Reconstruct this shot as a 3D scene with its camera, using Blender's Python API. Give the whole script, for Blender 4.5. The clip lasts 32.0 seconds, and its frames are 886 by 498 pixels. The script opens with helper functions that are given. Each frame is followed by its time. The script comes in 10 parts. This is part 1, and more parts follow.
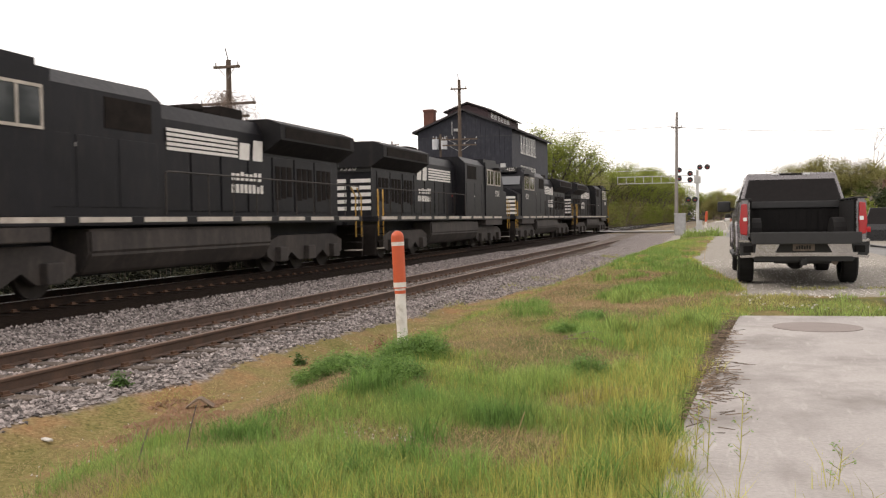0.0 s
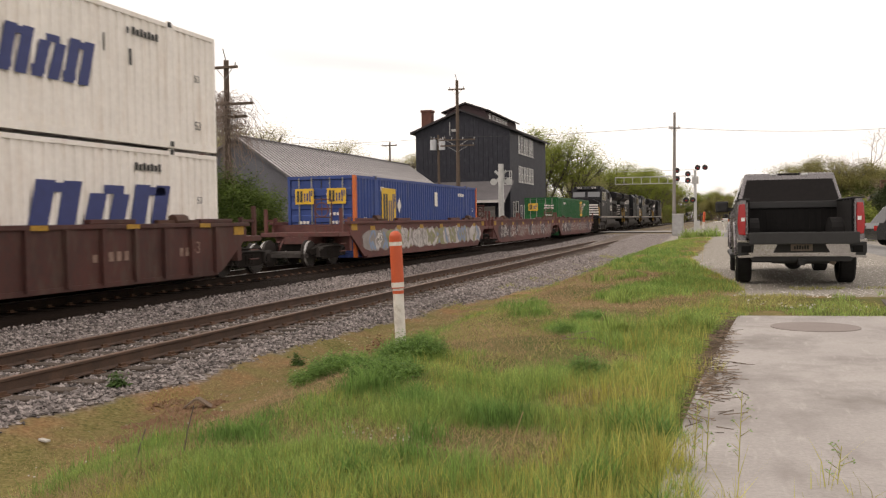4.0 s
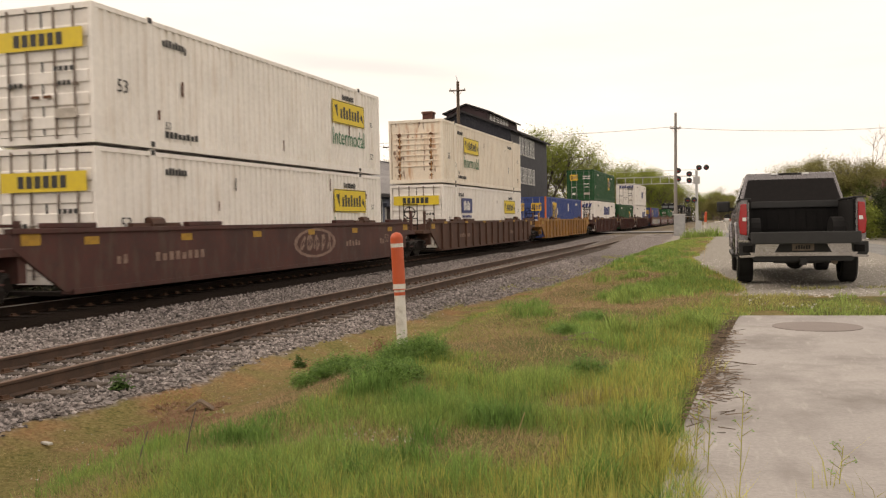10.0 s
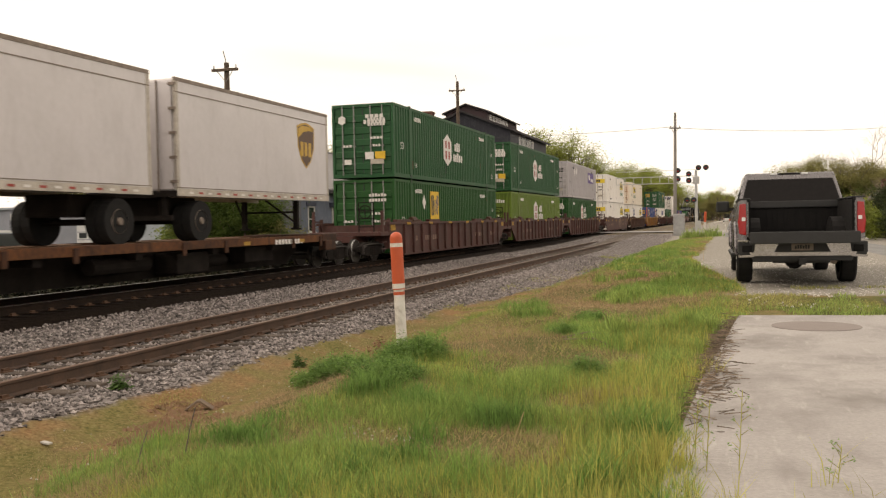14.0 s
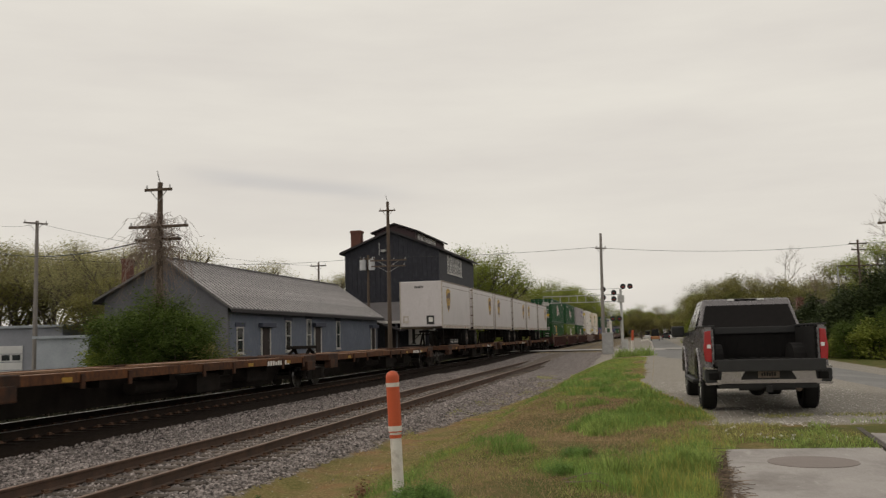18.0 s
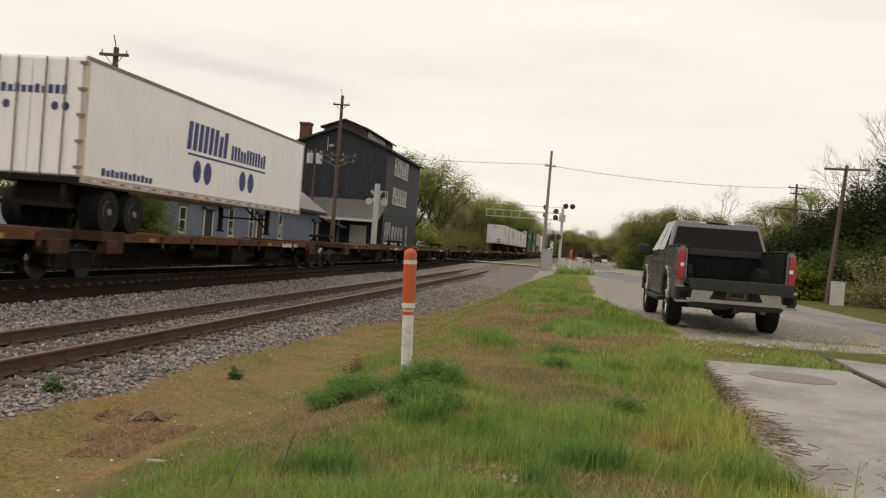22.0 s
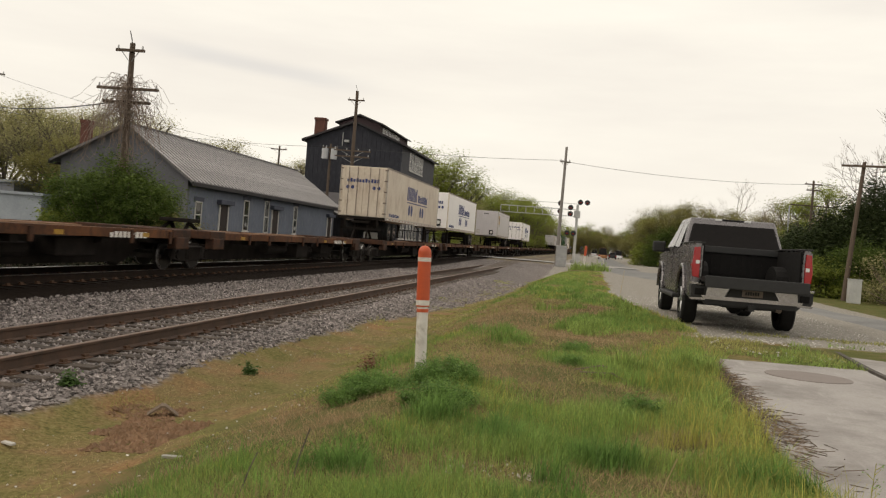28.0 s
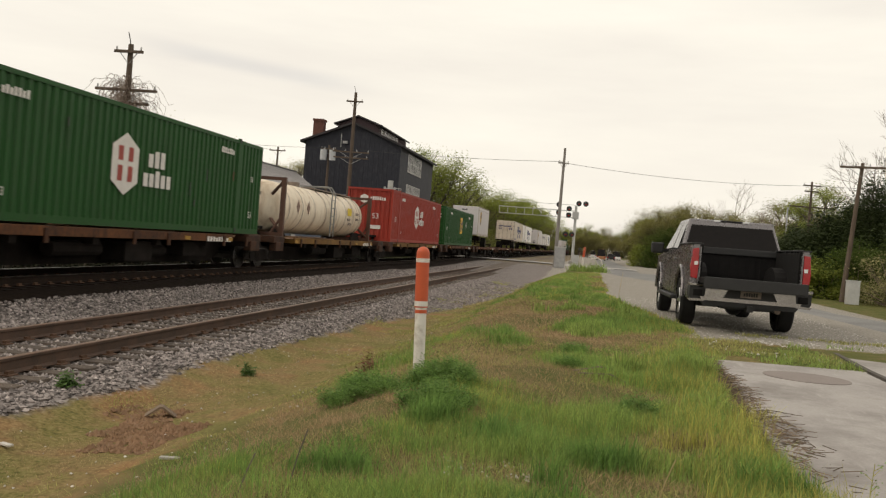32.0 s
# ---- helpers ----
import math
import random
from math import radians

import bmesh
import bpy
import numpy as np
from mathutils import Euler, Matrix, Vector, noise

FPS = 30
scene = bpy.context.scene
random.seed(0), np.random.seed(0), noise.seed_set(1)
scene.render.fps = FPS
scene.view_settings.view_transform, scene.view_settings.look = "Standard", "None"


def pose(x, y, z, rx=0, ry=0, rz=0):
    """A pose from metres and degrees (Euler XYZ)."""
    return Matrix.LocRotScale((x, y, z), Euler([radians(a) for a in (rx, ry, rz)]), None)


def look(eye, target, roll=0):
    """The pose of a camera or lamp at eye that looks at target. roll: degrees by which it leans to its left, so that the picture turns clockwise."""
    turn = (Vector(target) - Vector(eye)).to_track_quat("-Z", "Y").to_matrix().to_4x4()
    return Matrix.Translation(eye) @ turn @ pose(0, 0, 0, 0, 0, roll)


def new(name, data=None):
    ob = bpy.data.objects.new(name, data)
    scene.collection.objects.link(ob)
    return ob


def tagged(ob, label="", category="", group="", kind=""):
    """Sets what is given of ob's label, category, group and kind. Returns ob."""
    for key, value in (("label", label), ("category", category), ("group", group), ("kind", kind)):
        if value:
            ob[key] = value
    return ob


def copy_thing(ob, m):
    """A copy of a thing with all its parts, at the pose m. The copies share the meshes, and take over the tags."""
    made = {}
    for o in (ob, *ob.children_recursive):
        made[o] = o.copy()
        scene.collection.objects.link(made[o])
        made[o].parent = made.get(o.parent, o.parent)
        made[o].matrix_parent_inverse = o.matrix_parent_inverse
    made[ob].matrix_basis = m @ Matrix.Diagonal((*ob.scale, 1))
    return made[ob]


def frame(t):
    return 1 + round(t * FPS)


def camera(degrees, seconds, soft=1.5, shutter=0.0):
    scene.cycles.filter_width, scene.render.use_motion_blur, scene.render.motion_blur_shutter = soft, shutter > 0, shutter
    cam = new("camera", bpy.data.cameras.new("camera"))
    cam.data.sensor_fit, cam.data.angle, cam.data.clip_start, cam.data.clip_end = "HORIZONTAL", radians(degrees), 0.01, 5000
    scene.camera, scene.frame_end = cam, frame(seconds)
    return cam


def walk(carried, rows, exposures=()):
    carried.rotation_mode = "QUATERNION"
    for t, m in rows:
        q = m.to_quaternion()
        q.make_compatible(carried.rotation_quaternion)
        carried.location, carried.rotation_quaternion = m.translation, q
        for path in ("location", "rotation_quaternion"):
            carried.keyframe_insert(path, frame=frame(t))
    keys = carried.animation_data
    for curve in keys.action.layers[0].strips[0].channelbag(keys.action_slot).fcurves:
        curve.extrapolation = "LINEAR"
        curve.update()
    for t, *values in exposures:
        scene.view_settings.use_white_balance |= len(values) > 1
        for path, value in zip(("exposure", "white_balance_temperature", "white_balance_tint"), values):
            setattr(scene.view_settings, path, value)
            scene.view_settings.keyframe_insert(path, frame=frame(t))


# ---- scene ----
cam = camera(51.5, 32.0, 1.25, 0.13)

PATH = [
    (0, (0.097, -0.017, 1.387), (-0.505, 1.89, 1.33), -0.8),
    (1, (0.09, -0.01, 1.381), (-0.511, 1.897, 1.328), -0.8),
    (2, (0.094, -0.011, 1.377), (-0.505, 1.896, 1.32), -0.8),
    (2.5, (0.093, -0.008, 1.387), (-0.507, 1.899, 1.33), -0.8),
    (3, (0.088, -0.005, 1.376), (-0.512, 1.902, 1.321), -0.8),
    (3.5, (0.092, -0.008, 1.382), (-0.506, 1.899, 1.326), -0.8),
    (5.5, (0.094, -0.005, 1.379), (-0.504, 1.902, 1.324), -0.9),
    (6, (0.1, -0.018, 1.382), (-0.5, 1.889, 1.327), -0.9),
    (7, (0.093, -0.003, 1.386), (-0.507, 1.904, 1.331), -1.0),
    (8, (0.097, -0.013, 1.379), (-0.507, 1.893, 1.326), -1.1),
    (9, (0.096, -0.012, 1.386), (-0.507, 1.895, 1.333), -1.1),
    (10, (0.098, -0.01, 1.382), (-0.503, 1.897, 1.329), -1.1),
    (11, (0.096, -0.02, 1.378), (-0.51, 1.885, 1.325), -1.1),
    (12, (0.094, -0.002, 1.381), (-0.507, 1.905, 1.327), -1.2),
    (13, (0.1, -0.009, 1.377), (-0.501, 1.897, 1.323), -1.2),
    (14, (0.101, -0.015, 1.379), (-0.499, 1.892, 1.326), -1.1),
    (14.5, (0.096, -0.009, 1.385), (-0.503, 1.898, 1.33), -1.1),
    (16.5, (0.035, 0.032, 1.397), (-0.549, 1.943, 1.326), -0.9),
    (17, (-0.156, 0.035, 1.483), (-0.706, 1.955, 1.579), -3.2),
    (17.5, (-0.418, 0.038, 1.499), (-0.905, 1.978, 1.53), 2.9),
    (18, (-0.641, 0.114, 1.574), (-1.071, 2.057, 1.772), -1.4),
    (18.5, (-0.878, 0.046, 1.544), (-0.991, 2.042, 1.607), -3.0),
    (19, (-1.085, 0.074, 1.506), (-1.392, 2.05, 1.508), -2.3),
    (19.5, (-1.226, 0.141, 1.456), (-1.469, 2.126, 1.43), -2.0),
    (20, (-1.316, 0.046, 1.403), (-1.555, 2.031, 1.45), 0.7),
    (20.5, (-1.389, 0.019, 1.375), (-1.662, 2.0, 1.425), 4.2),
    (21, (-1.396, 0.001, 1.384), (-1.683, 1.979, 1.457), 1.9),
    (21.5, (-1.392, 0.023, 1.376), (-1.675, 2.003, 1.421), 4.0),
    (22, (-1.403, 0.036, 1.343), (-1.696, 2.014, 1.341), 4.3),
    (22.5, (-1.398, 0.034, 1.359), (-1.74, 2.004, 1.357), 4.4),
    (23, (-1.405, 0.042, 1.356), (-1.729, 2.016, 1.345), 4.5),
    (23.5, (-1.399, 0.043, 1.362), (-1.723, 2.016, 1.35), 4.6),
    (24, (-1.402, 0.041, 1.356), (-1.723, 2.015, 1.344), 4.7),
    (24.5, (-1.406, 0.044, 1.352), (-1.729, 2.018, 1.338), 4.6),
    (25, (-1.408, 0.038, 1.355), (-1.732, 2.011, 1.339), 4.6),
    (25.5, (-1.408, 0.044, 1.355), (-1.733, 2.017, 1.338), 4.6),
    (27.5, (-1.404, 0.044, 1.356), (-1.728, 2.018, 1.341), 4.5),
    (28, (-1.406, 0.039, 1.359), (-1.729, 2.013, 1.345), 4.5),
    (29, (-1.407, 0.046, 1.36), (-1.73, 2.019, 1.347), 4.6),
    (30, (-1.404, 0.042, 1.36), (-1.726, 2.016, 1.347), 4.5),
    (31, (-1.406, 0.056, 1.36), (-1.726, 2.03, 1.347), 4.6),
    (32, (-1.405, 0.046, 1.356), (-1.725, 2.02, 1.345), 4.5),
]
walk(cam, [(t, look(eye, target, roll)) for t, eye, target, roll in PATH], [(0.0, 0.65, 6800, 14), (2.0, 0.5, 6900, 14), (4.0, 0.4, 7100, 15), (9.0, 0.3, 7600, 15), (13.0, 0.5, 7700, 12), (15.0, 0.4, 7600, 13), (17.0, 0.1, 7100, 9), (18.0, -0.35, 7000, 9), (19.0, -0.2, 7100, 9), (20.0, -0.08, 7100, 9), (20.5, -0.12, 7100, 9), (21.0, -0.16, 7100, 10), (21.5, -0.08, 7100, 9), (22.0, 0.02, 7100, 9), (32.0, 0.05, 7200, 8)])


# ---- world and light ----
world = bpy.data.worlds.new("overcast_sky")
scene.world = world
world.use_nodes = True
wn, wl = world.node_tree.nodes, world.node_tree.links
wn.clear()
SUN_EL, SUN_AZ = radians(38), radians(250)
w_out = wn.new("ShaderNodeOutputWorld")
w_bg = wn.new("ShaderNodeBackground")
w_sky = wn.new("ShaderNodeTexSky")
w_sky.sky_type, w_sky.sun_disc = "NISHITA", False
w_sky.sun_elevation, w_sky.sun_rotation = SUN_EL, SUN_AZ
w_sky.air_density, w_sky.dust_density, w_sky.ozone_density = 1.0, 4.0, 1.0
# a high veil of cloud over the blue
w_tc = wn.new("ShaderNodeTexCoord")
w_map = wn.new("ShaderNodeMapping")
w_map.inputs["Scale"].default_value = (1.2, 1.2, 7.0)
w_noise = wn.new("ShaderNodeTexNoise")
w_noise.inputs["Scale"].default_value = 1.6
w_noise.inputs["Detail"].default_value = 6.0
w_noise.inputs["Roughness"].default_value = 0.55
w_ramp = wn.new("ShaderNodeValToRGB")
w_ramp.color_ramp.elements[0].position = 0.30
w_ramp.color_ramp.elements[0].color = (10.3, 10.0, 9.9, 1)
w_ramp.color_ramp.elements[1].position = 0.68
w_ramp.color_ramp.elements[1].color = (12.1, 11.9, 11.5, 1)
w_mix = wn.new("ShaderNodeMixRGB")
w_mix.inputs[0].default_value = 0.93
wl.new(w_tc.outputs["Generated"], w_map.inputs[0])
wl.new(w_map.outputs[0], w_noise.inputs[0])
wl.new(w_noise.outputs[0], w_ramp.inputs[0])
wl.new(w_sky.outputs[0], w_mix.inputs[1])
wl.new(w_ramp.outputs[0], w_mix.inputs[2])
# one long thin bank of darker cloud low over the mill


def w_math(op, a, b=0.0):
    m = wn.new("ShaderNodeMath")
    m.operation = op
    for k, v in enumerate((a, b)):
        if isinstance(v, (int, float)):
            m.inputs[k].default_value = v
        else:
            wl.new(v, m.inputs[k])
    return m.outputs[0]


w_sep = wn.new("ShaderNodeSeparateXYZ")
wl.new(w_tc.outputs["Generated"], w_sep.inputs[0])
w_side = w_math("DIVIDE", w_sep.outputs[0], w_math("MAXIMUM", w_sep.outputs[1], 0.05))
w_line = w_math("ADD", w_math("MULTIPLY", w_side, -0.085), w_math("ADD", w_math("MULTIPLY", w_noise.outputs[0], 0.02), 0.128))
w_off = w_math("ABSOLUTE", w_math("SUBTRACT", w_sep.outputs[2], w_line))
w_band = wn.new("ShaderNodeMapRange")
w_band.interpolation_type = "SMOOTHSTEP"
w_band.inputs[1].default_value, w_band.inputs[2].default_value = 0.013, 0.001
wl.new(w_off, w_band.inputs[0])
w_span = wn.new("ShaderNodeMapRange")
w_span.interpolation_type = "SMOOTHSTEP"
w_span.inputs[1].default_value, w_span.inputs[2].default_value = 0.17, 0.06
wl.new(w_math("ABSOLUTE", w_math("ADD", w_side, 0.40)), w_span.inputs[0])
w_cloud = wn.new("ShaderNodeMixRGB")
w_cloud.blend_type = "MULTIPLY"
w_cloud.inputs[2].default_value = (0.885, 0.90, 0.93, 1)
wl.new(w_math("MULTIPLY", w_band.outputs[0], w_span.outputs[0]), w_cloud.inputs[0])
wl.new(w_mix.outputs[0], w_cloud.inputs[1])
wl.new(w_cloud.outputs[0], w_bg.inputs[0])
w_bg.inputs[1].default_value = 0.085
wl.new(w_bg.outputs[0], w_out.inputs[0])

sun = new("sun", bpy.data.lights.new("sun", "SUN"))
sun.data.energy, sun.data.angle, sun.data.color = 0.9, radians(14), (1.0, 0.95, 0.88)
sun.matrix_world = look((0, 0, 50), (50 * math.cos(SUN_EL) * -math.sin(SUN_AZ), 50 * math.cos(SUN_EL) * -math.cos(SUN_AZ), 50 - 50 * math.sin(SUN_EL)))


# ---- materials ----
def mk(name, c1, c2=None, scale=3.0, rough=0.7, metal=0.0, bump=0.0, bscale=None, fine=None, streak=0.0, stain=None, stain_amt=0.0,
       stain_scale=1.2, rnd=0.0, spec=0.5, mapping=(1, 1, 1), distance=0.01):
    """A procedural surface: two tones over a coarse and a fine noise, stains, streaks and relief."""
    m = bpy.data.materials.new(name)
    m.use_nodes = True
    n, l = m.node_tree.nodes, m.node_tree.links
    b = n["Principled BSDF"]
    c2 = c2 or tuple(v * 0.8 for v in c1)
    tc = n.new("ShaderNodeTexCoord")
    mp = n.new("ShaderNodeMapping")
    mp.inputs["Scale"].default_value = mapping
    l.new(tc.outputs["Object"], mp.inputs[0])
    big = n.new("ShaderNodeTexNoise")
    big.inputs["Scale"].default_value = scale
    big.inputs["Detail"].default_value = 5.0
    l.new(mp.outputs[0], big.inputs[0])
    small = n.new("ShaderNodeTexNoise")
    small.inputs["Scale"].default_value = fine or scale * 14
    small.inputs["Detail"].default_value = 3.0
    l.new(mp.outputs[0], small.inputs[0])
    add = n.new("ShaderNodeMath")
    add.operation = "MULTIPLY_ADD"
    add.inputs[1].default_value = 0.45
    l.new(small.outputs[0], add.inputs[0])
    half = n.new("ShaderNodeMath")
    half.operation = "MULTIPLY"
    half.inputs[1].default_value = 0.55
    l.new(big.outputs[0], half.inputs[0])
    l.new(half.outputs[0], add.inputs[2])
    ramp = n.new("ShaderNodeValToRGB")
    ramp.color_ramp.elements[0].position, ramp.color_ramp.elements[1].position = 0.36, 0.64
    ramp.color_ramp.elements[0].color, ramp.color_ramp.elements[1].color = (*c2, 1), (*c1, 1)
    l.new(add.outputs[0], ramp.inputs[0])
    col = ramp.outputs[0]
    if stain:
        sn = n.new("ShaderNodeTexNoise")
        sn.inputs["Scale"].default_value = stain_scale
        sn.inputs["Detail"].default_value = 7.0
        sn.inputs["Roughness"].default_value = 0.65
        if streak:
            mp2 = n.new("ShaderNodeMapping")
            mp2.inputs["Scale"].default_value = (3.0, 3.0, 3.0 * (1 - streak))
            l.new(tc.outputs["Object"], mp2.inputs[0])
            l.new(mp2.outputs[0], sn.inputs[0])
        else:
            l.new(mp.outputs[0], sn.inputs[0])
        sr = n.new("ShaderNodeValToRGB")
        sr.color_ramp.elements[0].position, sr.color_ramp.elements[1].position = 0.50, 0.68
        l.new(sn.outputs[0], sr.inputs[0])
        sm = n.new("ShaderNodeMath")
        sm.operation = "MULTIPLY"
        sm.inputs[1].default_value = stain_amt
        l.new(sr.outputs[0], sm.inputs[0])
        mix = n.new("ShaderNodeMixRGB")
        mix.inputs[2].default_value = (*stain, 1)
        l.new(sm.outputs[0], mix.inputs[0])
        l.new(col, mix.inputs[1])
        col = mix.outputs[0]
    if rnd:
        oi = n.new("ShaderNodeObjectInfo")
        geo = n.new("ShaderNodeNewGeometry")
        s = n.new("ShaderNodeMath")
        s.operation = "ADD"
        l.new(oi.outputs["Random"], s.inputs[0])
        l.new(geo.outputs["Random Per Island"], s.inputs[1])
        fr = n.new("ShaderNodeMath")
        fr.operation = "FRACT"
        l.new(s.outputs[0], fr.inputs[0])
        hsv = n.new("ShaderNodeHueSaturation")
        rg = n.new("ShaderNodeMapRange")
        rg.inputs[3].default_value, rg.inputs[4].default_value = 1 - rnd, 1 + rnd
        l.new(fr.outputs[0], rg.inputs[0])
        l.new(rg.outputs[0], hsv.inputs["Value"])
        l.new(col, hsv.inputs["Color"])
        col = hsv.outputs[0]
    l.new(col, b.inputs["Base Color"])
    rr = n.new("ShaderNodeMapRange")
    rr.inputs[3].default_value, rr.inputs[4].default_value = max(0.02, rough - 0.1), min(1, rough + 0.12)
    l.new(small.outputs[0], rr.inputs[0])
    l.new(rr.outputs[0], b.inputs["Roughness"])
    b.inputs["Metallic"].default_value = metal
    b.inputs["Specular IOR Level"].default_value = spec
    if bump:
        bn = n.new("ShaderNodeTexNoise")
        bn.inputs["Scale"].default_value = bscale or scale * 8
        bn.inputs["Detail"].default_value = 6.0
        l.new(mp.outputs[0], bn.inputs[0])
        bp = n.new("ShaderNodeBump")
        bp.inputs["Strength"].default_value, bp.inputs["Distance"].default_value = bump, distance
        l.new(bn.outputs[0], bp.inputs["Height"])
        l.new(bp.outputs[0], b.inputs["Normal"])
    return m


def glassy(name, color, rough=0.05):
    m = bpy.data.materials.new(name)
    m.use_nodes = True
    b = m.node_tree.nodes["Principled BSDF"]
    b.inputs["Base Color"].default_value = (*color, 1)
    b.inputs["Roughness"].default_value = rough
    b.inputs["Specular IOR Level"].default_value = 0.7
    return m


# ---- mesh helpers ----
def thing(name, label, category, m=None, group="", kind=""):
    ob = new(name)
    ob.empty_display_size = 0.2
    if m is not None:
        ob.matrix_basis = m
    return tagged(ob, label, category, group, kind)


def mesh_of(name, bm, material, smooth=False):
    me = bpy.data.meshes.new(name)
    bm.to_mesh(me)
    bm.free()
    for mm in material if isinstance(material, (list, tuple)) else [material]:
        me.materials.append(mm)
    if smooth:
        for p in me.polygons:
            p.use_smooth = True
    return me


def part(name, bm, material, parent=None, label="", smooth=False, m=None):
    """Links a bmesh as one mesh object under a thing or under a part."""
    ob = new(name, mesh_of(name, bm, material, smooth))
    if parent is not None:
        ob.parent = parent
    if m is not None:
        ob.matrix_basis = m
    if label:
        ob["label"] = label
    return ob


def again(ob, m, parent=None):
    """One more object on the same mesh, at the pose m."""
    o = ob.copy()
    scene.collection.objects.link(o)
    o.parent = parent if parent is not None else ob.parent
    o.matrix_basis = m
    return o


def quad(bm, pts, mi=0):
    f = bm.faces.new([bm.verts.new(p) for p in pts])
    f.material_index = mi
    return f


def box(bm, x0, x1, y0, y1, z0, z1, bevel=0.0, mi=0):
    r = bmesh.ops.create_cube(bm, size=1.0)
    vs = r["verts"]
    bmesh.ops.scale(bm, vec=(x1 - x0, y1 - y0, z1 - z0), verts=vs)
    bmesh.ops.translate(bm, vec=((x0 + x1) / 2, (y0 + y1) / 2, (z0 + z1) / 2), verts=vs)
    fs = {f for v in vs for f in v.link_faces}
    for f in fs:
        f.material_index = mi
    if bevel:
        es = list({e for v in vs for e in v.link_edges})
        bmesh.ops.bevel(bm, geom=es, offset=bevel, segments=2, profile=0.6, affect="EDGES", clamp_overlap=True)
    return vs


def rod(bm, a, b, r0, r1=None, seg=8, caps=True):
    a, b = Vector(a), Vector(b)
    d = b - a
    res = bmesh.ops.create_cone(bm, cap_ends=caps, segments=seg, radius1=r0, radius2=r0 if r1 is None else r1, depth=d.length)
    rot = d.to_track_quat("Z", "Y").to_matrix().to_4x4()
    bmesh.ops.transform(bm, matrix=Matrix.Translation((a + b) / 2) @ rot, verts=res["verts"])
    return res["verts"]


def path(bm, pts, r, seg=6):
    """One round tube along a line of points."""
    ps = [Vector(p) for p in pts]
    rings, u = [], None
    for i, p in enumerate(ps):
        d = (ps[min(i + 1, len(ps) - 1)] - ps[max(i - 1, 0)]).normalized()
        u = d.orthogonal() if u is None else u - d * u.dot(d)
        u = u.normalized() if u.length > 1e-6 else d.orthogonal().normalized()
        w = d.cross(u)
        rings.append([bm.verts.new(p + u * (r * math.cos(2 * math.pi * k / seg)) + w * (r * math.sin(2 * math.pi * k / seg))) for k in range(seg)])
    fs = [bm.faces.new(list(reversed(rings[0]))), bm.faces.new(rings[-1])]
    for a, b in zip(rings, rings[1:]):
        for k in range(seg):
            fs.append(bm.faces.new((a[k], a[(k + 1) % seg], b[(k + 1) % seg], b[k])))
    bmesh.ops.recalc_face_normals(bm, faces=fs)


def prism(bm, outline, axis, lo, hi, mi=0):
    """An outline in two axes, drawn out along the third. axis 'x': outline in (y, z); 'y': (x, z); 'z': (x, y)."""
    def at(p, v):
        return {"x": (v, p[0], p[1]), "y": (p[0], v, p[1]), "z": (p[0], p[1], v)}[axis]
    a = [bm.verts.new(at(p, lo)) for p in outline]
    b = [bm.verts.new(at(p, hi)) for p in outline]
    fs = [bm.faces.new(a), bm.faces.new(list(reversed(b)))]
    for i in range(len(a)):
        j = (i + 1) % len(a)
        fs.append(bm.faces.new([a[i], b[i], b[j], a[j]]))
    for f in fs:
        f.material_index = mi
    bmesh.ops.recalc_face_normals(bm, faces=fs)
    return a + b


def nb():
    return bmesh.new()


LETTERS = {}


def words(text, size, material, parent, m, name="lettering", label="", width=None):
    """Lettering in the built-in font, as a thin mesh that equal words share."""
    key = (text, size, material.name, width)
    if key in LETTERS:
        ob = new(name, LETTERS[key])
        ob.parent = parent
        ob.matrix_basis = m
        return ob
    cu = bpy.data.curves.new(name, "FONT")
    cu.body, cu.size, cu.extrude = text, size, 0.002
    cu.align_x, cu.align_y = "CENTER", "CENTER"
    cu.resolution_u = 2
    tmp = bpy.data.objects.new(name, cu)
    scene.collection.objects.link(tmp)
    dg = bpy.context.evaluated_depsgraph_get()
    me = bpy.data.meshes.new_from_object(tmp.evaluated_get(dg))
    bpy.data.objects.remove(tmp)
    me.materials.clear()
    me.materials.append(material)
    if width:
        xs = [v.co.x for v in me.vertices]
        k = width / max(1e-3, max(xs) - min(xs))
        for v in me.vertices:
            v.co.x *= k
    LETTERS[key] = me
    ob = new(name, me)
    ob.parent = parent
    ob.matrix_basis = m
    if label:
        ob["label"] = label
    return ob


# ---- ground, ballast, tracks, road ----
GRADE = 0.0032


def lift(y):
    """The line climbs gently away from the town."""
    return GRADE * (min(max(y, -40.0), 700.0) - 15.0)


def sstep(a, b, v):
    t = min(1.0, max(0.0, (v - a) / (b - a)))
    return t * t * (3 - 2 * t)


def near_cx(y):
    return -8.5 - 0.006 * (y - 8.0)


MAIN_CX = -13.75
PROFILE = [(-400, -0.6), (-60, -0.55), (-20, -0.45), (-17.2, -0.42), (-15.6, -0.21), (-15.0, -0.20), (-12.5, -0.20), (-11.9, -0.22), (-10.6, -0.47), (-10.0, -0.48),
           (-7.2, -0.49), (-6.8, -0.52), (-6.1, -0.68), (-5.0, -0.62), (-4.2, -0.36), (-3.3, 0.05), (-2.8, 0.19), (-1.8, 0.22), (0.0, 0.22), (9, 0.30), (400, 0.4)]
PX, PZ = [p[0] for p in PROFILE], [p[1] for p in PROFILE]


LOT = 0.04  # rise of the gravel lot


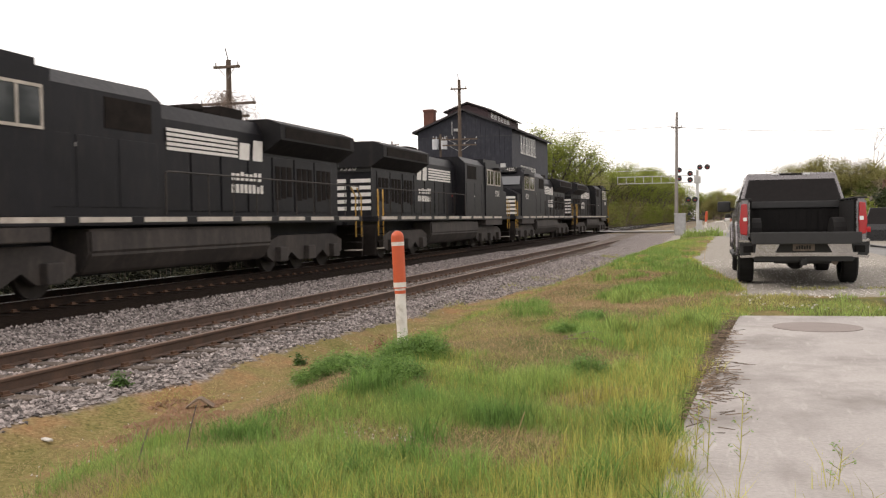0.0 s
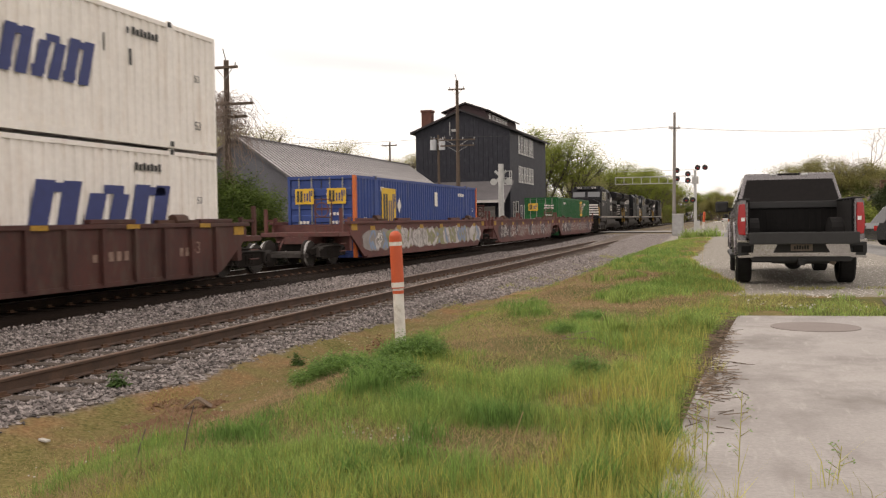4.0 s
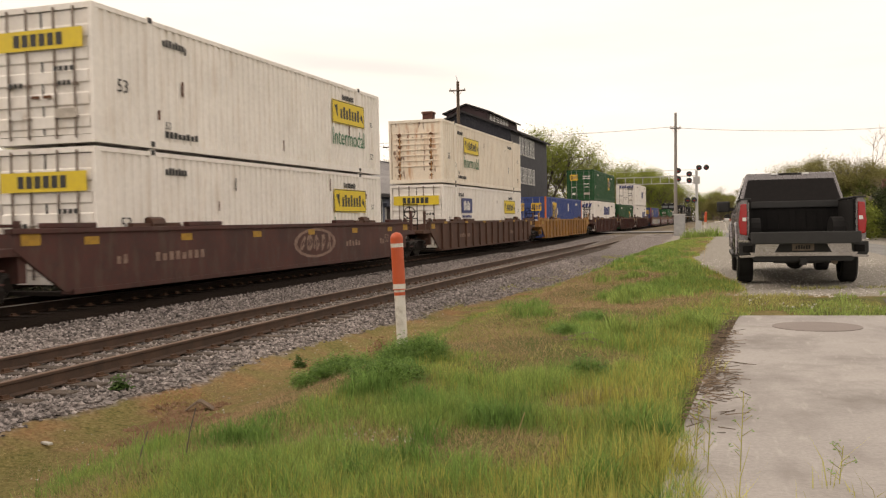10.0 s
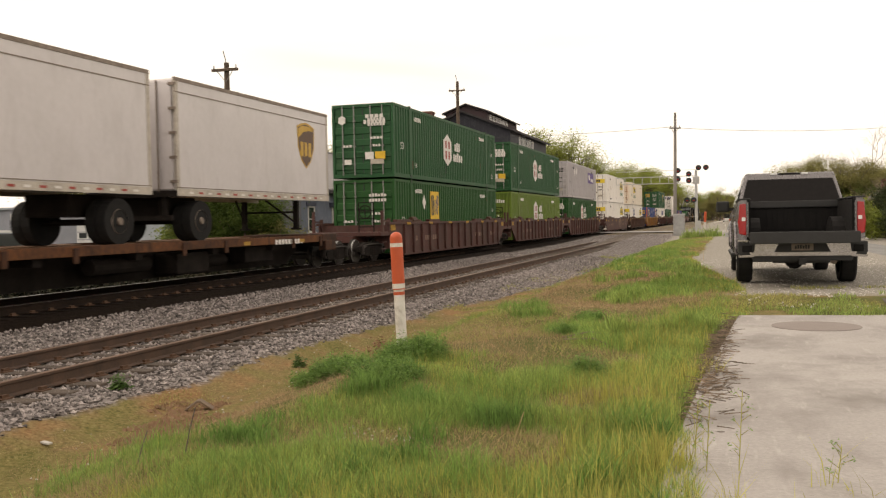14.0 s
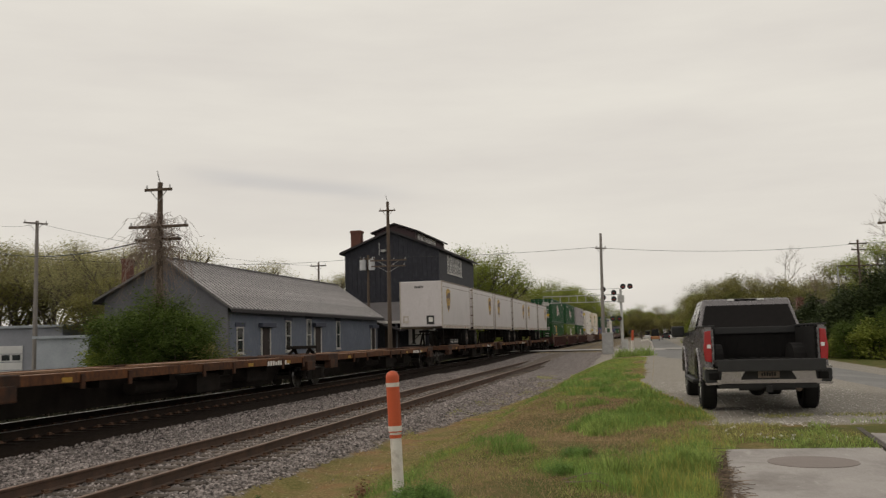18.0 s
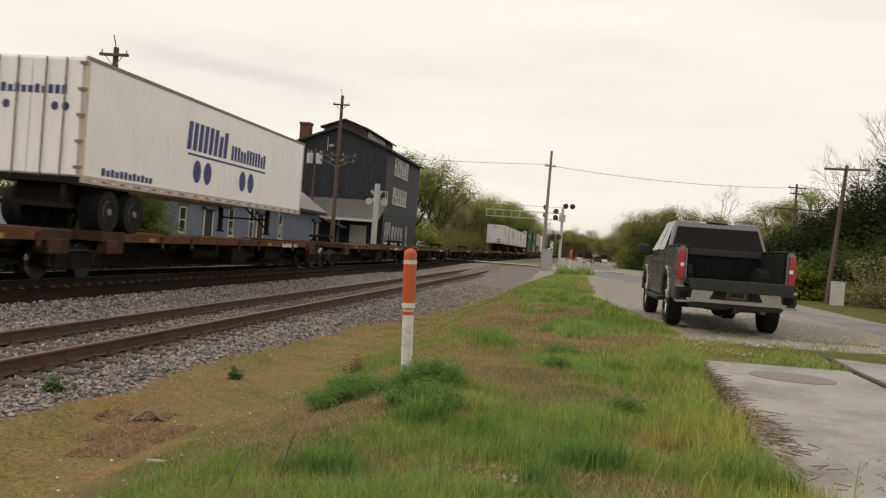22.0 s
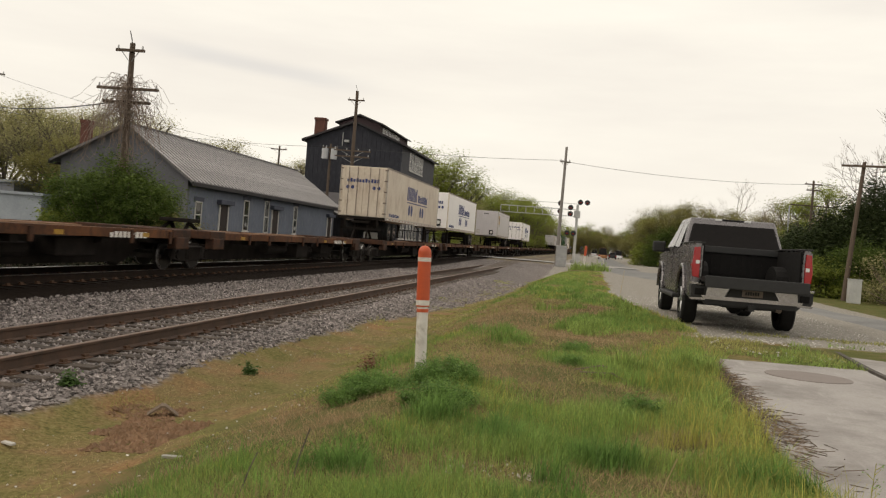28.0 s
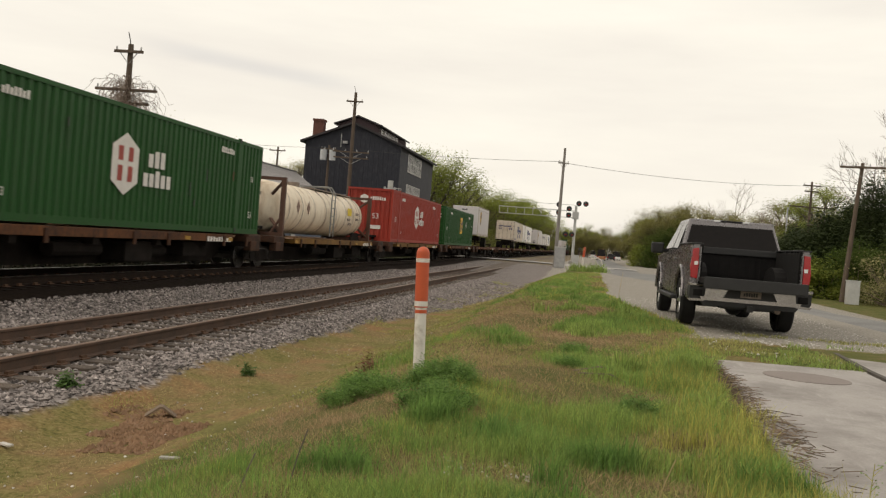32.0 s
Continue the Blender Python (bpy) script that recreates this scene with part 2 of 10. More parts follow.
def gz(x, y):
    """Height of the ground."""
    z = float(np.interp(x - 0.004 * max(0.0, y - 10) * (1 if x > -11 else 0), PX, PZ))
    lot = sstep(11.5, 15.0, y) * LOT * sstep(-2.5, -0.5, x)
    flat = sstep(58.0, 84.0, y) * (1.0 if x > -18 else 0.5)
    z = z + lot - 0.62 * sstep(3.0, 9.5, x) * sstep(16, 36, y) * (1 - sstep(70, 130, y))
    z = z * (1 - flat) + (-0.10) * flat
    return z + lift(y)


LATTICE = np.random.RandomState(77).uniform(-1, 1, (128, 128))


def waves(x, y, seed):
    """Smooth noise from -1 to 1, for many places at once."""
    x, y = np.asarray(x, float) + seed * 17.31, np.asarray(y, float) + seed * 5.77
    xi, yi = np.floor(x).astype(int), np.floor(y).astype(int)
    fx, fy = x - xi, y - yi
    fx, fy = fx * fx * (3 - 2 * fx), fy * fy * (3 - 2 * fy)
    a, b = LATTICE[xi % 128, yi % 128], LATTICE[(xi + 1) % 128, yi % 128]
    c, d = LATTICE[xi % 128, (yi + 1) % 128], LATTICE[(xi + 1) % 128, (yi + 1) % 128]
    return (a * (1 - fx) + b * fx) * (1 - fy) + (c * (1 - fx) + d * fx) * fy


def ramp(a, b, v):
    t = np.clip((np.asarray(v, float) - a) / (b - a), 0, 1)
    return t * t * (3 - 2 * t)


def surf(x, y):
    """Height of the ground with its small bumps, for many places at once."""
    x, y = np.asarray(x, float), np.asarray(y, float)
    z = np.interp(x - 0.004 * np.maximum(0.0, y - 10) * (x > -11), PX, PZ)
    z = z + ramp(11.5, 15.0, y) * LOT * ramp(-2.5, -0.5, x) - 0.62 * ramp(3.0, 9.5, x) * ramp(16, 36, y) * (1 - ramp(70, 130, y))
    flat = ramp(58.0, 84.0, y) * np.where(x > -18, 1.0, 0.5)
    z = z * (1 - flat) - 0.10 * flat + GRADE * (np.clip(y, -40.0, 700.0) - 15.0)
    near = ramp(-7.0, -6.4, x) * (1 - ramp(-0.6, -0.15, x)) * ramp(1, 2, y) * (1 - ramp(40, 58, y))
    return z + near * (0.045 * waves(x * 0.9, y * 0.7, 1) + 0.018 * waves(x * 3, y * 3, 2))


def grid_lines(knots):
    out = []
    for a, b, step in knots:
        n = max(1, int(round((b - a) / step)))
        out += [a + (b - a) * i / n for i in range(n)]
    return out + [knots[-1][1]]


GX = grid_lines([(-2500, -400, 350), (-400, -60, 40), (-60, -18, 4), (-18, -6.8, 0.28), (-6.8, 0.4, 0.16), (0.4, 14, 0.5), (14, 40, 4), (40, 400, 60), (400, 2500, 350)])
GY = grid_lines([(-2500, -300, 400), (-300, -20, 40), (-20, 2, 2), (2, 22, 0.2), (22, 45, 0.5), (45, 120, 1.5), (120, 400, 20), (400, 2800, 300)])


def soil_masks(x, y):
    """How much ballast, living grass and loose lot gravel the ground carries at a place."""
    drift = -0.004 * max(0.0, y - 10)
    xx = x - drift
    bal = sstep(-17.6, -16.6, xx) * (1 - sstep(-6.9, -6.1, xx - 2.2 * sstep(16, 40, y) + 0.25 * noise.noise((x, y * 0.35, 3.0))))
    if y > 86:
        bal *= 0.5
    green = sstep(-5.6, -3.6, xx + 0.5 * noise.noise((x * 0.5, y * 0.3, 8.0)))
    green *= 0.55 + 0.45 * sstep(-0.25, 0.3, noise.noise((x * 0.55, y * 0.4, 1.7)) + 0.25 * noise.noise((x * 1.7, y * 1.3, 5.0)))
    edge = -0.1 - 0.9 * sstep(15.0, 28.0, y)
    lot = sstep(-0.5, 0.5, x - edge + 0.45 * noise.noise((x * 0.7, y * 0.45, 12.0))) * sstep(13.2, 15.2, y + 0.8 * noise.noise((x * 0.8, y, 2.0)))
    lot = max(lot, sstep(52, 60, y) * sstep(-6, -4, x))
    if x > 9.5:
        lot = 0.0
        green = 0.9
    if x < -20:
        green = 0.75
    # weed ground behind the train, toned dark for the shade there
    shaded_weeds = sstep(-15.6, -16.6, x) * (1 - sstep(100, 130, y))
    return bal, green * (1 - lot), lot, shaded_weeds


verts, faces, cols = [], [], []
nx, ny = len(GX), len(GY)
for y in GY:
    for x in GX:
        z = float(surf(x, y))
        if abs(x) > 60 or y > 300:
            z -= 0.4
        verts.append((x, y, z))
        cols.append(soil_masks(x, y))
for j in range(ny - 1):
    for i in range(nx - 1):
        a = j * nx + i
        faces.append((a, a + 1, a + nx + 1, a + nx))
me = bpy.data.meshes.new("ground")
me.from_pydata(verts, [], faces)
att = me.color_attributes.new("soil", "FLOAT_COLOR", "POINT")
att.data.foreach_set("color", np.array(cols, dtype=np.float32).ravel())
for p in me.polygons:
    p.use_smooth = True


def ground_material():
    m = bpy.data.materials.new("earth_and_ballast")
    m.use_nodes = True
    n, l = m.node_tree.nodes, m.node_tree.links
    b = n["Principled BSDF"]
    tc = n.new("ShaderNodeTexCoord")
    at = n.new("ShaderNodeAttribute")
    at.attribute_name = "soil"
    sep = n.new("ShaderNodeSeparateColor")
    l.new(at.outputs["Color"], sep.inputs[0])

    def tone(scale, stops, detail=6.0, kind="n"):
        t = n.new("ShaderNodeTexNoise" if kind == "n" else "ShaderNodeTexVoronoi")
        t.inputs["Scale"].default_value = scale
        if kind == "n":
            t.inputs["Detail"].default_value = detail
            t.inputs["Roughness"].default_value = 0.65
        l.new(tc.outputs["Object"], t.inputs[0])
        r = n.new("ShaderNodeValToRGB")
        e = r.color_ramp.elements
        while len(e) < len(stops):
            e.new(0.5)
        for k, (pos, c) in enumerate(stops):
            e[k].position, e[k].color = pos, (*c, 1)
        l.new(t.outputs["Color" if kind != "n" else 0], r.inputs[0])
        return r.outputs[0]

    def mixin(f, a, c, thr=None):
        mx = n.new("ShaderNodeMixRGB")
        if thr:
            nz = n.new("ShaderNodeTexNoise")
            nz.inputs["Scale"].default_value = thr
            nz.inputs["Detail"].default_value = 5
            l.new(tc.outputs["Object"], nz.inputs[0])
            ad = n.new("ShaderNodeMath")
            ad.operation = "ADD"
            l.new(f, ad.inputs[0])
            sb = n.new("ShaderNodeMath")
            sb.operation = "SUBTRACT"
            sb.inputs[1].default_value = 0.5
            l.new(nz.outputs[0], sb.inputs[0])
            l.new(sb.outputs[0], ad.inputs[1])
            rp = n.new("ShaderNodeMapRange")
            rp.inputs[1].default_value, rp.inputs[2].default_value = 0.35, 0.65
            l.new(ad.outputs[0], rp.inputs[0])
            f = rp.outputs[0]
        l.new(f, mx.inputs[0])
        l.new(a, mx.inputs[1])
        l.new(c, mx.inputs[2])
        return mx.outputs[0]

    dirt = tone(0.8, [(0.38, (0.30, 0.15, 0.08)), (0.46, (0.22, 0.145, 0.075)), (0.53, (0.17, 0.15, 0.055)), (0.60, (0.10, 0.115, 0.03))])
    crumbs = tone(24.0, [(0.36, (0.045, 0.034, 0.016)), (0.5, (0.19, 0.145, 0.062)), (0.62, (0.31, 0.24, 0.115)), (0.72, (0.42, 0.36, 0.23))], 9.0)
    half = n.new("ShaderNodeMixRGB")
    half.inputs[0].default_value = 0.5
    l.new(dirt, half.inputs[1])
    l.new(crumbs, half.inputs[2])
    dirt = half.outputs[0]
    turf = tone(1.4, [(0.3, (0.06, 0.08, 0.02)), (0.5, (0.10, 0.105, 0.035)), (0.72, (0.18, 0.125, 0.065))])
    # weed tones darkened: the shade seen below the train is mixed into them
    weeds = tone(1.8, [(0.3, (0.02, 0.024, 0.009)), (0.6, (0.04, 0.042, 0.018)), (0.75, (0.07, 0.06, 0.034))])
    stone = tone(19.0, [(0.0, (0.035, 0.029, 0.027)), (0.45, (0.135, 0.115, 0.108)), (0.85, (0.36, 0.325, 0.31))], kind="v")
    grit = tone(22.0, [(0.3, (0.17, 0.15, 0.125)), (0.5, (0.27, 0.25, 0.22)), (0.72, (0.40, 0.375, 0.34))])
    col = mixin(sep.outputs[1], dirt, turf, 3.0)
    col = mixin(sep.outputs[2], col, grit, 2.2)
    col = mixin(sep.outputs[0], col, stone, 2.5)
    # oil and brake dust, with the shade under the train painted into the stone colour
    grime_and_shade = tone(9.0, [(0.3, (0.005, 0.0035, 0.0027)), (0.6, (0.017, 0.011, 0.008))])
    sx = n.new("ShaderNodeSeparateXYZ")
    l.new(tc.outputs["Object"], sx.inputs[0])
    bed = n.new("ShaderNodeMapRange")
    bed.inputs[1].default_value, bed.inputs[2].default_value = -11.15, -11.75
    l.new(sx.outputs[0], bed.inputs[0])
    col = mixin(bed.outputs[0], col, grime_and_shade, 2.5)
    # soil worked up between the rails of the siding
    mid = n.new("ShaderNodeMath")
    mid.operation = "ADD"
    mid.inputs[1].default_value = 8.6
    l.new(sx.outputs[0], mid.inputs[0])
    ab = n.new("ShaderNodeMath")
    ab.operation = "ABSOLUTE"
    l.new(mid.outputs[0], ab.inputs[0])
    bed2 = n.new("ShaderNodeMapRange")
    bed2.inputs[1].default_value, bed2.inputs[2].default_value = 0.95, 0.6
    bed2.inputs[4].default_value = 0.6
    l.new(ab.outputs[0], bed2.inputs[0])
    col = mixin(bed2.outputs[0], col, tone(7.0, [(0.3, (0.08, 0.062, 0.048)), (0.65, (0.19, 0.16, 0.135))]), 3.0)
    col = mixin(at.outputs["Alpha"], col, weeds, 2.0)
    l.new(col, b.inputs["Base Color"])
    b.inputs["Roughness"].default_value = 0.93
    b.inputs["Specular IOR Level"].default_value = 0.06
    bn = n.new("ShaderNodeTexNoise")
    bn.inputs["Scale"].default_value, bn.inputs["Detail"].default_value = 26.0, 7.0
    l.new(tc.outputs["Object"], bn.inputs[0])
    bp = n.new("ShaderNodeBump")
    bp.inputs["Strength"].default_value, bp.inputs["Distance"].default_value = 0.7, 0.03
    l.new(bn.outputs[0], bp.inputs["Height"])
    l.new(bp.outputs[0], b.inputs["Normal"])
    return m


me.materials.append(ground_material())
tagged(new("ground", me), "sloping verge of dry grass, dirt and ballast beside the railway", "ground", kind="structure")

M_rail = mk("rail_brown_rust", (0.105, 0.06, 0.04), (0.05, 0.032, 0.024), 3, 0.8, 0.1, 0.2)
M_railtop = mk("rail_worn_steel", (0.55, 0.54, 0.53), (0.3, 0.27, 0.25), 2, 0.28, 1.0)
M_railtop_dull = mk("rail_rusty_head", (0.22, 0.13, 0.09), (0.13, 0.08, 0.055), 5, 0.5, 0.4)
M_tie = mk("weathered_tie", (0.125, 0.095, 0.075), (0.05, 0.038, 0.03), 5, 0.9, bump=0.6, mapping=(1, 6, 6), rnd=0.35)
# main line rails and ties carry the train's shade in their colour
M_rail_shaded = mk("rail_brown_train_shade", (0.030, 0.019, 0.014), (0.014, 0.010, 0.008), 3, 0.85, 0.0, 0.2, spec=0.12)
M_tie_shaded = mk("oily_shaded_tie", (0.026, 0.018, 0.014), (0.011, 0.008, 0.007), 5, 0.9, bump=0.6, mapping=(1, 6, 6), rnd=0.35, spec=0.12)
M_plate = mk("rusty_plate", (0.15, 0.08, 0.05), (0.09, 0.05, 0.03), 8, 0.8, 0.3)

RAIL = [(-0.075, 0.0), (0.075, 0.0), (0.075, 0.014), (0.012, 0.032), (0.012, 0.132), (0.036, 0.145), (0.037, 0.175), (0.030, 0.182), (-0.030, 0.182), (-0.037, 0.175), (-0.036, 0.145),
        (-0.012, 0.132), (-0.012, 0.032), (-0.075, 0.014)]


def track(name, label, cx, top, y0, y1, head, wood, web):
    """Two rails on ties; top is the height of the rail head before the grade is added."""
    root = thing(name, label, "railway track", kind="structure")
    for side in (-0.753, 0.753):
        bm = nb()
        ys = [y0 + (y1 - y0) * i / 60 for i in range(61)]
        rings = [[bm.verts.new((cx(y) + side + px, y, top + lift(y) - 0.182 + pz)) for px, pz in RAIL] for y in ys]
        for a, b in zip(rings, rings[1:]):
            for i in range(len(RAIL)):
                j = (i + 1) % len(RAIL)
                f = bm.faces.new((a[i], a[j], b[j], b[i]))
                f.material_index = 1 if i in (7, 6, 8) else 0
        bmesh.ops.recalc_face_normals(bm, faces=bm.faces[:])
        part("rail", bm, [web, head], root)
    bm = nb()
    box(bm, -1.30, 1.30, -0.115, 0.115, -0.17, 0.0, 0.012)
    tie = part("tie", bm, wood, root)
    bm = nb()
    for side in (-0.753, 0.753):
        box(bm, side - 0.17, side + 0.17, -0.09, 0.09, 0.0, 0.014)
        for dx in (-0.11, 0.11):
            box(bm, side + dx - 0.025, side + dx + 0.025, -0.05, 0.05, 0.014, 0.05)
    plate = part("tie_plate", bm, M_plate, root)
    y, k = y0, 0
    rr = random.Random(5)
    while y < y1:
        m = pose(cx(y) + rr.uniform(-0.05, 0.05), y, top + lift(y) - 0.186, 0, 0, rr.uniform(-1.2, 1.2))
        if k == 0:
            tie.matrix_basis, plate.matrix_basis = m, m
        else:
            again(tie, m)
            if y < 45:
                again(plate, m)
        k += 1
        y += 0.53 if y < 100 else (1.6 if y < 160 else 9.0)
    return root


# ---- asphalt road, crossing, concrete slabs ----
M_asphalt = mk("old_asphalt", (0.19, 0.187, 0.183), (0.125, 0.123, 0.12), 0.6, 0.88, bump=0.5, bscale=60, fine=45, stain=(0.27, 0.26, 0.25), stain_amt=0.5, stain_scale=0.5)
M_concrete = mk("pale_concrete", (0.37, 0.345, 0.328), (0.265, 0.245, 0.233), 0.8, 0.86, bump=0.6, bscale=40, fine=55, stain=(0.15, 0.133, 0.12), stain_amt=0.75, stain_scale=0.9)
M_concrete2 = mk("grey_concrete", (0.37, 0.35, 0.33), (0.28, 0.265, 0.25), 1.0, 0.9, bump=0.5, bscale=30, stain=(0.2, 0.18, 0.15), stain_amt=0.5)
M_patch = mk("brownish_cover", (0.235, 0.20, 0.185), (0.185, 0.155, 0.142), 3, 0.85, bump=0.3)


def scuffed(m, amount, tone, stretch, scale, lo, hi):
    """Adds long thin scuffs of another tone over a surface."""
    n, l = m.node_tree.nodes, m.node_tree.links
    b = n["Principled BSDF"]
    tc, mp, nz, rp_, mul, mx = (n.new("ShaderNode" + k) for k in ("TexCoord", "Mapping", "TexNoise", "MapRange", "Math", "MixRGB"))
    mp.inputs["Scale"].default_value, mp.inputs["Rotation"].default_value = stretch, (0, 0, 0.25)
    nz.inputs["Scale"].default_value, nz.inputs["Detail"].default_value = scale, 8.0
    rp_.inputs[1].default_value, rp_.inputs[2].default_value = lo, hi
    mul.operation, mul.inputs[1].default_value = "MULTIPLY", amount
    mx.inputs[2].default_value = (*tone, 1)
    l.new(tc.outputs["Object"], mp.inputs[0])
    l.new(mp.outputs[0], nz.inputs[0])
    l.new(nz.outputs[0], rp_.inputs[0])
    l.new(rp_.outputs[0], mul.inputs[0])
    l.new(mul.outputs[0], mx.inputs[0])
    l.new(b.inputs["Base Color"].links[0].from_socket, mx.inputs[1])
    l.new(mx.outputs[0], b.inputs["Base Color"])
    return m


scuffed(M_concrete, 0.4, (0.45, 0.425, 0.40), (14.0, 2.0, 1.0), 1.4, 0.60, 0.72)
scuffed(M_concrete, 0.4, (0.15, 0.13, 0.118), (3.0, 1.0, 1.0), 1.1, 0.54, 0.70)
M_curb = mk("dark_joint_timber", (0.09, 0.075, 0.065), (0.05, 0.042, 0.036), 6, 0.9, bump=0.5, mapping=(1, 1, 1))


def ribbon(name, left, right, y0, y1, dz, material, label, category, step=2.0):
    """A road sheet between two edges given as functions of y."""
    bm = nb()
    n = max(2, int((y1 - y0) / step))
    rows = []
    for k in range(n + 1):
        y = y0 + (y1 - y0) * k / n
        a, b = left(y), right(y)
        rows.append([bm.verts.new((a + (b - a) * i / 8, y, gz(a + (b - a) * i / 8, y) + (dz if 0 < i < 8 else -0.03))) for i in range(9)])
    for p, q in zip(rows, rows[1:]):
        for i in range(8):
            bm.faces.new((p[i], p[i + 1], q[i + 1], q[i]))
    return tagged(part(name, bm, material), label, category, kind="structure")


def road_left(y):
    return 4.0 - 0.35 * sstep(14, 30, y) - 4.4 * sstep(30, 56, y)


def road_right(y):
    return 9.4 - 1.2 * sstep(22, 36, y) - 5.0 * sstep(38, 66, y)


ribbon("road", road_left, road_right, -30, 620, 0.02, M_asphalt, "worn grey asphalt road running beside the railway", "road", 2.5)
bm = nb()
for k in range(18):
    x0, x1 = -40 + k * 2.4, -40 + (k + 1) * 2.4
    if x0 > 2:
        break
    pts = [(x0, 92.0 - 0.10 * x0), (x1, 92.0 - 0.10 * x1), (x1, 99.0 - 0.10 * x1), (x0, 99.0 - 0.10 * x0)]
    quad(bm, [(px, py, (-0.02 if -16.5 < (px) < -6 else -0.05) + lift(py) + 0.02) for px, py in pts])
for k in range(17):
    x0, x1 = -40 + k * 2.4, -40 + (k + 1) * 2.4
    if -17.5 < x0 < -4:
        continue
    for e, o in ((92.0, -1.2), (99.0, 1.2)):
        top = [(px, e - 0.10 * px, -0.03 + lift(e - 0.10 * px)) for px in (x0, x1)]
        low = [(px, e + o - 0.10 * px, gz(px, e + o - 0.10 * px) - 0.03) for px in (x1, x0)]
        quad(bm, top + low if o < 0 else list(reversed(top + low)))
tagged(part("crossing_road", bm, M_concrete2), "pale level crossing road over both tracks", "road", kind="structure")

track("siding_track", "rusty siding track with weathered wooden ties", near_cx, -0.27, -14, 118, M_railtop_dull, M_tie, M_rail)
track("main_track", "main line track with worn steel rails on dark ties", lambda y: MAIN_CX, 0.0, -14, 770, M_railtop, M_tie_shaded, M_rail_shaded)


# ---- the train ----
SPEED = 20.5
TRAIN = []


def on_train(name, label, category, u, z=0.0, group="", turn=0):
    """A thing that rolls with the train: u is its place along the line at the clip's start."""
    ob = thing(name, label, category, pose(MAIN_CX, u, z + lift(u), math.degrees(math.atan(GRADE)), 0, turn), group)
    TRAIN.append((ob, u, z, turn))
    return ob


def paint(name, c, dirt=(0.16, 0.12, 0.09), amt=0.4, rough=0.55):
    return mk(name, c, tuple(v * 0.86 for v in c), 0.7, rough, 0.0, 0.08, 30, 9, 0.75, dirt, amt, 1.0, spec=0.3)


M_green = paint("container_green", (0.010, 0.105, 0.030), (0.06, 0.075, 0.045), 0.3)
M_dkgreen = paint("container_dark_green", (0.014, 0.082, 0.028), (0.06, 0.07, 0.045), 0.3)
M_bottle = paint("container_bottle_green", (0.011, 0.074, 0.013), (0.03, 0.05, 0.025), 0.3)
M_olive = paint("container_olive", (0.12, 0.19, 0.025))
M_cwhite = paint("container_white", (0.86, 0.82, 0.775), (0.55, 0.42, 0.31), 0.25)
M_dirty = paint("container_dirty_white", (0.83, 0.755, 0.65), (0.55, 0.38, 0.24), 0.35)
M_endrust = scuffed(scuffed(paint("rust_streaked_end", (0.82, 0.72, 0.60), (0.55, 0.34, 0.17), 0.5), 0.8, (0.48, 0.22, 0.09), (3.0, 3.0, 0.5), 1.3, 0.54, 0.68), 0.85, (0.13, 0.05, 0.025), (3.6, 3.6, 1.0), 1.5, 0.60, 0.68)
M_blue = paint("container_blue", (0.035, 0.07, 0.25), (0.10, 0.12, 0.20), 0.5)
M_blue2 = paint("fresh_blue_patch", (0.025, 0.05, 0.36), (0.05, 0.06, 0.3), 0.3)
M_cgrey = paint("container_grey", (0.45, 0.42, 0.43), (0.22, 0.19, 0.17), 0.3)
M_red = paint("container_red", (0.33, 0.038, 0.024), (0.16, 0.06, 0.05), 0.3)
M_tan = scuffed(paint("tank_cream", (0.82, 0.72, 0.58), (0.45, 0.30, 0.17), 0.5), 0.7, (0.30, 0.18, 0.09), (1.2, 3.0, 0.5), 1.2, 0.55, 0.72)
M_trl = mk("trailer_grey_skin", (0.61, 0.575, 0.585), (0.55, 0.52, 0.525), 0.6, 0.40, 0.2, 0.05, 20, 8, 0.7, (0.42, 0.385, 0.38), 0.25)
M_trlw = mk("trailer_white_skin", (0.90, 0.87, 0.86), (0.85, 0.82, 0.81), 0.6, 0.42, 0.0, 0.05, 20, 8, 0.75, (0.6, 0.53, 0.47), 0.22)
M_trld = mk("trailer_stained_white", (0.66, 0.58, 0.48), (0.55, 0.46, 0.37), 0.6, 0.5, 0.0, 0.05, 20, 8, 0.75, (0.30, 0.2, 0.12), 0.55)
M_maroon = mk("well_car_maroon", (0.088, 0.028, 0.022), (0.048, 0.019, 0.016), 1.1, 0.7, 0.1, 0.2, 20, 10, 0.7, (0.09, 0.06, 0.045), 0.6)
M_rustcar = mk("well_car_faded_red", (0.145, 0.05, 0.043), (0.08, 0.03, 0.028), 0.9, 0.75, 0.0, 0.2, 20, 10, 0.6, (0.10, 0.065, 0.05), 0.6)
M_rib = mk("well_car_brown", (0.10, 0.043, 0.026), (0.06, 0.027, 0.018), 1.1, 0.75, 0.0, 0.2, 20, 10, 0.7, (0.06, 0.035, 0.025), 0.6)
M_yellowcar = mk("well_car_ochre", (0.34, 0.165, 0.035), (0.22, 0.10, 0.025), 1.0, 0.7, 0.0, 0.2, 20, 10, 0.7, (0.09, 0.05, 0.03), 0.6)
M_flat = mk("flatcar_rust_brown", (0.085, 0.035, 0.018), (0.035, 0.018, 0.012), 1.0, 0.85, 0.0, 0.25, 20, 10, 0.6, (0.018, 0.013, 0.011), 0.85, spec=0.3)
M_rustrail = mk("flatcar_orange_rust", (0.16, 0.062, 0.024), (0.06, 0.026, 0.014), 1.0, 0.85, 0.0, 0.25, 20, 10, 0.6, (0.022, 0.014, 0.011), 0.8, spec=0.3)
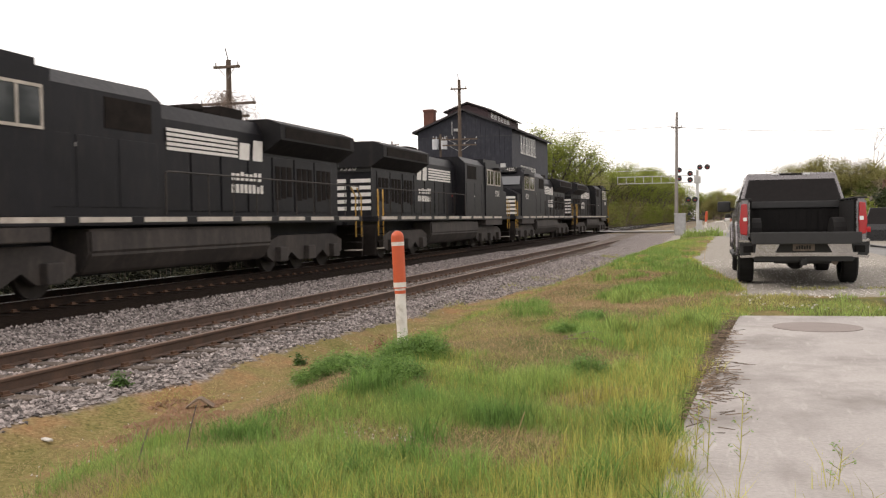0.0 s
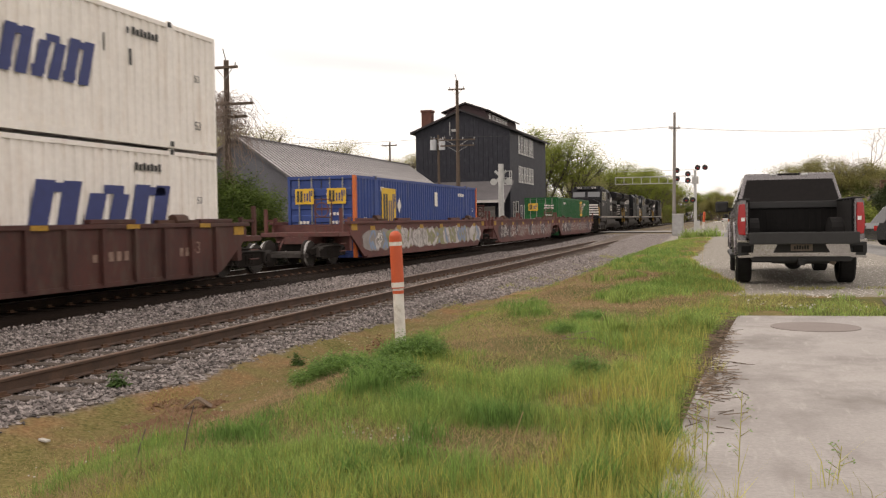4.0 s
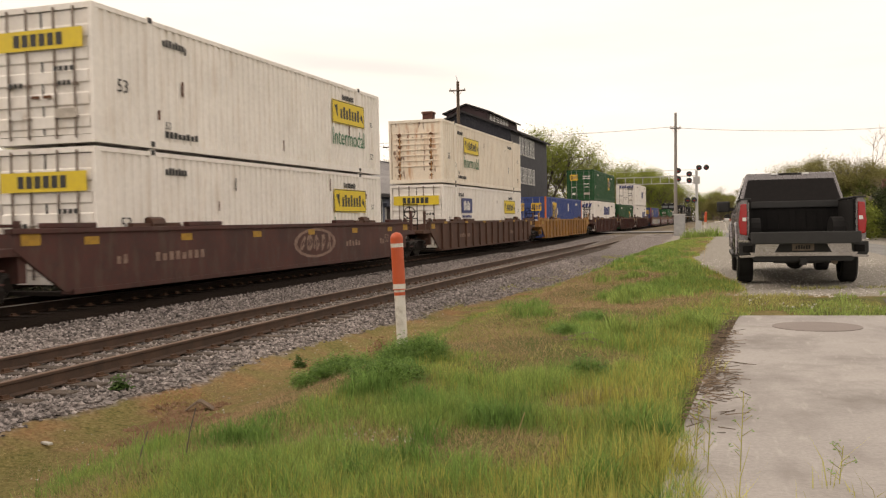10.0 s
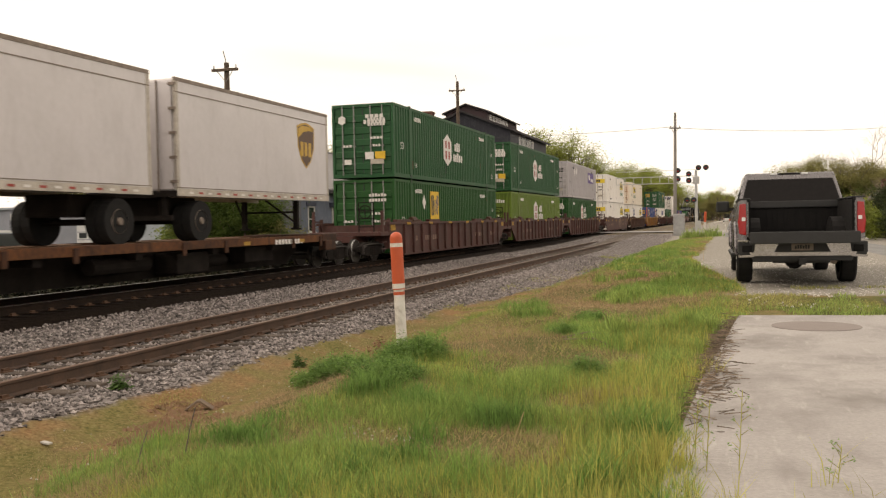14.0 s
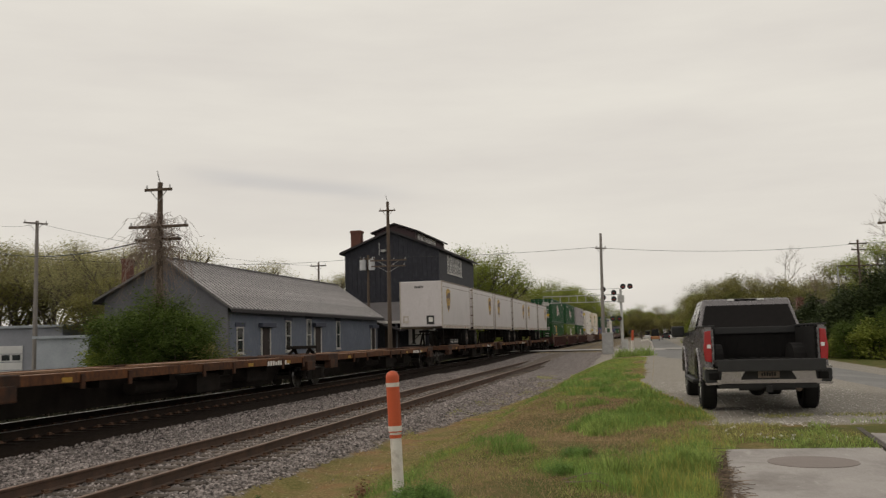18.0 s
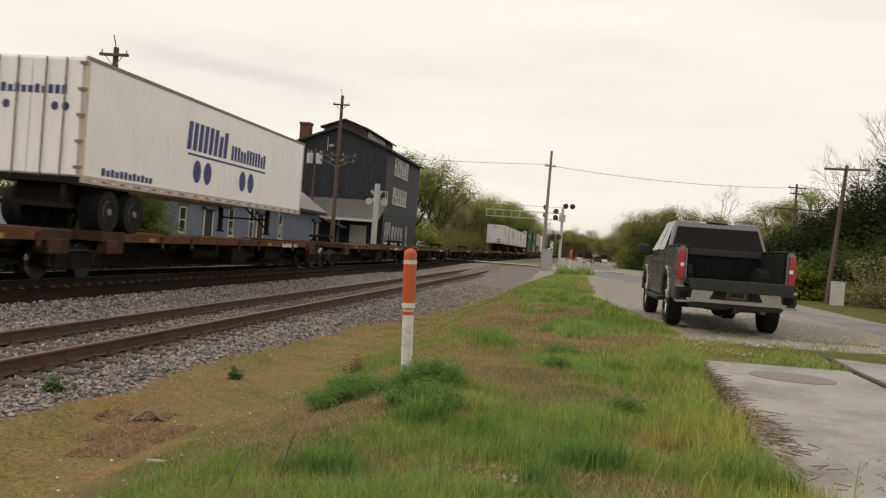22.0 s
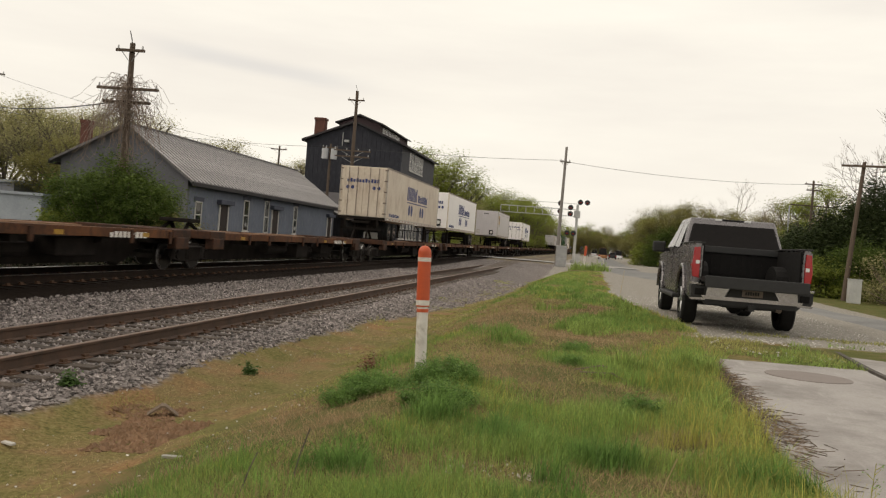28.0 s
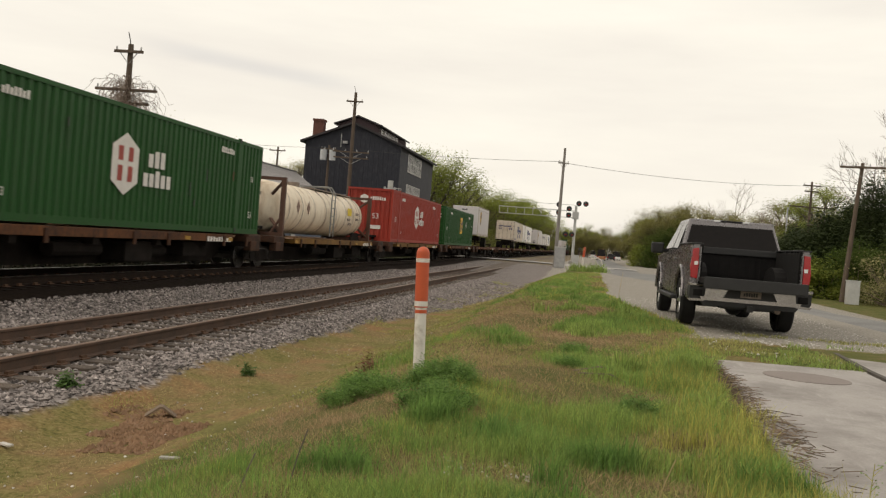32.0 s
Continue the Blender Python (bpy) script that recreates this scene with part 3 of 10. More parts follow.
M_ochre = mk("flatcar_dirty_ochre", (0.25, 0.13, 0.03), (0.12, 0.06, 0.018), 1.0, 0.8, 0.0, 0.2, 20, 10, 0.6, (0.05, 0.03, 0.02), 0.75, spec=0.3)
M_deck = mk("flatcar_pale_deck", (0.30, 0.17, 0.10), (0.16, 0.085, 0.05), 1.6, 0.85, 0.0, 0.3, 25, 14)
M_under = mk("grimy_underframe", (0.021, 0.0165, 0.0145), (0.009, 0.0075, 0.0065), 3, 0.9, 0.0, 0.3, spec=0.12)
M_wheel = mk("grimy_wheel", (0.04, 0.032, 0.027), (0.02, 0.016, 0.014), 6, 0.7, 0.2)
M_tread = mk("bright_wheel_rim", (0.5, 0.5, 0.5), (0.35, 0.34, 0.33), 6, 0.3, 1.0)
M_loco = mk("locomotive_black", (0.012, 0.012, 0.015), (0.007, 0.007, 0.009), 1.0, 0.45, 0.0, 0.06, 20, 10, 0.75, (0.024, 0.021, 0.021), 0.5, spec=0.16)
M_loco2 = mk("locomotive_sooty_black", (0.014, 0.013, 0.014), (0.008, 0.008, 0.009), 1.0, 0.6, 0.0, 0.06, 20, 10, 0.75, (0.03, 0.026, 0.024), 0.6, spec=0.16)
M_tank = mk("fuel_tank_grime", (0.05, 0.042, 0.038), (0.024, 0.021, 0.02), 1.2, 0.7, 0.0, 0.15, 20, 10, 0.7, (0.085, 0.07, 0.06), 0.5, spec=0.3)
M_lwhite = mk("marking_white", (0.72, 0.70, 0.67), (0.60, 0.57, 0.54), 4, 0.6)
M_lcream = mk("sill_stripe_worn", (0.55, 0.50, 0.44), (0.32, 0.28, 0.24), 3, 0.7)
M_yel = mk("marking_yellow", (0.72, 0.46, 0.03), (0.60, 0.37, 0.03), 5, 0.6)
M_jyel = mk("placard_yellow", (0.74, 0.56, 0.03), (0.62, 0.45, 0.04), 4, 0.6)
M_reflect = mk("reflector_yellow", (0.46, 0.26, 0.02), (0.26, 0.14, 0.02), 6, 0.6)
M_navy = mk("marking_navy", (0.03, 0.045, 0.17), (0.025, 0.035, 0.13), 5, 0.6)
M_dgreen = mk("marking_green", (0.03, 0.17, 0.08), (0.025, 0.13, 0.06), 5, 0.6)
M_mblack = mk("marking_black", (0.02, 0.02, 0.02), (0.03, 0.03, 0.03), 5, 0.6)
M_gold = mk("shield_gold", (0.55, 0.34, 0.05), (0.45, 0.27, 0.04), 5, 0.5)
M_brownm = mk("shield_brown", (0.10, 0.05, 0.025), (0.08, 0.04, 0.02), 5, 0.5)
M_purple = mk("placard_purple", (0.09, 0.045, 0.22), (0.075, 0.035, 0.18), 5, 0.6)
M_mred = mk("marking_red", (0.36, 0.055, 0.04), (0.28, 0.045, 0.035), 5, 0.6)
M_orange = mk("corner_orange", (0.62, 0.15, 0.035), (0.5, 0.12, 0.03), 3, 0.6)
M_rustmark = mk("dark_rust", (0.16, 0.065, 0.03), (0.06, 0.025, 0.014), 8, 0.9)
M_rustpale = mk("pale_rust_streak", (0.45, 0.24, 0.10), (0.34, 0.17, 0.07), 8, 0.9)
M_faint = mk("faded_stencil_paint", (0.30, 0.21, 0.165), (0.16, 0.09, 0.07), 6, 0.8)
M_tyre = mk("tyre_rubber", (0.020, 0.019, 0.019), (0.012, 0.012, 0.012), 5, 0.88, bump=0.2, spec=0.2)
M_hub = mk("wheel_hub_steel", (0.30, 0.25, 0.21), (0.16, 0.12, 0.10), 8, 0.6, 0.4)
M_lockrod = mk("galvanised_lock_rod", (0.30, 0.30, 0.29), (0.18, 0.18, 0.17), 6, 0.5, 0.4)
M_lamp = glassy("red_lens", (0.45, 0.02, 0.02), 0.2)
M_glass = glassy("dark_window_glass", (0.035, 0.04, 0.042), 0.04)
M_cabglass = glassy("pale_reflecting_glass", (0.11, 0.115, 0.125), 0.08)
M_graf = [mk("graffiti_white", (0.60, 0.56, 0.54), (0.42, 0.38, 0.37), 3, 0.7), mk("graffiti_blue", (0.25, 0.33, 0.47), (0.15, 0.2, 0.3), 3, 0.7),
          mk("graffiti_grey", (0.32, 0.29, 0.28), (0.2, 0.18, 0.17), 3, 0.7), mk("graffiti_olive", (0.33, 0.32, 0.14), (0.2, 0.2, 0.1), 3, 0.7),
          scuffed(mk("graffiti_faded_rose", (0.21, 0.10, 0.085), (0.13, 0.055, 0.045), 3, 0.8), 0.7, (0.34, 0.28, 0.26), (3, 3, 3), 2.0, 0.5, 0.6), scuffed(mk("graffiti_soot", (0.05, 0.04, 0.05), (0.09, 0.05, 0.05), 3, 0.8), 0.5, (0.22, 0.2, 0.24), (3, 3, 3), 2.0, 0.55, 0.62)]

FACE = 1.305  # outside of a container's flank
SIDE = Matrix(((0, 0, 1, 0), (1, 0, 0, 0), (0, 1, 0, 0), (0, 0, 0, 1)))  # lettering: local x along the line, local y up, facing the camera's side
REAR = Matrix(((1, 0, 0, 0), (0, 0, -1, 0), (0, 1, 0, 0), (0, 0, 0, 1)))  # lettering on a rear end


def side_at(y, z, x=FACE, tilt=0):
    return Matrix.Translation((x, y, z)) @ SIDE @ pose(0, 0, 0, 0, 0, tilt)


def rear_at(x, z, y):
    return Matrix.Translation((x, y, z)) @ REAR


def plate(name, parent, m, w, h, material, label="", t=0.006, shape=None, lift_by=0.0):
    """A thin flat sign or painted figure in its own plane; shape is an outline in units of w and h."""
    bm = nb()
    pts = shape or [(-0.5, -0.5), (0.5, -0.5), (0.5, 0.5), (-0.5, 0.5)]
    prism(bm, [(px * w, py * h) for px, py in pts], "z", lift_by, lift_by + t)
    return part(name, bm, material, parent, label, m=m)


HEX = [(0, -0.5), (0.5, -0.28), (0.5, 0.28), (0, 0.5), (-0.5, 0.28), (-0.5, -0.28)]
DIAMOND = [(0, -0.5), (0.5, 0), (0, 0.5), (-0.5, 0)]
SHIELD = [(0, -0.5), (0.28, -0.33), (0.46, -0.05), (0.5, 0.40), (0.25, 0.47), (0, 0.5), (-0.25, 0.47), (-0.5, 0.40), (-0.46, -0.05), (-0.28, -0.33)]
DISC = [(0.5 * math.cos(a * math.pi / 8), 0.5 * math.sin(a * math.pi / 8)) for a in range(16)]


def bars(parent, m, width, height, n, material, label="", slant=0.0, name="lettering", gap=0.28, seed=1):
    """Writing that cannot be read: upright bars of its size and colour."""
    bm = nb()
    w = width / n
    rr = random.Random(seed)
    for i in range(n):
        x0 = -width / 2 + i * w
        x1 = x0 + w * (1 - gap)
        h = height * (1 if rr.random() > 0.3 else 0.8)
        s = slant * height
        prism(bm, [(x0, -height / 2), (x1, -height / 2), (x1 + s, -height / 2 + h), (x0 + s, -height / 2 + h)], "z", 0, 0.005)
    return part(name, bm, material, parent, label, m=m)


def frame_bars(bm, L, W, H):
    for x in (-W / 2, W / 2 - 0.10):
        for y in (-L / 2, L / 2 - 0.12):
            box(bm, x, x + 0.10, y, y + 0.12, 0, H)
        box(bm, x, x + 0.10, -L / 2 + 0.12, L / 2 - 0.12, 0, 0.16)
        box(bm, x, x + 0.10, -L / 2 + 0.12, L / 2 - 0.12, H - 0.10, H)
    for y in (-L / 2, L / 2 - 0.12):
        box(bm, -W / 2 + 0.1, W / 2 - 0.1, y, y + 0.12, 0, 0.16)
        box(bm, -W / 2 + 0.1, W / 2 - 0.1, y, y + 0.12, H - 0.12, H)


MESHES = {}


def shared(key, build, material, parent, name, label="", m=None, smooth=False):
    """A part on a mesh that alike parts share."""
    k = (key, material.name if not isinstance(material, list) else material[0].name)
    if k not in MESHES:
        MESHES[k] = mesh_of(name, build(), material, smooth)
    ob = new(name, MESHES[k])
    ob.parent = parent
    if m is not None:
        ob.matrix_basis = m
    if label:
        ob["label"] = label
    return ob


def corrugated(L, H, W, pitch=0.29, depth=0.048, z0=0.16, z1=0.10, ribs=True):
    """One flank, facing +x, with pressed vertical corrugations."""
    bm = nb()
    ys, y, k = [], -L / 2 + 0.12, 0
    end = L / 2 - 0.12
    while y < end:
        a = pitch
        for off, d in ((0, 0), (0.38 * a, 0), (0.5 * a, -depth), (0.88 * a, -depth)):
            if y + off < end:
                ys.append((y + off, d))
        y += a
    ys.append((end, 0))
    x = W / 2 - 0.012
    lo = [bm.verts.new((x + d, yy, z0)) for yy, d in ys]
    hi = [bm.verts.new((x + d, yy, H - z1)) for yy, d in ys]
    for i in range(len(ys) - 1):
        bm.faces.new((lo[i], lo[i + 1], hi[i + 1], hi[i]))
    return bm


def posts_53(L, W, H):
    """Lifting posts inboard of both ends of a long container."""
    bm = nb()
    prism(bm, [(-0.11, 0.0), (0.11, 0.0), (0.11, H - 0.07), (0.09, H + 0.05), (-0.09, H + 0.05), (-0.11, H - 0.07)], "x", W / 2 - 0.05, W / 2 + 0.008)
    return bm


def door_leaf(W, H, n=4, y=0.0):
    """A door leaf pressed into broad level ribs, as one closed sheet."""
    bm = nb()
    z0, z1 = 0.18, H - 0.14
    step = (z1 - z0 - 0.24) / (n + 1)
    line = [(y + 0.05, z0), (y + 0.05, z1), (y, z1)]
    for k in range(n, -1, -1):
        z = z0 + 0.12 + k * step
        line += [(y, z + step * 0.62), (y - 0.03, z + step * 0.55), (y - 0.03, z + step * 0.07), (y, z)]
    line.append((y, z0))
    prism(bm, line, "x", 0.0, W / 2 - 0.13)
    return bm


def container(u, z, L, skin, rearside, decal, label, ends=None, W=2.60, H=2.896, base=None):
    c = on_train("shipping_container", label, "shipping container", u, z, "containers on the train")
    ends = ends or skin
    shared(("frame", L, H), lambda: (lambda bm: (frame_bars(bm, L, W, H), bm)[1])(nb()), skin, c, "frame")
    shared(("side", L, H), lambda: corrugated(L, H, W), skin, c, "side_panel")
    shared(("side", L, H), lambda: corrugated(L, H, W), skin, c, "side_panel", m=pose(0, 0, 0, 0, 0, 180))
    if L > 13:
        for yy in (-6.1, 6.1):
            shared(("posts", L, H), lambda: posts_53(L, W, H), skin, c, "lifting_post", m=pose(0, yy, 0))

    def roof():
        bm = nb()
        box(bm, -W / 2 + 0.1, W / 2 - 0.1, -L / 2 + 0.1, L / 2 - 0.1, H - 0.09, H - 0.05)
        box(bm, -W / 2 + 0.1, W / 2 - 0.1, -L / 2 + 0.1, L / 2 - 0.1, 0.02, 0.12)
        box(bm, -W / 2 + 0.1, W / 2 - 0.1, L / 2 - 0.09, L / 2 - 0.05, 0.16, H - 0.12)
        return bm
    shared(("roof", L, H), roof, skin, c, "roof")
    if rearside == "doors":
        for sx in (1, -1):
            d = shared(("door", H), lambda: door_leaf(W, H), skin, c, "door", m=pose(0, -L / 2 + 0.04, 0) @ Matrix.Diagonal((sx, 1, 1, 1)))
            for k in (0.30, 0.72):
                def rods():
                    bm = nb()
                    rod(bm, (0, -0.06, 0.10), (0, -0.06, H - 0.06), 0.026, seg=6)
                    for zz in (0.5, 1.2, 2.2):
                        box(bm, -0.05, 0.05, -0.06, 0.0, zz, zz + 0.06)
                    return bm
                shared(("lockrod", H), rods, M_hub if skin in (M_cwhite, M_dirty) else M_lockrod, d, "lock_rod", m=pose(k * (W / 2 - 0.13), 0, 0))
        shared(("doorgap", H), lambda: (lambda bm: (box(bm, -0.014, 0.014, -0.012, 0.03, 0.18, H - 0.14), bm)[1])(nb()), M_mblack, c, "door_gap", m=pose(0, -L / 2 + 0.03, 0))
        for x, w in ((-0.62, 0.30), (0.62, 0.55)):
            plate("placard", c, rear_at(x, 0.62, -L / 2 - 0.05), w, 0.2, M_lwhite if x < 0 else M_lcream)
    elif rearside == "plain":
        shared(("plainend", H), lambda: corrugated(W, H, 0.2, 0.27, 0.045), skin, c, "end_panel", m=pose(0, -L / 2 + 0.14, 0, 0, 0, -90))
        words("53", 0.42, M_lwhite, c, rear_at(0.35, 1.35, -L / 2 + 0.03))
        plate("placard", c, rear_at(0.3, 0.75, -L / 2 + 0.03), 0.75, 0.2, M_lwhite)
        plate("mark", c, rear_at(-0.35, H - 0.6, -L / 2 + 0.03), 0.45, 0.5, M_lwhite, shape=HEX)
        bars(c, rear_at(0.45, H - 0.55, -L / 2 + 0.03), 0.9, 0.2, 7, M_lwhite, seed=3)
    else:
        def panel():
            bm = nb()
            box(bm, -W / 2 + 0.12, W / 2 - 0.12, -L / 2 + 0.05, -L / 2 + 0.10, 0.16, H - 0.12)
            return bm
        e = shared(("endpanel", L, H), panel, M_endrust, c, "end_panel", "cream end panel streaked with rust")

        def slat():
            bm = nb()
            box(bm, -W / 2 + 0.25, W / 2 - 0.25, -0.03, 0.0, 0.0, 0.06, 0.012)
            return bm
        for k in range(7):
            shared(("endslat", W), slat, M_endrust, e, "slat", m=pose(0, -L / 2 + 0.05, 0.75 + k * 0.25))
        rq = random.Random(5)
        for sx in (-0.78, 0.74):
            for k in range(8):
                zz = 0.35 + k * 0.27
                bm = nb()
                ring = [(sx + 0.10 * rq.uniform(0.3, 1.2) * math.cos(a * 0.63), zz + 0.09 * rq.uniform(0.3, 1.2) * math.sin(a * 0.63) - (0.10 * rq.random() if 5 < a < 9 else 0)) for a in range(10)]
                prism(bm, ring, "y", -L / 2 + 0.012, -L / 2 + 0.018)
                part("rust_stain", bm, M_rustmark, e, "dark rust stain")
                if k % 2 == 0:
                    bm = nb()
                    box(bm, sx - 0.02, sx + 0.03, -L / 2 + 0.008, -L / 2 + 0.018, zz - 0.3, zz + 0.1)
                    part("rust_streak", bm, M_rustpale, e)
    decal(c, L, H)
    # small stencilled data near both ends
    for y, w in ((L / 2 - 2.9, 1.0), (-L / 2 + 2.9, 0.9)):
        bars(c, side_at(y, H - 0.42), w, 0.17, 7, M_mblack if skin in (M_cwhite, M_dirty, M_cgrey) else M_lwhite, seed=int(abs(u)) + int(y > 0))
    ink = M_mblack if skin in (M_cwhite, M_dirty, M_cgrey) else M_lwhite
    if L > 15:
        for y, zz, size in ((-L / 2 + 0.95, 1.25, 0.40), (-L / 2 + 2.6, 0.55, 0.24), (L / 2 - 0.85, 0.60, 0.30), (L / 2 - 0.85, 1.75, 0.24)):
            words("53", size, ink, c, side_at(y, zz, FACE + 0.004))
        # dark lifting eyes at the heads and feet of the posts, and small scuffs
        for y in (-6.1, 6.1):
            for zz in (H - 0.02, 0.09):
                shared("eye", lambda: (lambda bm: (box(bm, 0, 0.012, -0.07, 0.07, -0.06, 0.06), bm)[1])(nb()), M_mblack, c, "lifting_eye", m=pose(W / 2 + 0.008, y, zz))
        rq = random.Random(int(abs(u) * 10 + z * 3))
        for _ in range(5):
            plate("scuff", c, side_at(rq.uniform(-7, 7), rq.uniform(0.4, 2.5), FACE + 0.001), rq.uniform(0.04, 0.09), rq.uniform(0.12, 0.4), M_rustmark if rq.random() < 0.5 else M_mblack, t=0.002)
    if rearside == "doors":
        for x, zz, w, h in ((0.62, H - 0.62, 0.75, 0.12), (0.62, H - 0.82, 0.75, 0.12), (-0.62, 1.25, 0.4, 0.10), (0.62, 1.55, 0.55, 0.10), (0.62, 1.25, 0.35, 0.10)):
            bars(c, rear_at(x, zz, -L / 2 - 0.05), w, h, max(3, int(w * 9)), ink, seed=int(abs(u) + zz * 10))
        for x in (-0.15, 0.15):
            shared("keeper", lambda: (lambda bm: (box(bm, -0.10, 0.10, -0.03, 0.0, -0.03, 0.03), bm)[1])(nb()), M_rustmark if ink is M_mblack else skin, c, "door_keeper", m=pose(x, -L / 2 - 0.02, 0.98))
    return c


def logo_square(y, z, s=1.15, rear=False, dia=1.15):
    """Yellow square mark with dark and blue strokes."""
    def draw(c, L, H):
        spots = [side_at(y, z)]
        if rear:
            spots += [rear_at(-0.62, H - 0.72, -L / 2 - 0.055)] + ([rear_at(0.62, H - 0.72, -L / 2 - 0.055)] if rear == "both" else [])
        for k, m in enumerate(spots):
            w = s if k == 0 else 0.72
            h = s * 1.02 if k == 0 else 0.55
            p = plate("mark", c, m, w, h, M_yel, "yellow square company mark with dark and blue strokes")
            bm = nb()
            for x0, y0, x1, y1 in ((-0.40, -0.36, -0.27, 0.36), (-0.22, -0.36, -0.10, 0.36)):
                box(bm, x0 * w, x1 * w, y0 * h, y1 * h, 0.006, 0.010)
            part("bar", bm, M_mblack, p)
            bm = nb()
            for x0, y0, x1, y1 in ((-0.02, -0.34, 0.05, 0.2), (0.12, -0.30, 0.20, 0.2), (0.26, -0.34, 0.34, 0.36), (0.38, 0.0, 0.44, 0.36)):
                box(bm, x0 * w, x1 * w, y0 * h, y1 * h, 0.006, 0.010)
            part("bar", bm, M_navy, p)
        plate("placard", c, side_at(y + dia, z + 0.12), 0.46, 0.62, M_lwhite, "white diamond placard", shape=DIAMOND)
    return draw


def logo_hex(y, z, s=1.0, rear=True):
    """White hexagon with red strokes and a short line of white bars beside it."""
    def draw(c, L, H):
        p = plate("mark", c, side_at(y, z), 1.25 * s, 1.48 * s, M_lwhite, "white hexagon company mark with red strokes", shape=HEX)
        bm = nb()
        for x0, y0, x1, y1 in ((-0.28, -0.28, -0.10, -0.03), (0.10, -0.28, 0.28, -0.03), (-0.28, 0.05, -0.10, 0.28), (0.10, 0.05, 0.28, 0.28)):
            box(bm, x0 * 1.25 * s, x1 * 1.25 * s, y0 * 1.48 * s, y1 * 1.48 * s, 0.006, 0.010)
        part("bar", bm, M_mred, p)
        bars(c, side_at(y + 1.62 * s, z + 0.24 * s), 0.95 * s, 0.42 * s, 3, M_lwhite, seed=3)
        bars(c, side_at(y + 1.70 * s, z - 0.25 * s), 1.55 * s, 0.42 * s, 5, M_lwhite, seed=4)
        if rear:
            plate("mark", c, rear_at(-0.85, H - 0.62, -L / 2 - 0.05), 0.30, 0.36, M_lwhite, shape=HEX)
            bars(c, rear_at(0.55, H - 0.50, -L / 2 - 0.05), 0.8, 0.14, 4, M_lwhite, seed=5)
            bars(c, rear_at(0.55, H - 0.72, -L / 2 - 0.05), 0.95, 0.16, 6, M_lwhite, seed=6)
            plate("placard", c, rear_at(0.75, 0.85, -L / 2 - 0.05), 0.42, 0.3, M_yel)
            plate("placard", c, rear_at(0.30, 0.85, -L / 2 - 0.05), 0.36, 0.28, M_lwhite)
    return draw


def slanted_name(y, z, w=4.6, h=1.15, rear=True):
    """Heavy slanted dark blue lettering, drawn as bars."""
    def draw(c, L, H):
        bars(c, side_at(y, z), w, h, 6, M_navy, "heavy slanted dark blue lettering", 0.28, gap=0.30, seed=2)
        bm = nb()
        for k in range(6):
            x0 = -w / 2 + k * w / 6
            box(bm, x0, x0 + w / 6 * 0.86, h * (0.30 if k % 2 else -0.42), h * (0.46 if k % 2 else -0.26), 0.001, 0.005)
        part("letter_stroke", bm, M_navy, c, m=side_at(y, z))
        if rear:
            bars(c, rear_at(0.1, H - 0.42, -L / 2 - 0.05), 1.9, 0.36, 6, M_navy, slant=0.3, seed=7)
    return draw


def yellow_board(y1, y2, word=True, rear=True, blue=False):
    """Yellow boards with dark bars, over the green word painted under them."""
    def draw(c, L, H):
        for y in (y1, y2):
            if y is None:
                continue
            p = plate("placard", c, side_at(y, 1.95), 2.75, 0.78, M_jyel, "yellow company board with dark lettering")
            bars(p, pose(0.12, 0, 0.006), 1.7, 0.40, 7, M_mblack, seed=8, gap=0.36)
            bm = nb()
            for xa, xb, za, zb in ((-1.36, 1.36, 0.35, 0.375), (-1.36, 1.36, -0.375, -0.35), (-1.36, -1.33, -0.35, 0.35), (1.33, 1.36, -0.35, 0.35)):
                box(bm, xa, xb, za, zb, 0.006, 0.009)
            prism(bm, [(-1.2, 0.2), (-0.95, 0.24), (-0.92, -0.22), (-1.02, -0.1)], "z", 0.006, 0.009)
            prism(bm, [(0.98, -0.05), (1.25, -0.22), (1.2, 0.0), (1.08, 0.1)], "z", 0.006, 0.009)
            part("border", bm, M_mblack, p)
            if word:
                words("Intermodal", 0.80, M_dgreen, c, side_at(y, 1.10, FACE + 0.004), width=2.7, label="green painted word")
        if blue:
            p = plate("placard", c, side_at(-4.2, 1.95), 1.9, 0.72, M_navy, "dark blue company board with white lettering")
            bars(p, pose(0, 0, 0.006), 1.15, 0.46, 5, M_lwhite, seed=9)
            bars(c, side_at(-4.2, 1.42), 1.7, 0.12, 9, M_navy, seed=10)
        if rear:
            p = plate("placard", c, rear_at(0.0, H - 0.72, -L / 2 - 0.05), 2.2, 0.42, M_jyel)
            bars(p, pose(0, 0, 0.006), 1.3, 0.26, 6, M_mblack, seed=11)
        bars(c, side_at(-4.9, 0.35), 1.4, 0.15, 8, M_mblack, seed=12)
    return draw


def purple_board(c, L, H):
    p = plate("placard", c, side_at(4.5, 1.95), 3.4, 0.95, M_purple, "purple company board with white lettering")
    bars(p, pose(-0.85, 0.05, 0.006), 1.0, 0.5, 5, M_lwhite, seed=13)
    bars(p, pose(0.75, -0.18, 0.006), 1.5, 0.30, 8, M_lwhite, seed=14)
    for dy in (-4.6, -3.6):
        plate("placard", c, side_at(dy, 2.2), 0.62, 0.72, M_lwhite, "white diamond placard", shape=DIAMOND)
    p = plate("placard", c, rear_at(-0.35, H - 0.55, -L / 2 - 0.05), 1.4, 0.42, M_purple)
    bars(p, pose(0, 0, 0.006), 1.0, 0.2, 7, M_lwhite, seed=15)


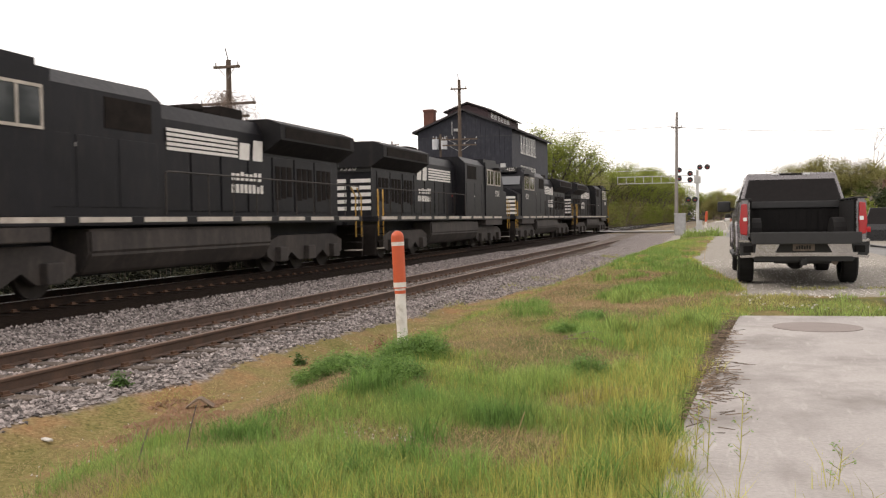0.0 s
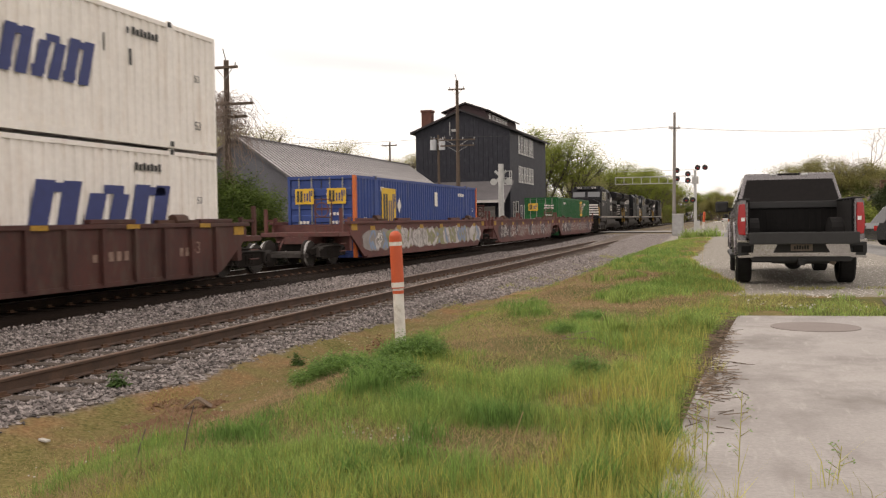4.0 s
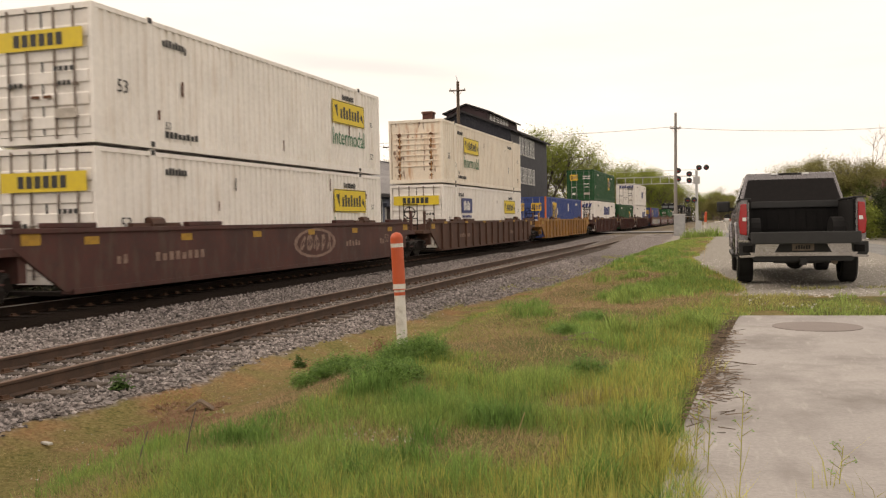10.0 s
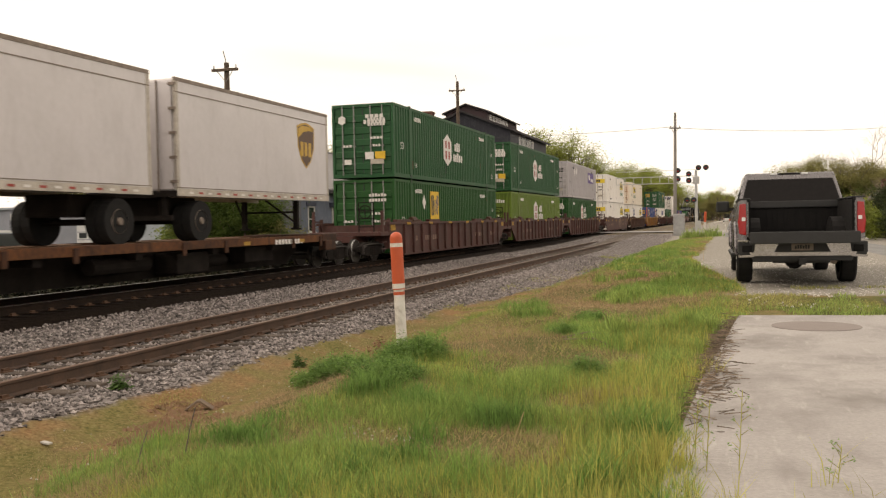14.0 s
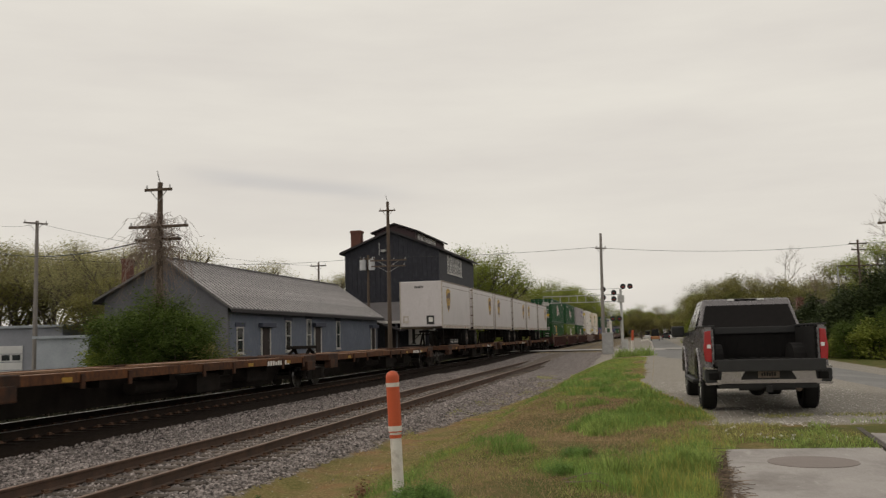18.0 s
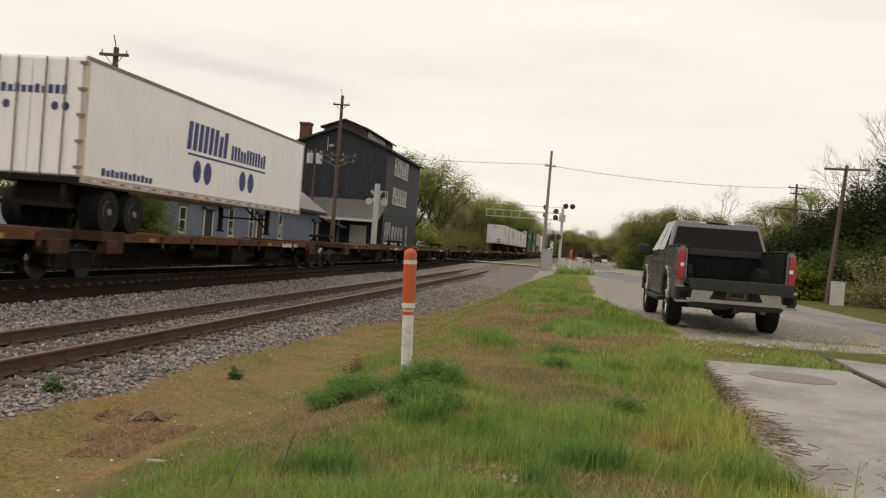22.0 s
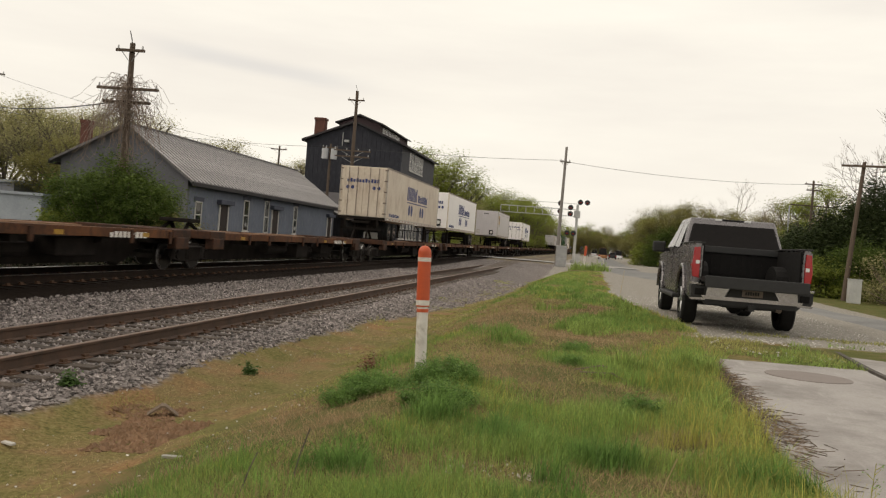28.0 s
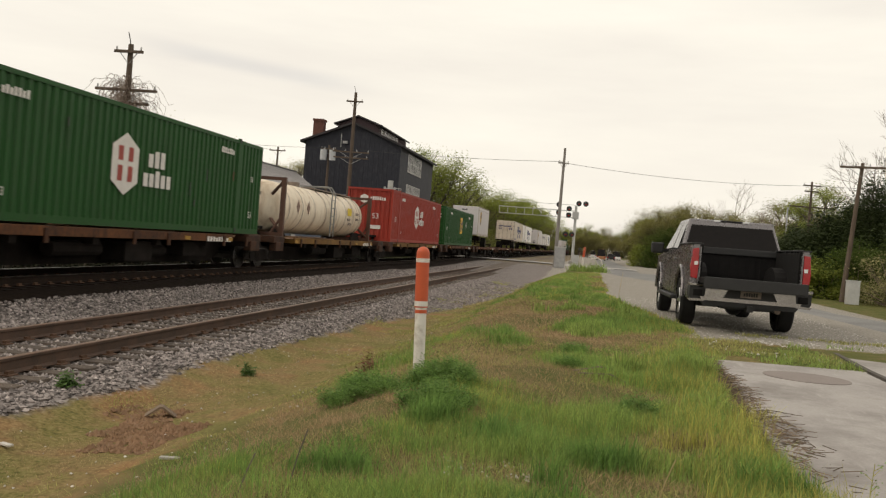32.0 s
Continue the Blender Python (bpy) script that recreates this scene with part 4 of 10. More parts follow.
def blue_marks(c, L, H):
    logo_square(-4.75, 1.75, 1.5, "both")(c, L, H)
    plate("placard", c, side_at(1.2, 2.2), 0.42, 0.62, M_lwhite)
    plate("placard", c, side_at(-7.35, 0.55), 0.5, 0.6, M_lwhite)
    plate("repaint", c, side_at(1.6, 0.62), 9.2, 0.95, M_blue2, "fresher blue repainted panel", t=0.003)
    bm = nb()
    box(bm, FACE - 0.1, FACE + 0.005, -L / 2 - 0.005, -L / 2 + 0.16, 0.0, H)
    box(bm, FACE - 0.1, FACE + 0.005, L / 2 - 0.16, L / 2 + 0.005, 0.0, H)
    part("corner_post", bm, M_orange, c, "bright orange corner post")


def bogie(parent, y, wheel_mesh_key="w"):
    """A two-axle truck with side frames and wheels."""
    def side():
        bm = nb()
        for sx in (-1, 1):
            prism(bm, [(-1.25, 0.40), (-0.95, 0.34), (-0.6, 0.24), (0.6, 0.24), (0.95, 0.34), (1.25, 0.40), (1.25, 0.58), (0.55, 0.74), (-0.55, 0.74), (-1.25, 0.58)], "x", sx * 1.02 - 0.07, sx * 1.02 + 0.07)
            for yy in (-0.16, 0, 0.16):
                rod(bm, (sx * 1.06, yy, 0.30), (sx * 1.06, yy, 0.56), 0.06, seg=8)
            for yy in (-0.9, 0.9):
                rod(bm, (sx * 1.08, yy, 0.44), (sx * 1.22, yy, 0.44), 0.13, seg=10)
        box(bm, -1.0, 1.0, -0.2, 0.2, 0.5, 0.72)
        return bm
    b = shared("bogie", side, M_under, parent, "bogie", m=pose(0, y, 0))

    def wheels():
        bm = nb()
        for sx in (-1, 1):
            rod(bm, (sx * 0.69, 0, 0.42), (sx * 0.82, 0, 0.42), 0.42, seg=20)
            rod(bm, (sx * 0.66, 0, 0.42), (sx * 0.69, 0, 0.42), 0.45, seg=20)
        rod(bm, (-0.7, 0, 0.42), (0.7, 0, 0.42), 0.08, seg=8)
        return bm
    def rims():
        bm = nb()
        for sx in (-1, 1):
            bmesh.ops.create_cone(bm, cap_ends=False, segments=20, radius1=0.428, radius2=0.415, depth=0.06, matrix=Matrix.Translation((sx * 0.80, 0, 0.42)) @ pose(0, 0, 0, 0, 90 * sx, 0))
        return bm
    for yy in (-0.9, 0.9):
        w = shared("wheelset", wheels, M_wheel, b, "wheelset", m=pose(0, yy, 0))
        shared("wheelrim", rims, M_tread, b, "wheel_rim", "bright worn wheel rim", m=pose(0, yy, 0))

    def gear():
        bm = nb()
        for sx in (-1, 1):
            for yy in (-0.9, 0.9):
                box(bm, sx * 1.1 - 0.09, sx * 1.1 + 0.09, yy - 0.16, yy + 0.16, 0.30, 0.62, 0.03)
            path(bm, [(sx * 1.16, -1.1, 0.62), (sx * 1.16, -0.4, 0.66), (sx * 1.16, 0.4, 0.66), (sx * 1.16, 1.1, 0.62)], 0.025, 5)
        box(bm, -0.9, 0.9, -1.3, -1.2, 0.3, 0.42)
        box(bm, -0.9, 0.9, 1.2, 1.3, 0.3, 0.42)
        return bm
    shared("bogiegear", gear, M_tank, b, "axle_box")
    return b


def scrawl(c, m, w, h, rr, fill, edge=None, width=0.1):
    """One sprayed letter: a looping stroke, with a darker outline under it for the bold ones."""
    n = rr.choice((5, 6, 7))
    knots = [(rr.uniform(-0.5, 0.5) * w * 0.8, (-0.5 + (k % 3) / 2.0) * h * 0.8 * rr.uniform(0.7, 1.0)) for k in range(n)]
    pts = []
    for i in range(n - 1):
        p0, p1, p2, p3 = knots[max(0, i - 1)], knots[i], knots[i + 1], knots[min(n - 1, i + 2)]
        for q in range(6):
            t = q / 6
            pts.append(tuple(0.5 * (2 * p1[d] + (p2[d] - p0[d]) * t + (2 * p0[d] - 5 * p1[d] + 4 * p2[d] - p3[d]) * t * t + (3 * p1[d] - p0[d] - 3 * p2[d] + p3[d]) * t ** 3) for d in (0, 1)))
    for wide, mat, z in (([(width * 1.7, edge, 0.0015)] if edge else []) + [(width, fill, 0.003)]):
        bm = nb()
        prev = None
        for i in range(len(pts)):
            a, b = pts[max(0, i - 1)], pts[min(len(pts) - 1, i + 1)]
            dx, dy = b[0] - a[0], b[1] - a[1]
            l = math.hypot(dx, dy) or 1.0
            hw = wide / 2 * (0.75 + 0.35 * math.sin(i * 0.7))
            v = [bm.verts.new((pts[i][0] - dy / l * hw, max(-h / 2, min(h / 2, pts[i][1] + dx / l * hw)), z + 0.0002 * i)), bm.verts.new((pts[i][0] + dy / l * hw, max(-h / 2, min(h / 2, pts[i][1] - dx / l * hw)), z + 0.0002 * i))]
            if prev:
                bm.faces.new((prev[0], prev[1], v[1], v[0]))
            prev = v
        part("graffiti_letter", bm, mat, c, m=m)


def well_unit(u, half, skin, ribs, label, front_truck=True, rear_truck=True, tags=0, drop=0.21):
    """One well of a double-stack car: deep side girders, end platforms, trucks under its ends."""
    c = on_train("well_car", label, "well car", u, 0.0, "well cars of the train")
    well = half - 2.1

    def girder():
        bm = nb()
        prism(bm, [(-well - 1.1, 1.05), (-well + 0.2, drop), (well - 0.2, drop), (well + 1.1, 1.05), (well + 1.1, 1.36), (-well - 1.1, 1.36)], "x", 1.40, 1.47)
        box(bm, 1.33, 1.52, -half + 0.9, half - 0.9, 1.36, 1.46, 0.015)
        box(bm, 1.20, 1.50, -well + 0.4, well - 0.4, drop - 0.06, drop + 0.04)
        if ribs:
            n = 15
            for k in range(n):
                y = -well + 0.5 + k * (2 * well - 1.0) / (n - 1)
                box(bm, 1.47, 1.56, y - 0.06, y + 0.06, drop, 1.36)
        return bm
    def stand():
        bm = nb()
        for x in (0.55, 1.15):
            path(bm, [(x, -half + 0.25, 1.0), (x, -half + 0.25, 2.2)], 0.025, 5)
        for zz in (1.3, 1.6, 1.9, 2.2):
            path(bm, [(0.55, -half + 0.25, zz), (1.15, -half + 0.25, zz)], 0.02, 5)
        path(bm, [(0.85 + 0.24 * math.cos(q * math.pi / 7), -half + 0.14, 1.85 + 0.24 * math.sin(q * math.pi / 7)) for q in range(15)], 0.022, 5)
        path(bm, [(0.61, -half + 0.14, 1.85), (1.09, -half + 0.14, 1.85)], 0.016, 5)
        path(bm, [(0.85, -half + 0.14, 1.61), (0.85, -half + 0.14, 2.09)], 0.016, 5)
        path(bm, [(-0.5, -half - 0.05, 0.85), (-0.55, -half - 0.3, 0.5), (-0.4, -half - 0.55, 0.8)], 0.03, 5)
        return bm
    shared(("brakestand", half), stand, M_under if ribs else skin, c, "brake_stand")

    def lip():
        bm = nb()
        box(bm, 1.34, 1.50, -0.75, 0.75, 1.46, 1.56, 0.02)
        return bm
    for y in (-well + 0.4, -well * 0.45, well * 0.45, well - 0.4):
        shared("girderlip", lip, skin, c, "girder_lip", m=pose(0, y, 0))
    for y in (-well - 0.7, well + 0.7):
        plate("end_tag", c, side_at(y, 1.25, 1.475), 0.5, 0.22, M_reflect, "dirty yellow end tag")
    for sx in (1, -1):
        shared(("girder", half, ribs, drop), girder, skin, c, "side_girder", m=Matrix.Diagonal((sx, 1, 1, 1)) if sx < 0 else None)

    def platform():
        bm = nb()
        box(bm, -1.45, 1.45, well + 0.95, half - 0.15, 0.95, 1.10, 0.02)
        box(bm, -0.45, 0.45, well + 0.7, half + 0.1, 0.72, 0.95)
        box(bm, -1.40, 1.40, well + 0.75, well + 0.95, 0.45, 1.36)
        for sx in (-1, 1):
            box(bm, sx * 1.40 - 0.05, sx * 1.40 + 0.05, half - 0.5, half - 0.40, 1.1, 1.9)
            box(bm, sx * 1.40 - 0.05, sx * 1.40 + 0.05, half - 1.2, half - 1.10, 1.1, 1.6)
            box(bm, sx * 1.42 - 0.02, sx * 1.42 + 0.02, half - 1.2, half - 0.4, 1.48, 1.54)
            for zz in (0.45, 0.70, 0.95):
                box(bm, sx * 1.42 - 0.03, sx * 1.42 + 0.03, half - 0.75, half - 0.3, zz, zz + 0.03)
        return bm
    shared(("platform", half), platform, skin, c, "end_platform")
    shared(("platform", half), platform, skin, c, "end_platform", m=pose(0, 0, 0, 0, 0, 180))

    def floor():
        bm = nb()
        box(bm, -1.35, 1.35, -0.18, 0.18, drop - 0.1, drop - 0.02)
        return bm
    for k in range(5):
        shared(("wellfloor", drop), floor, M_under, c, "cross_bearer", m=pose(0, -well + 0.6 + k * (2 * well - 1.2) / 4, 0))

    def locks():
        bm = nb()
        rod(bm, (1.36, -0.25, 1.52), (1.36, 0.25, 1.52), 0.15, seg=8)
        box(bm, 1.30, 1.45, -0.9, 0.9, 1.46, 1.54)
        return bm
    for y in (-6.2, 6.2):
        shared("guides", locks, M_rib, c, "container_guide", m=pose(0, y, 0))
    for k in range(6):
        y = -well + 1.0 + k * (2 * well - 2) / 5
        plate("reflector", c, side_at(y, 1.40 if ribs else 1.20, 1.525 if ribs else 1.475), 0.45, 0.10 if ribs else 0.16, M_reflect)
    if tags:
        rr = random.Random(tags)
        bold = tags == 5
        y = -well + 0.4
        while y < well - 0.6:
            big = bold or rr.random() < 0.45
            wl_ = rr.uniform(0.75, 1.3) if big else rr.uniform(0.35, 0.7)
            hl_ = rr.uniform(0.80, 0.95) if big else rr.uniform(0.25, 0.6)
            zc = drop + 0.55 + (0 if big else rr.uniform(-0.12, 0.2))
            fills = (M_graf[0], M_graf[0], M_graf[1], M_graf[3]) if bold else (M_graf[2], M_graf[0], M_graf[0], M_graf[2])
            if bold or rr.random() < 0.75:
                blot = [(0.5 * math.cos(q * 0.45) * rr.uniform(0.85, 1.1), 0.5 * math.sin(q * 0.45) * rr.uniform(0.8, 1.0)) for q in range(14)]
                plate('graffiti_fill', c, side_at(y + wl_ / 2, zc, 1.4702 + 0.00002 * int(y * 9 + 90)), wl_ * rr.uniform(1.1, 1.9), rr.uniform(0.7, 0.96), rr.choice((M_graf[0], M_graf[0], M_graf[2], M_graf[1], M_graf[3]) if bold else (M_graf[4], M_graf[4], M_graf[5])), t=0.0008, shape=blot)
            scrawl(c, side_at(y + wl_ / 2, zc, 1.4715), wl_, hl_, rr, rr.choice(fills), M_graf[2] if bold else None, 0.15 if bold else (0.085 if big else 0.045))
            scrawl(c, side_at(y + wl_ * 0.7, drop + rr.uniform(0.4, 0.8), 1.4725), wl_ * 0.8, hl_ * 0.6, rr, M_graf[2], None, 0.035)
            y += wl_ * (rr.uniform(0.5, 0.85) if bold else rr.uniform(0.55, 0.9))
        words("53", 0.5, M_lwhite, c, side_at(-well + 1.6, 0.82, 1.4705 + 0.05))
    else:
        words("53", 0.42, M_faint, c, side_at(well - 1.35, 0.85, 1.478))
        for k, (y, w) in enumerate(((-well + 2.0, 0.55), (-well + 4.2, 2.6), (well - 1.8, 0.6), (well - 4.5, 1.6))):
            bars(c, side_at(y, 0.78, 1.475), w * 0.8, 0.20, max(2, int(w * 3.4)), M_faint, seed=k + int(abs(u)), gap=0.4)
    if "painted figure" in label:
        plate("painted_figure", c, side_at(2.0, 0.86, 1.474), 3.0, 0.92, M_faint, "faded round painted figure", t=0.002, shape=DISC)
        plate("painted_figure", c, side_at(2.0, 0.86, 1.477), 2.6, 0.76, skin, "faded round painted figure", t=0.002, shape=DISC)
        rr = random.Random(2)
        for k in range(5):
            scrawl(c, side_at(1.1 + k * 0.45, 0.86, 1.480), 0.5, 0.6, rr, M_faint, None, 0.10)
    if front_truck:
        bogie(c, half - 0.2)
    if rear_truck:
        bogie(c, -half + 0.2)
    return c


# ---- locomotives ----
def loco(u, turn, label, number, skin=M_loco, mark=True):
    c = on_train("locomotive", label, "locomotive", u, 0.0, "locomotives of the train", turn)
    bm = nb()
    box(bm, -1.50, 1.50, -10.4, 10.4, 1.42, 1.62, 0.02)
    box(bm, -0.5, 0.5, -10.9, 10.9, 0.95, 1.42)
    box(bm, -0.62, 0.62, -9.6, 9.6, 0.35, 0.95)
    part("frame", bm, skin, c)
    # nose, sloping to the sides
    bm = nb()
    prism(bm, [(-1.45, 1.62), (1.45, 1.62), (1.45, 2.95), (0.75, 3.32), (-0.75, 3.32), (-1.45, 2.95)], "y", -9.75, -8.5)
    part("nose", bm, skin, c)
    # cab
    bm = nb()
    prism(bm, [(-8.85, 1.62), (-4.95, 1.62), (-4.95, 4.60), (-8.0, 4.66), (-8.15, 4.40), (-8.75, 3.30)], "x", -1.52, 1.52)
    bmesh.ops.bevel(bm, geom=[e for e in bm.edges if e.verts[0].co.z > 4.3 and e.verts[1].co.z > 4.3], offset=0.18, segments=2, affect="EDGES")
    cab = part("cab", bm, skin, c)
    slope = math.degrees(math.atan2(0.6, 1.1))
    for x in (-0.74, 0.74):
        bm = nb()
        box(bm, -0.60, 0.60, -0.02, 0.02, -0.30, 0.30, 0.015)
        part("windscreen", bm, M_cabglass, cab, "pale reflecting windscreen pane", m=pose(x, -8.50, 3.82, -slope, 0, 0))
    bm = nb()
    box(bm, -1.05, 1.05, -8.36, -8.02, 4.34, 4.66, 0.03)
    hb = part("number_board", bm, M_mblack, cab)
    for x in (-0.72, 0.72):
        words(number, 0.24, M_lwhite, hb, rear_at(x, 4.50, -8.37))
    for x in (-0.13, 0.13):
        bm = nb()
        rod(bm, (x, -8.37, 4.5), (x, -8.43, 4.5), 0.09, seg=12)
        part("headlight", bm, M_cabglass, cab, "clear headlight lens")
    for sx in (1, -1):
        for ya, yb in ((-8.0, -6.85), (-6.45, -5.25)):
            bm = nb()
            box(bm, min(sx * 1.50, sx * 1.535), max(sx * 1.50, sx * 1.535), ya, yb, 3.30, 4.02, 0.01)
            sw = part("side_window", bm, M_glass, cab, "dark cab window with a pale frame")
            bm = nb()
            for a, b, zz0, zz1 in ((ya - 0.06, ya, 3.24, 4.08), (yb, yb + 0.06, 3.24, 4.08), ((ya + yb) / 2 - 0.03, (ya + yb) / 2 + 0.03, 3.30, 4.02), (ya, yb, 4.02, 4.08), (ya, yb, 3.24, 3.30)):
                box(bm, min(sx * 1.50, sx * 1.55), max(sx * 1.50, sx * 1.55), a, b, zz0, zz1)
            part("window_frame", bm, M_lcream, sw)
        bm = nb()
        prism(bm, [(-8.1, 4.14), (-6.6, 4.14), (-6.6, 4.20), (-8.1, 4.20)], "x", min(sx * 1.5, sx * 1.85), max(sx * 1.5, sx * 1.85))
        part("sunshade", bm, skin, cab)
        mm = side_at(-7.35, 2.82, 1.53) if sx > 0 else pose(0, 0, 0, 0, 0, 180) @ side_at(7.35, 2.82, 1.53)
        words(number, 0.46, M_lwhite, cab, mm, label="white road number")
    # white stripes on the nose
    for k in range(10):
        bm = nb()
        zz = 1.74 + (k // 2) * 0.235
        w = 1.40 - 0.02 * (k // 2)
        box(bm, *((0.45, w) if k % 2 else (-w, -0.45)), -9.775, -9.75, zz, zz + 0.13)
        part("nose_stripe", bm, M_lwhite, c)
    bm = nb()
    box(bm, -0.42, 0.42, -9.78, -9.75, 1.74, 2.84)
    p = part("nose_emblem", bm, M_lwhite, c, "white panel with a dark emblem")
    bm = nb()
    prism(bm, [(-0.18, 1.9), (-0.08, 1.9), (-0.02, 2.2), (0.12, 2.1), (0.2, 2.3), (0.06, 2.45), (0.1, 2.65), (-0.05, 2.72), (-0.12, 2.5), (-0.22, 2.4)], "y", -9.79, -9.78)
    part("figure", bm, M_mblack, p)
    # long hood
    bm = nb()
    prism(bm, [(-0.92, 1.62), (0.92, 1.62), (0.92, 3.95), (0.72, 4.32), (-0.72, 4.32), (-0.92, 3.95)], "y", -4.3, 9.6)
    hood = part("hood", bm, skin, c)
    bm = nb()
    prism(bm, [(-1.45, 1.62), (1.45, 1.62), (1.45, 4.2), (1.1, 4.52), (-1.1, 4.52), (-1.45, 4.2)], "y", -4.95, -1.3)
    part("equipment_cabinet", bm, skin, c)
    bm = nb()
    prism(bm, [(-0.95, 3.45), (0.95, 3.45), (1.5, 3.82), (1.5, 4.26), (1.1, 4.42), (-1.1, 4.42), (-1.5, 4.26), (-1.5, 3.82)], "y", 4.4, 9.75)
    rad = part("radiator_hood", bm, M_loco2, c)
    for sx in (1, -1):
        bm = nb()
        box(bm, min(sx * 1.495, sx * 1.515), max(sx * 1.495, sx * 1.515), 4.7, 9.4, 3.88, 4.20)
        part("radiator_grille", bm, M_under, rad)
        bm = nb()
        box(bm, min(sx * 1.445, sx * 1.465), max(sx * 1.445, sx * 1.465), -3.3, -1.7, 3.45, 4.1)
        part("grille", bm, M_under, c)
        for k in range(9):
            bm = nb()
            y = -3.6 + k * 1.42
            box(bm, min(sx * 0.92, sx * 0.95), max(sx * 0.92, sx * 0.95), y, y + 1.3, 1.75, 3.35, 0.012)
            d = part("hood_door", bm, skin, c)
            if k > 5:
                bm = nb()
                for q in range(3):
                    box(bm, min(sx * 0.95, sx * 0.965), max(sx * 0.95, sx * 0.965), y + 0.15 + q * 0.38, y + 0.42 + q * 0.38, 2.1 + 0.05 * q, 3.1)
                part("louvre", bm, M_under, d)
    bm = nb()
    box(bm, -0.45, 0.45, 2.9, 4.1, 4.32, 4.66, 0.03)
    part("exhaust_stack", bm, M_under, c)
    for yy in (0.4,):
        bm = nb()
        rod(bm, (0, yy, 4.30), (0, yy, 4.40), 0.42, 0.42, 14)
        part("fan_cowl", bm, M_under, c)
    bm = nb()
    for k in range(3):
        rod(bm, (-0.2 + 0.2 * k, 1.5, 4.46), (-0.2 + 0.2 * k, 2.2, 4.5), 0.09, 0.16, 8)
    box(bm, -0.3, 0.3, 1.65, 1.85, 4.3, 4.44)
    part("air_horn", bm, M_under, c)
    # painted name on the hood
    for sx in (1, -1):
        def hs(y, z, x=0.962):
            m = side_at(y, z, x)
            return m if sx > 0 else pose(0, 0, 0, 0, 0, 180) @ side_at(-y, z, x)
        if mark:
            for k in range(5):
                plate("name_stripe", c, hs(1.25, 3.25 + k * 0.115), 3.3, 0.075, M_lwhite)
            bars(c, hs(3.72, 3.47), 1.5, 0.58, 2, M_lwhite, "white company initials", 0.1, seed=3)
            bars(c, hs(3.4, 2.72), 1.7, 0.24, 7, M_lwhite, seed=4)
            bars(c, hs(3.45, 2.38), 1.8, 0.24, 8, M_lwhite, seed=5)
        for k in range(9):
            y = -8.4 + k * 2.1
            bm = nb()
            box(bm, min(sx * 1.50, sx * 1.506), max(sx * 1.50, sx * 1.506), y, y + 1.65, 1.49, 1.60)
            part("sill_stripe", bm, M_lcream, c)
        for k in range(7):
            plate("warning_mark", c, side_at(-5.2 + 0.75 * k + (0.3 if k % 2 else 0), (1.9, 3.05, 2.95)[k % 3], 1.453 if k < 5 else 0.955) if sx > 0 else pose(0, 0, 0, 0, 0, 180) @ side_at(5.2 - 0.75 * k, 2.6, 1.453 if k < 5 else 0.955), 0.12, 0.08, M_lwhite if k % 2 else M_mred)
        for y0_, y1_ in ((-5.55, -4.35), (-4.2, -3.0), (-2.85, -1.5)):
            bm = nb()
            box(bm, min(sx * 1.445, sx * 1.462), max(sx * 1.445, sx * 1.462), y0_, y1_, 1.8, 3.25, 0.012)
            part("cabinet_door", bm, skin, c)
        # handrails
        bm = nb()
        xx = sx * 1.46
        path(bm, [(xx, -1.2, 1.65), (xx, -1.2, 2.62), (xx, -1.1, 2.65), (xx, 10.2, 2.65)], 0.024, 5)
        for k in range(9):
            rod(bm, (xx, 0.6 + k * 1.2, 1.6), (xx, 0.6 + k * 1.2, 2.65), 0.018, seg=5)
        part("handrail", bm, M_tank, c)
        for end in (-1, 1):
            bm = nb()
            for y in (end * 9.85, end * 10.35):
                path(bm, [(sx * 1.48, y, 0.9), (sx * 1.48, y, 2.3), (sx * 1.40, y - end * 0.2, 2.6)], 0.025, 5)
            part("grab_rail", bm, M_reflect, c, "yellow step grab rails")
            for k in range(4):
                bm = nb()
                box(bm, min(sx * 1.05, sx * 1.5), max(sx * 1.05, sx * 1.5), end * 10.1 - 0.26, end * 10.1 + 0.26, 0.42 + 0.27 * k, 0.45 + 0.27 * k)
                part("step", bm, M_lcream if k < 1 else M_under, c)
        bm = nb()
        box(bm, min(sx * 1.0, sx * 1.48), max(sx * 1.0, sx * 1.48), -8.6, -5.0, 1.12, 1.42, 0.03)
        part("side_box", bm, M_tank, c)
    # second number at the hood end
    bm = nb()
    box(bm, -0.95, 0.95, 9.6, 9.64, 3.3, 3.62)
    part("end_panel", bm, M_mblack, c)
    for k in range(5):
        bm = nb()
        zz = 1.85 + k * 0.26
        box(bm, -0.9, -0.1, 9.6, 9.625, zz, zz + 0.14)
        box(bm, 0.1, 0.9, 9.6, 9.625, zz, zz + 0.14)
        part("end_stripe", bm, M_lwhite, c)
    words(number, 0.36, M_lwhite, c, Matrix.Translation((0, 9.645, 3.46)) @ pose(0, 0, 0, 0, 0, 180) @ REAR)
    # fuel tank
    bm = nb()
    prism(bm, [(-1.40, 1.36), (1.40, 1.36), (1.42, 0.85), (1.15, 0.42), (-1.15, 0.42), (-1.42, 0.85)], "y", -3.8, 3.9)
    bmesh.ops.bevel(bm, geom=list(bm.edges), offset=0.06, segments=2, affect="EDGES")
    part("fuel_tank", bm, M_tank, c)
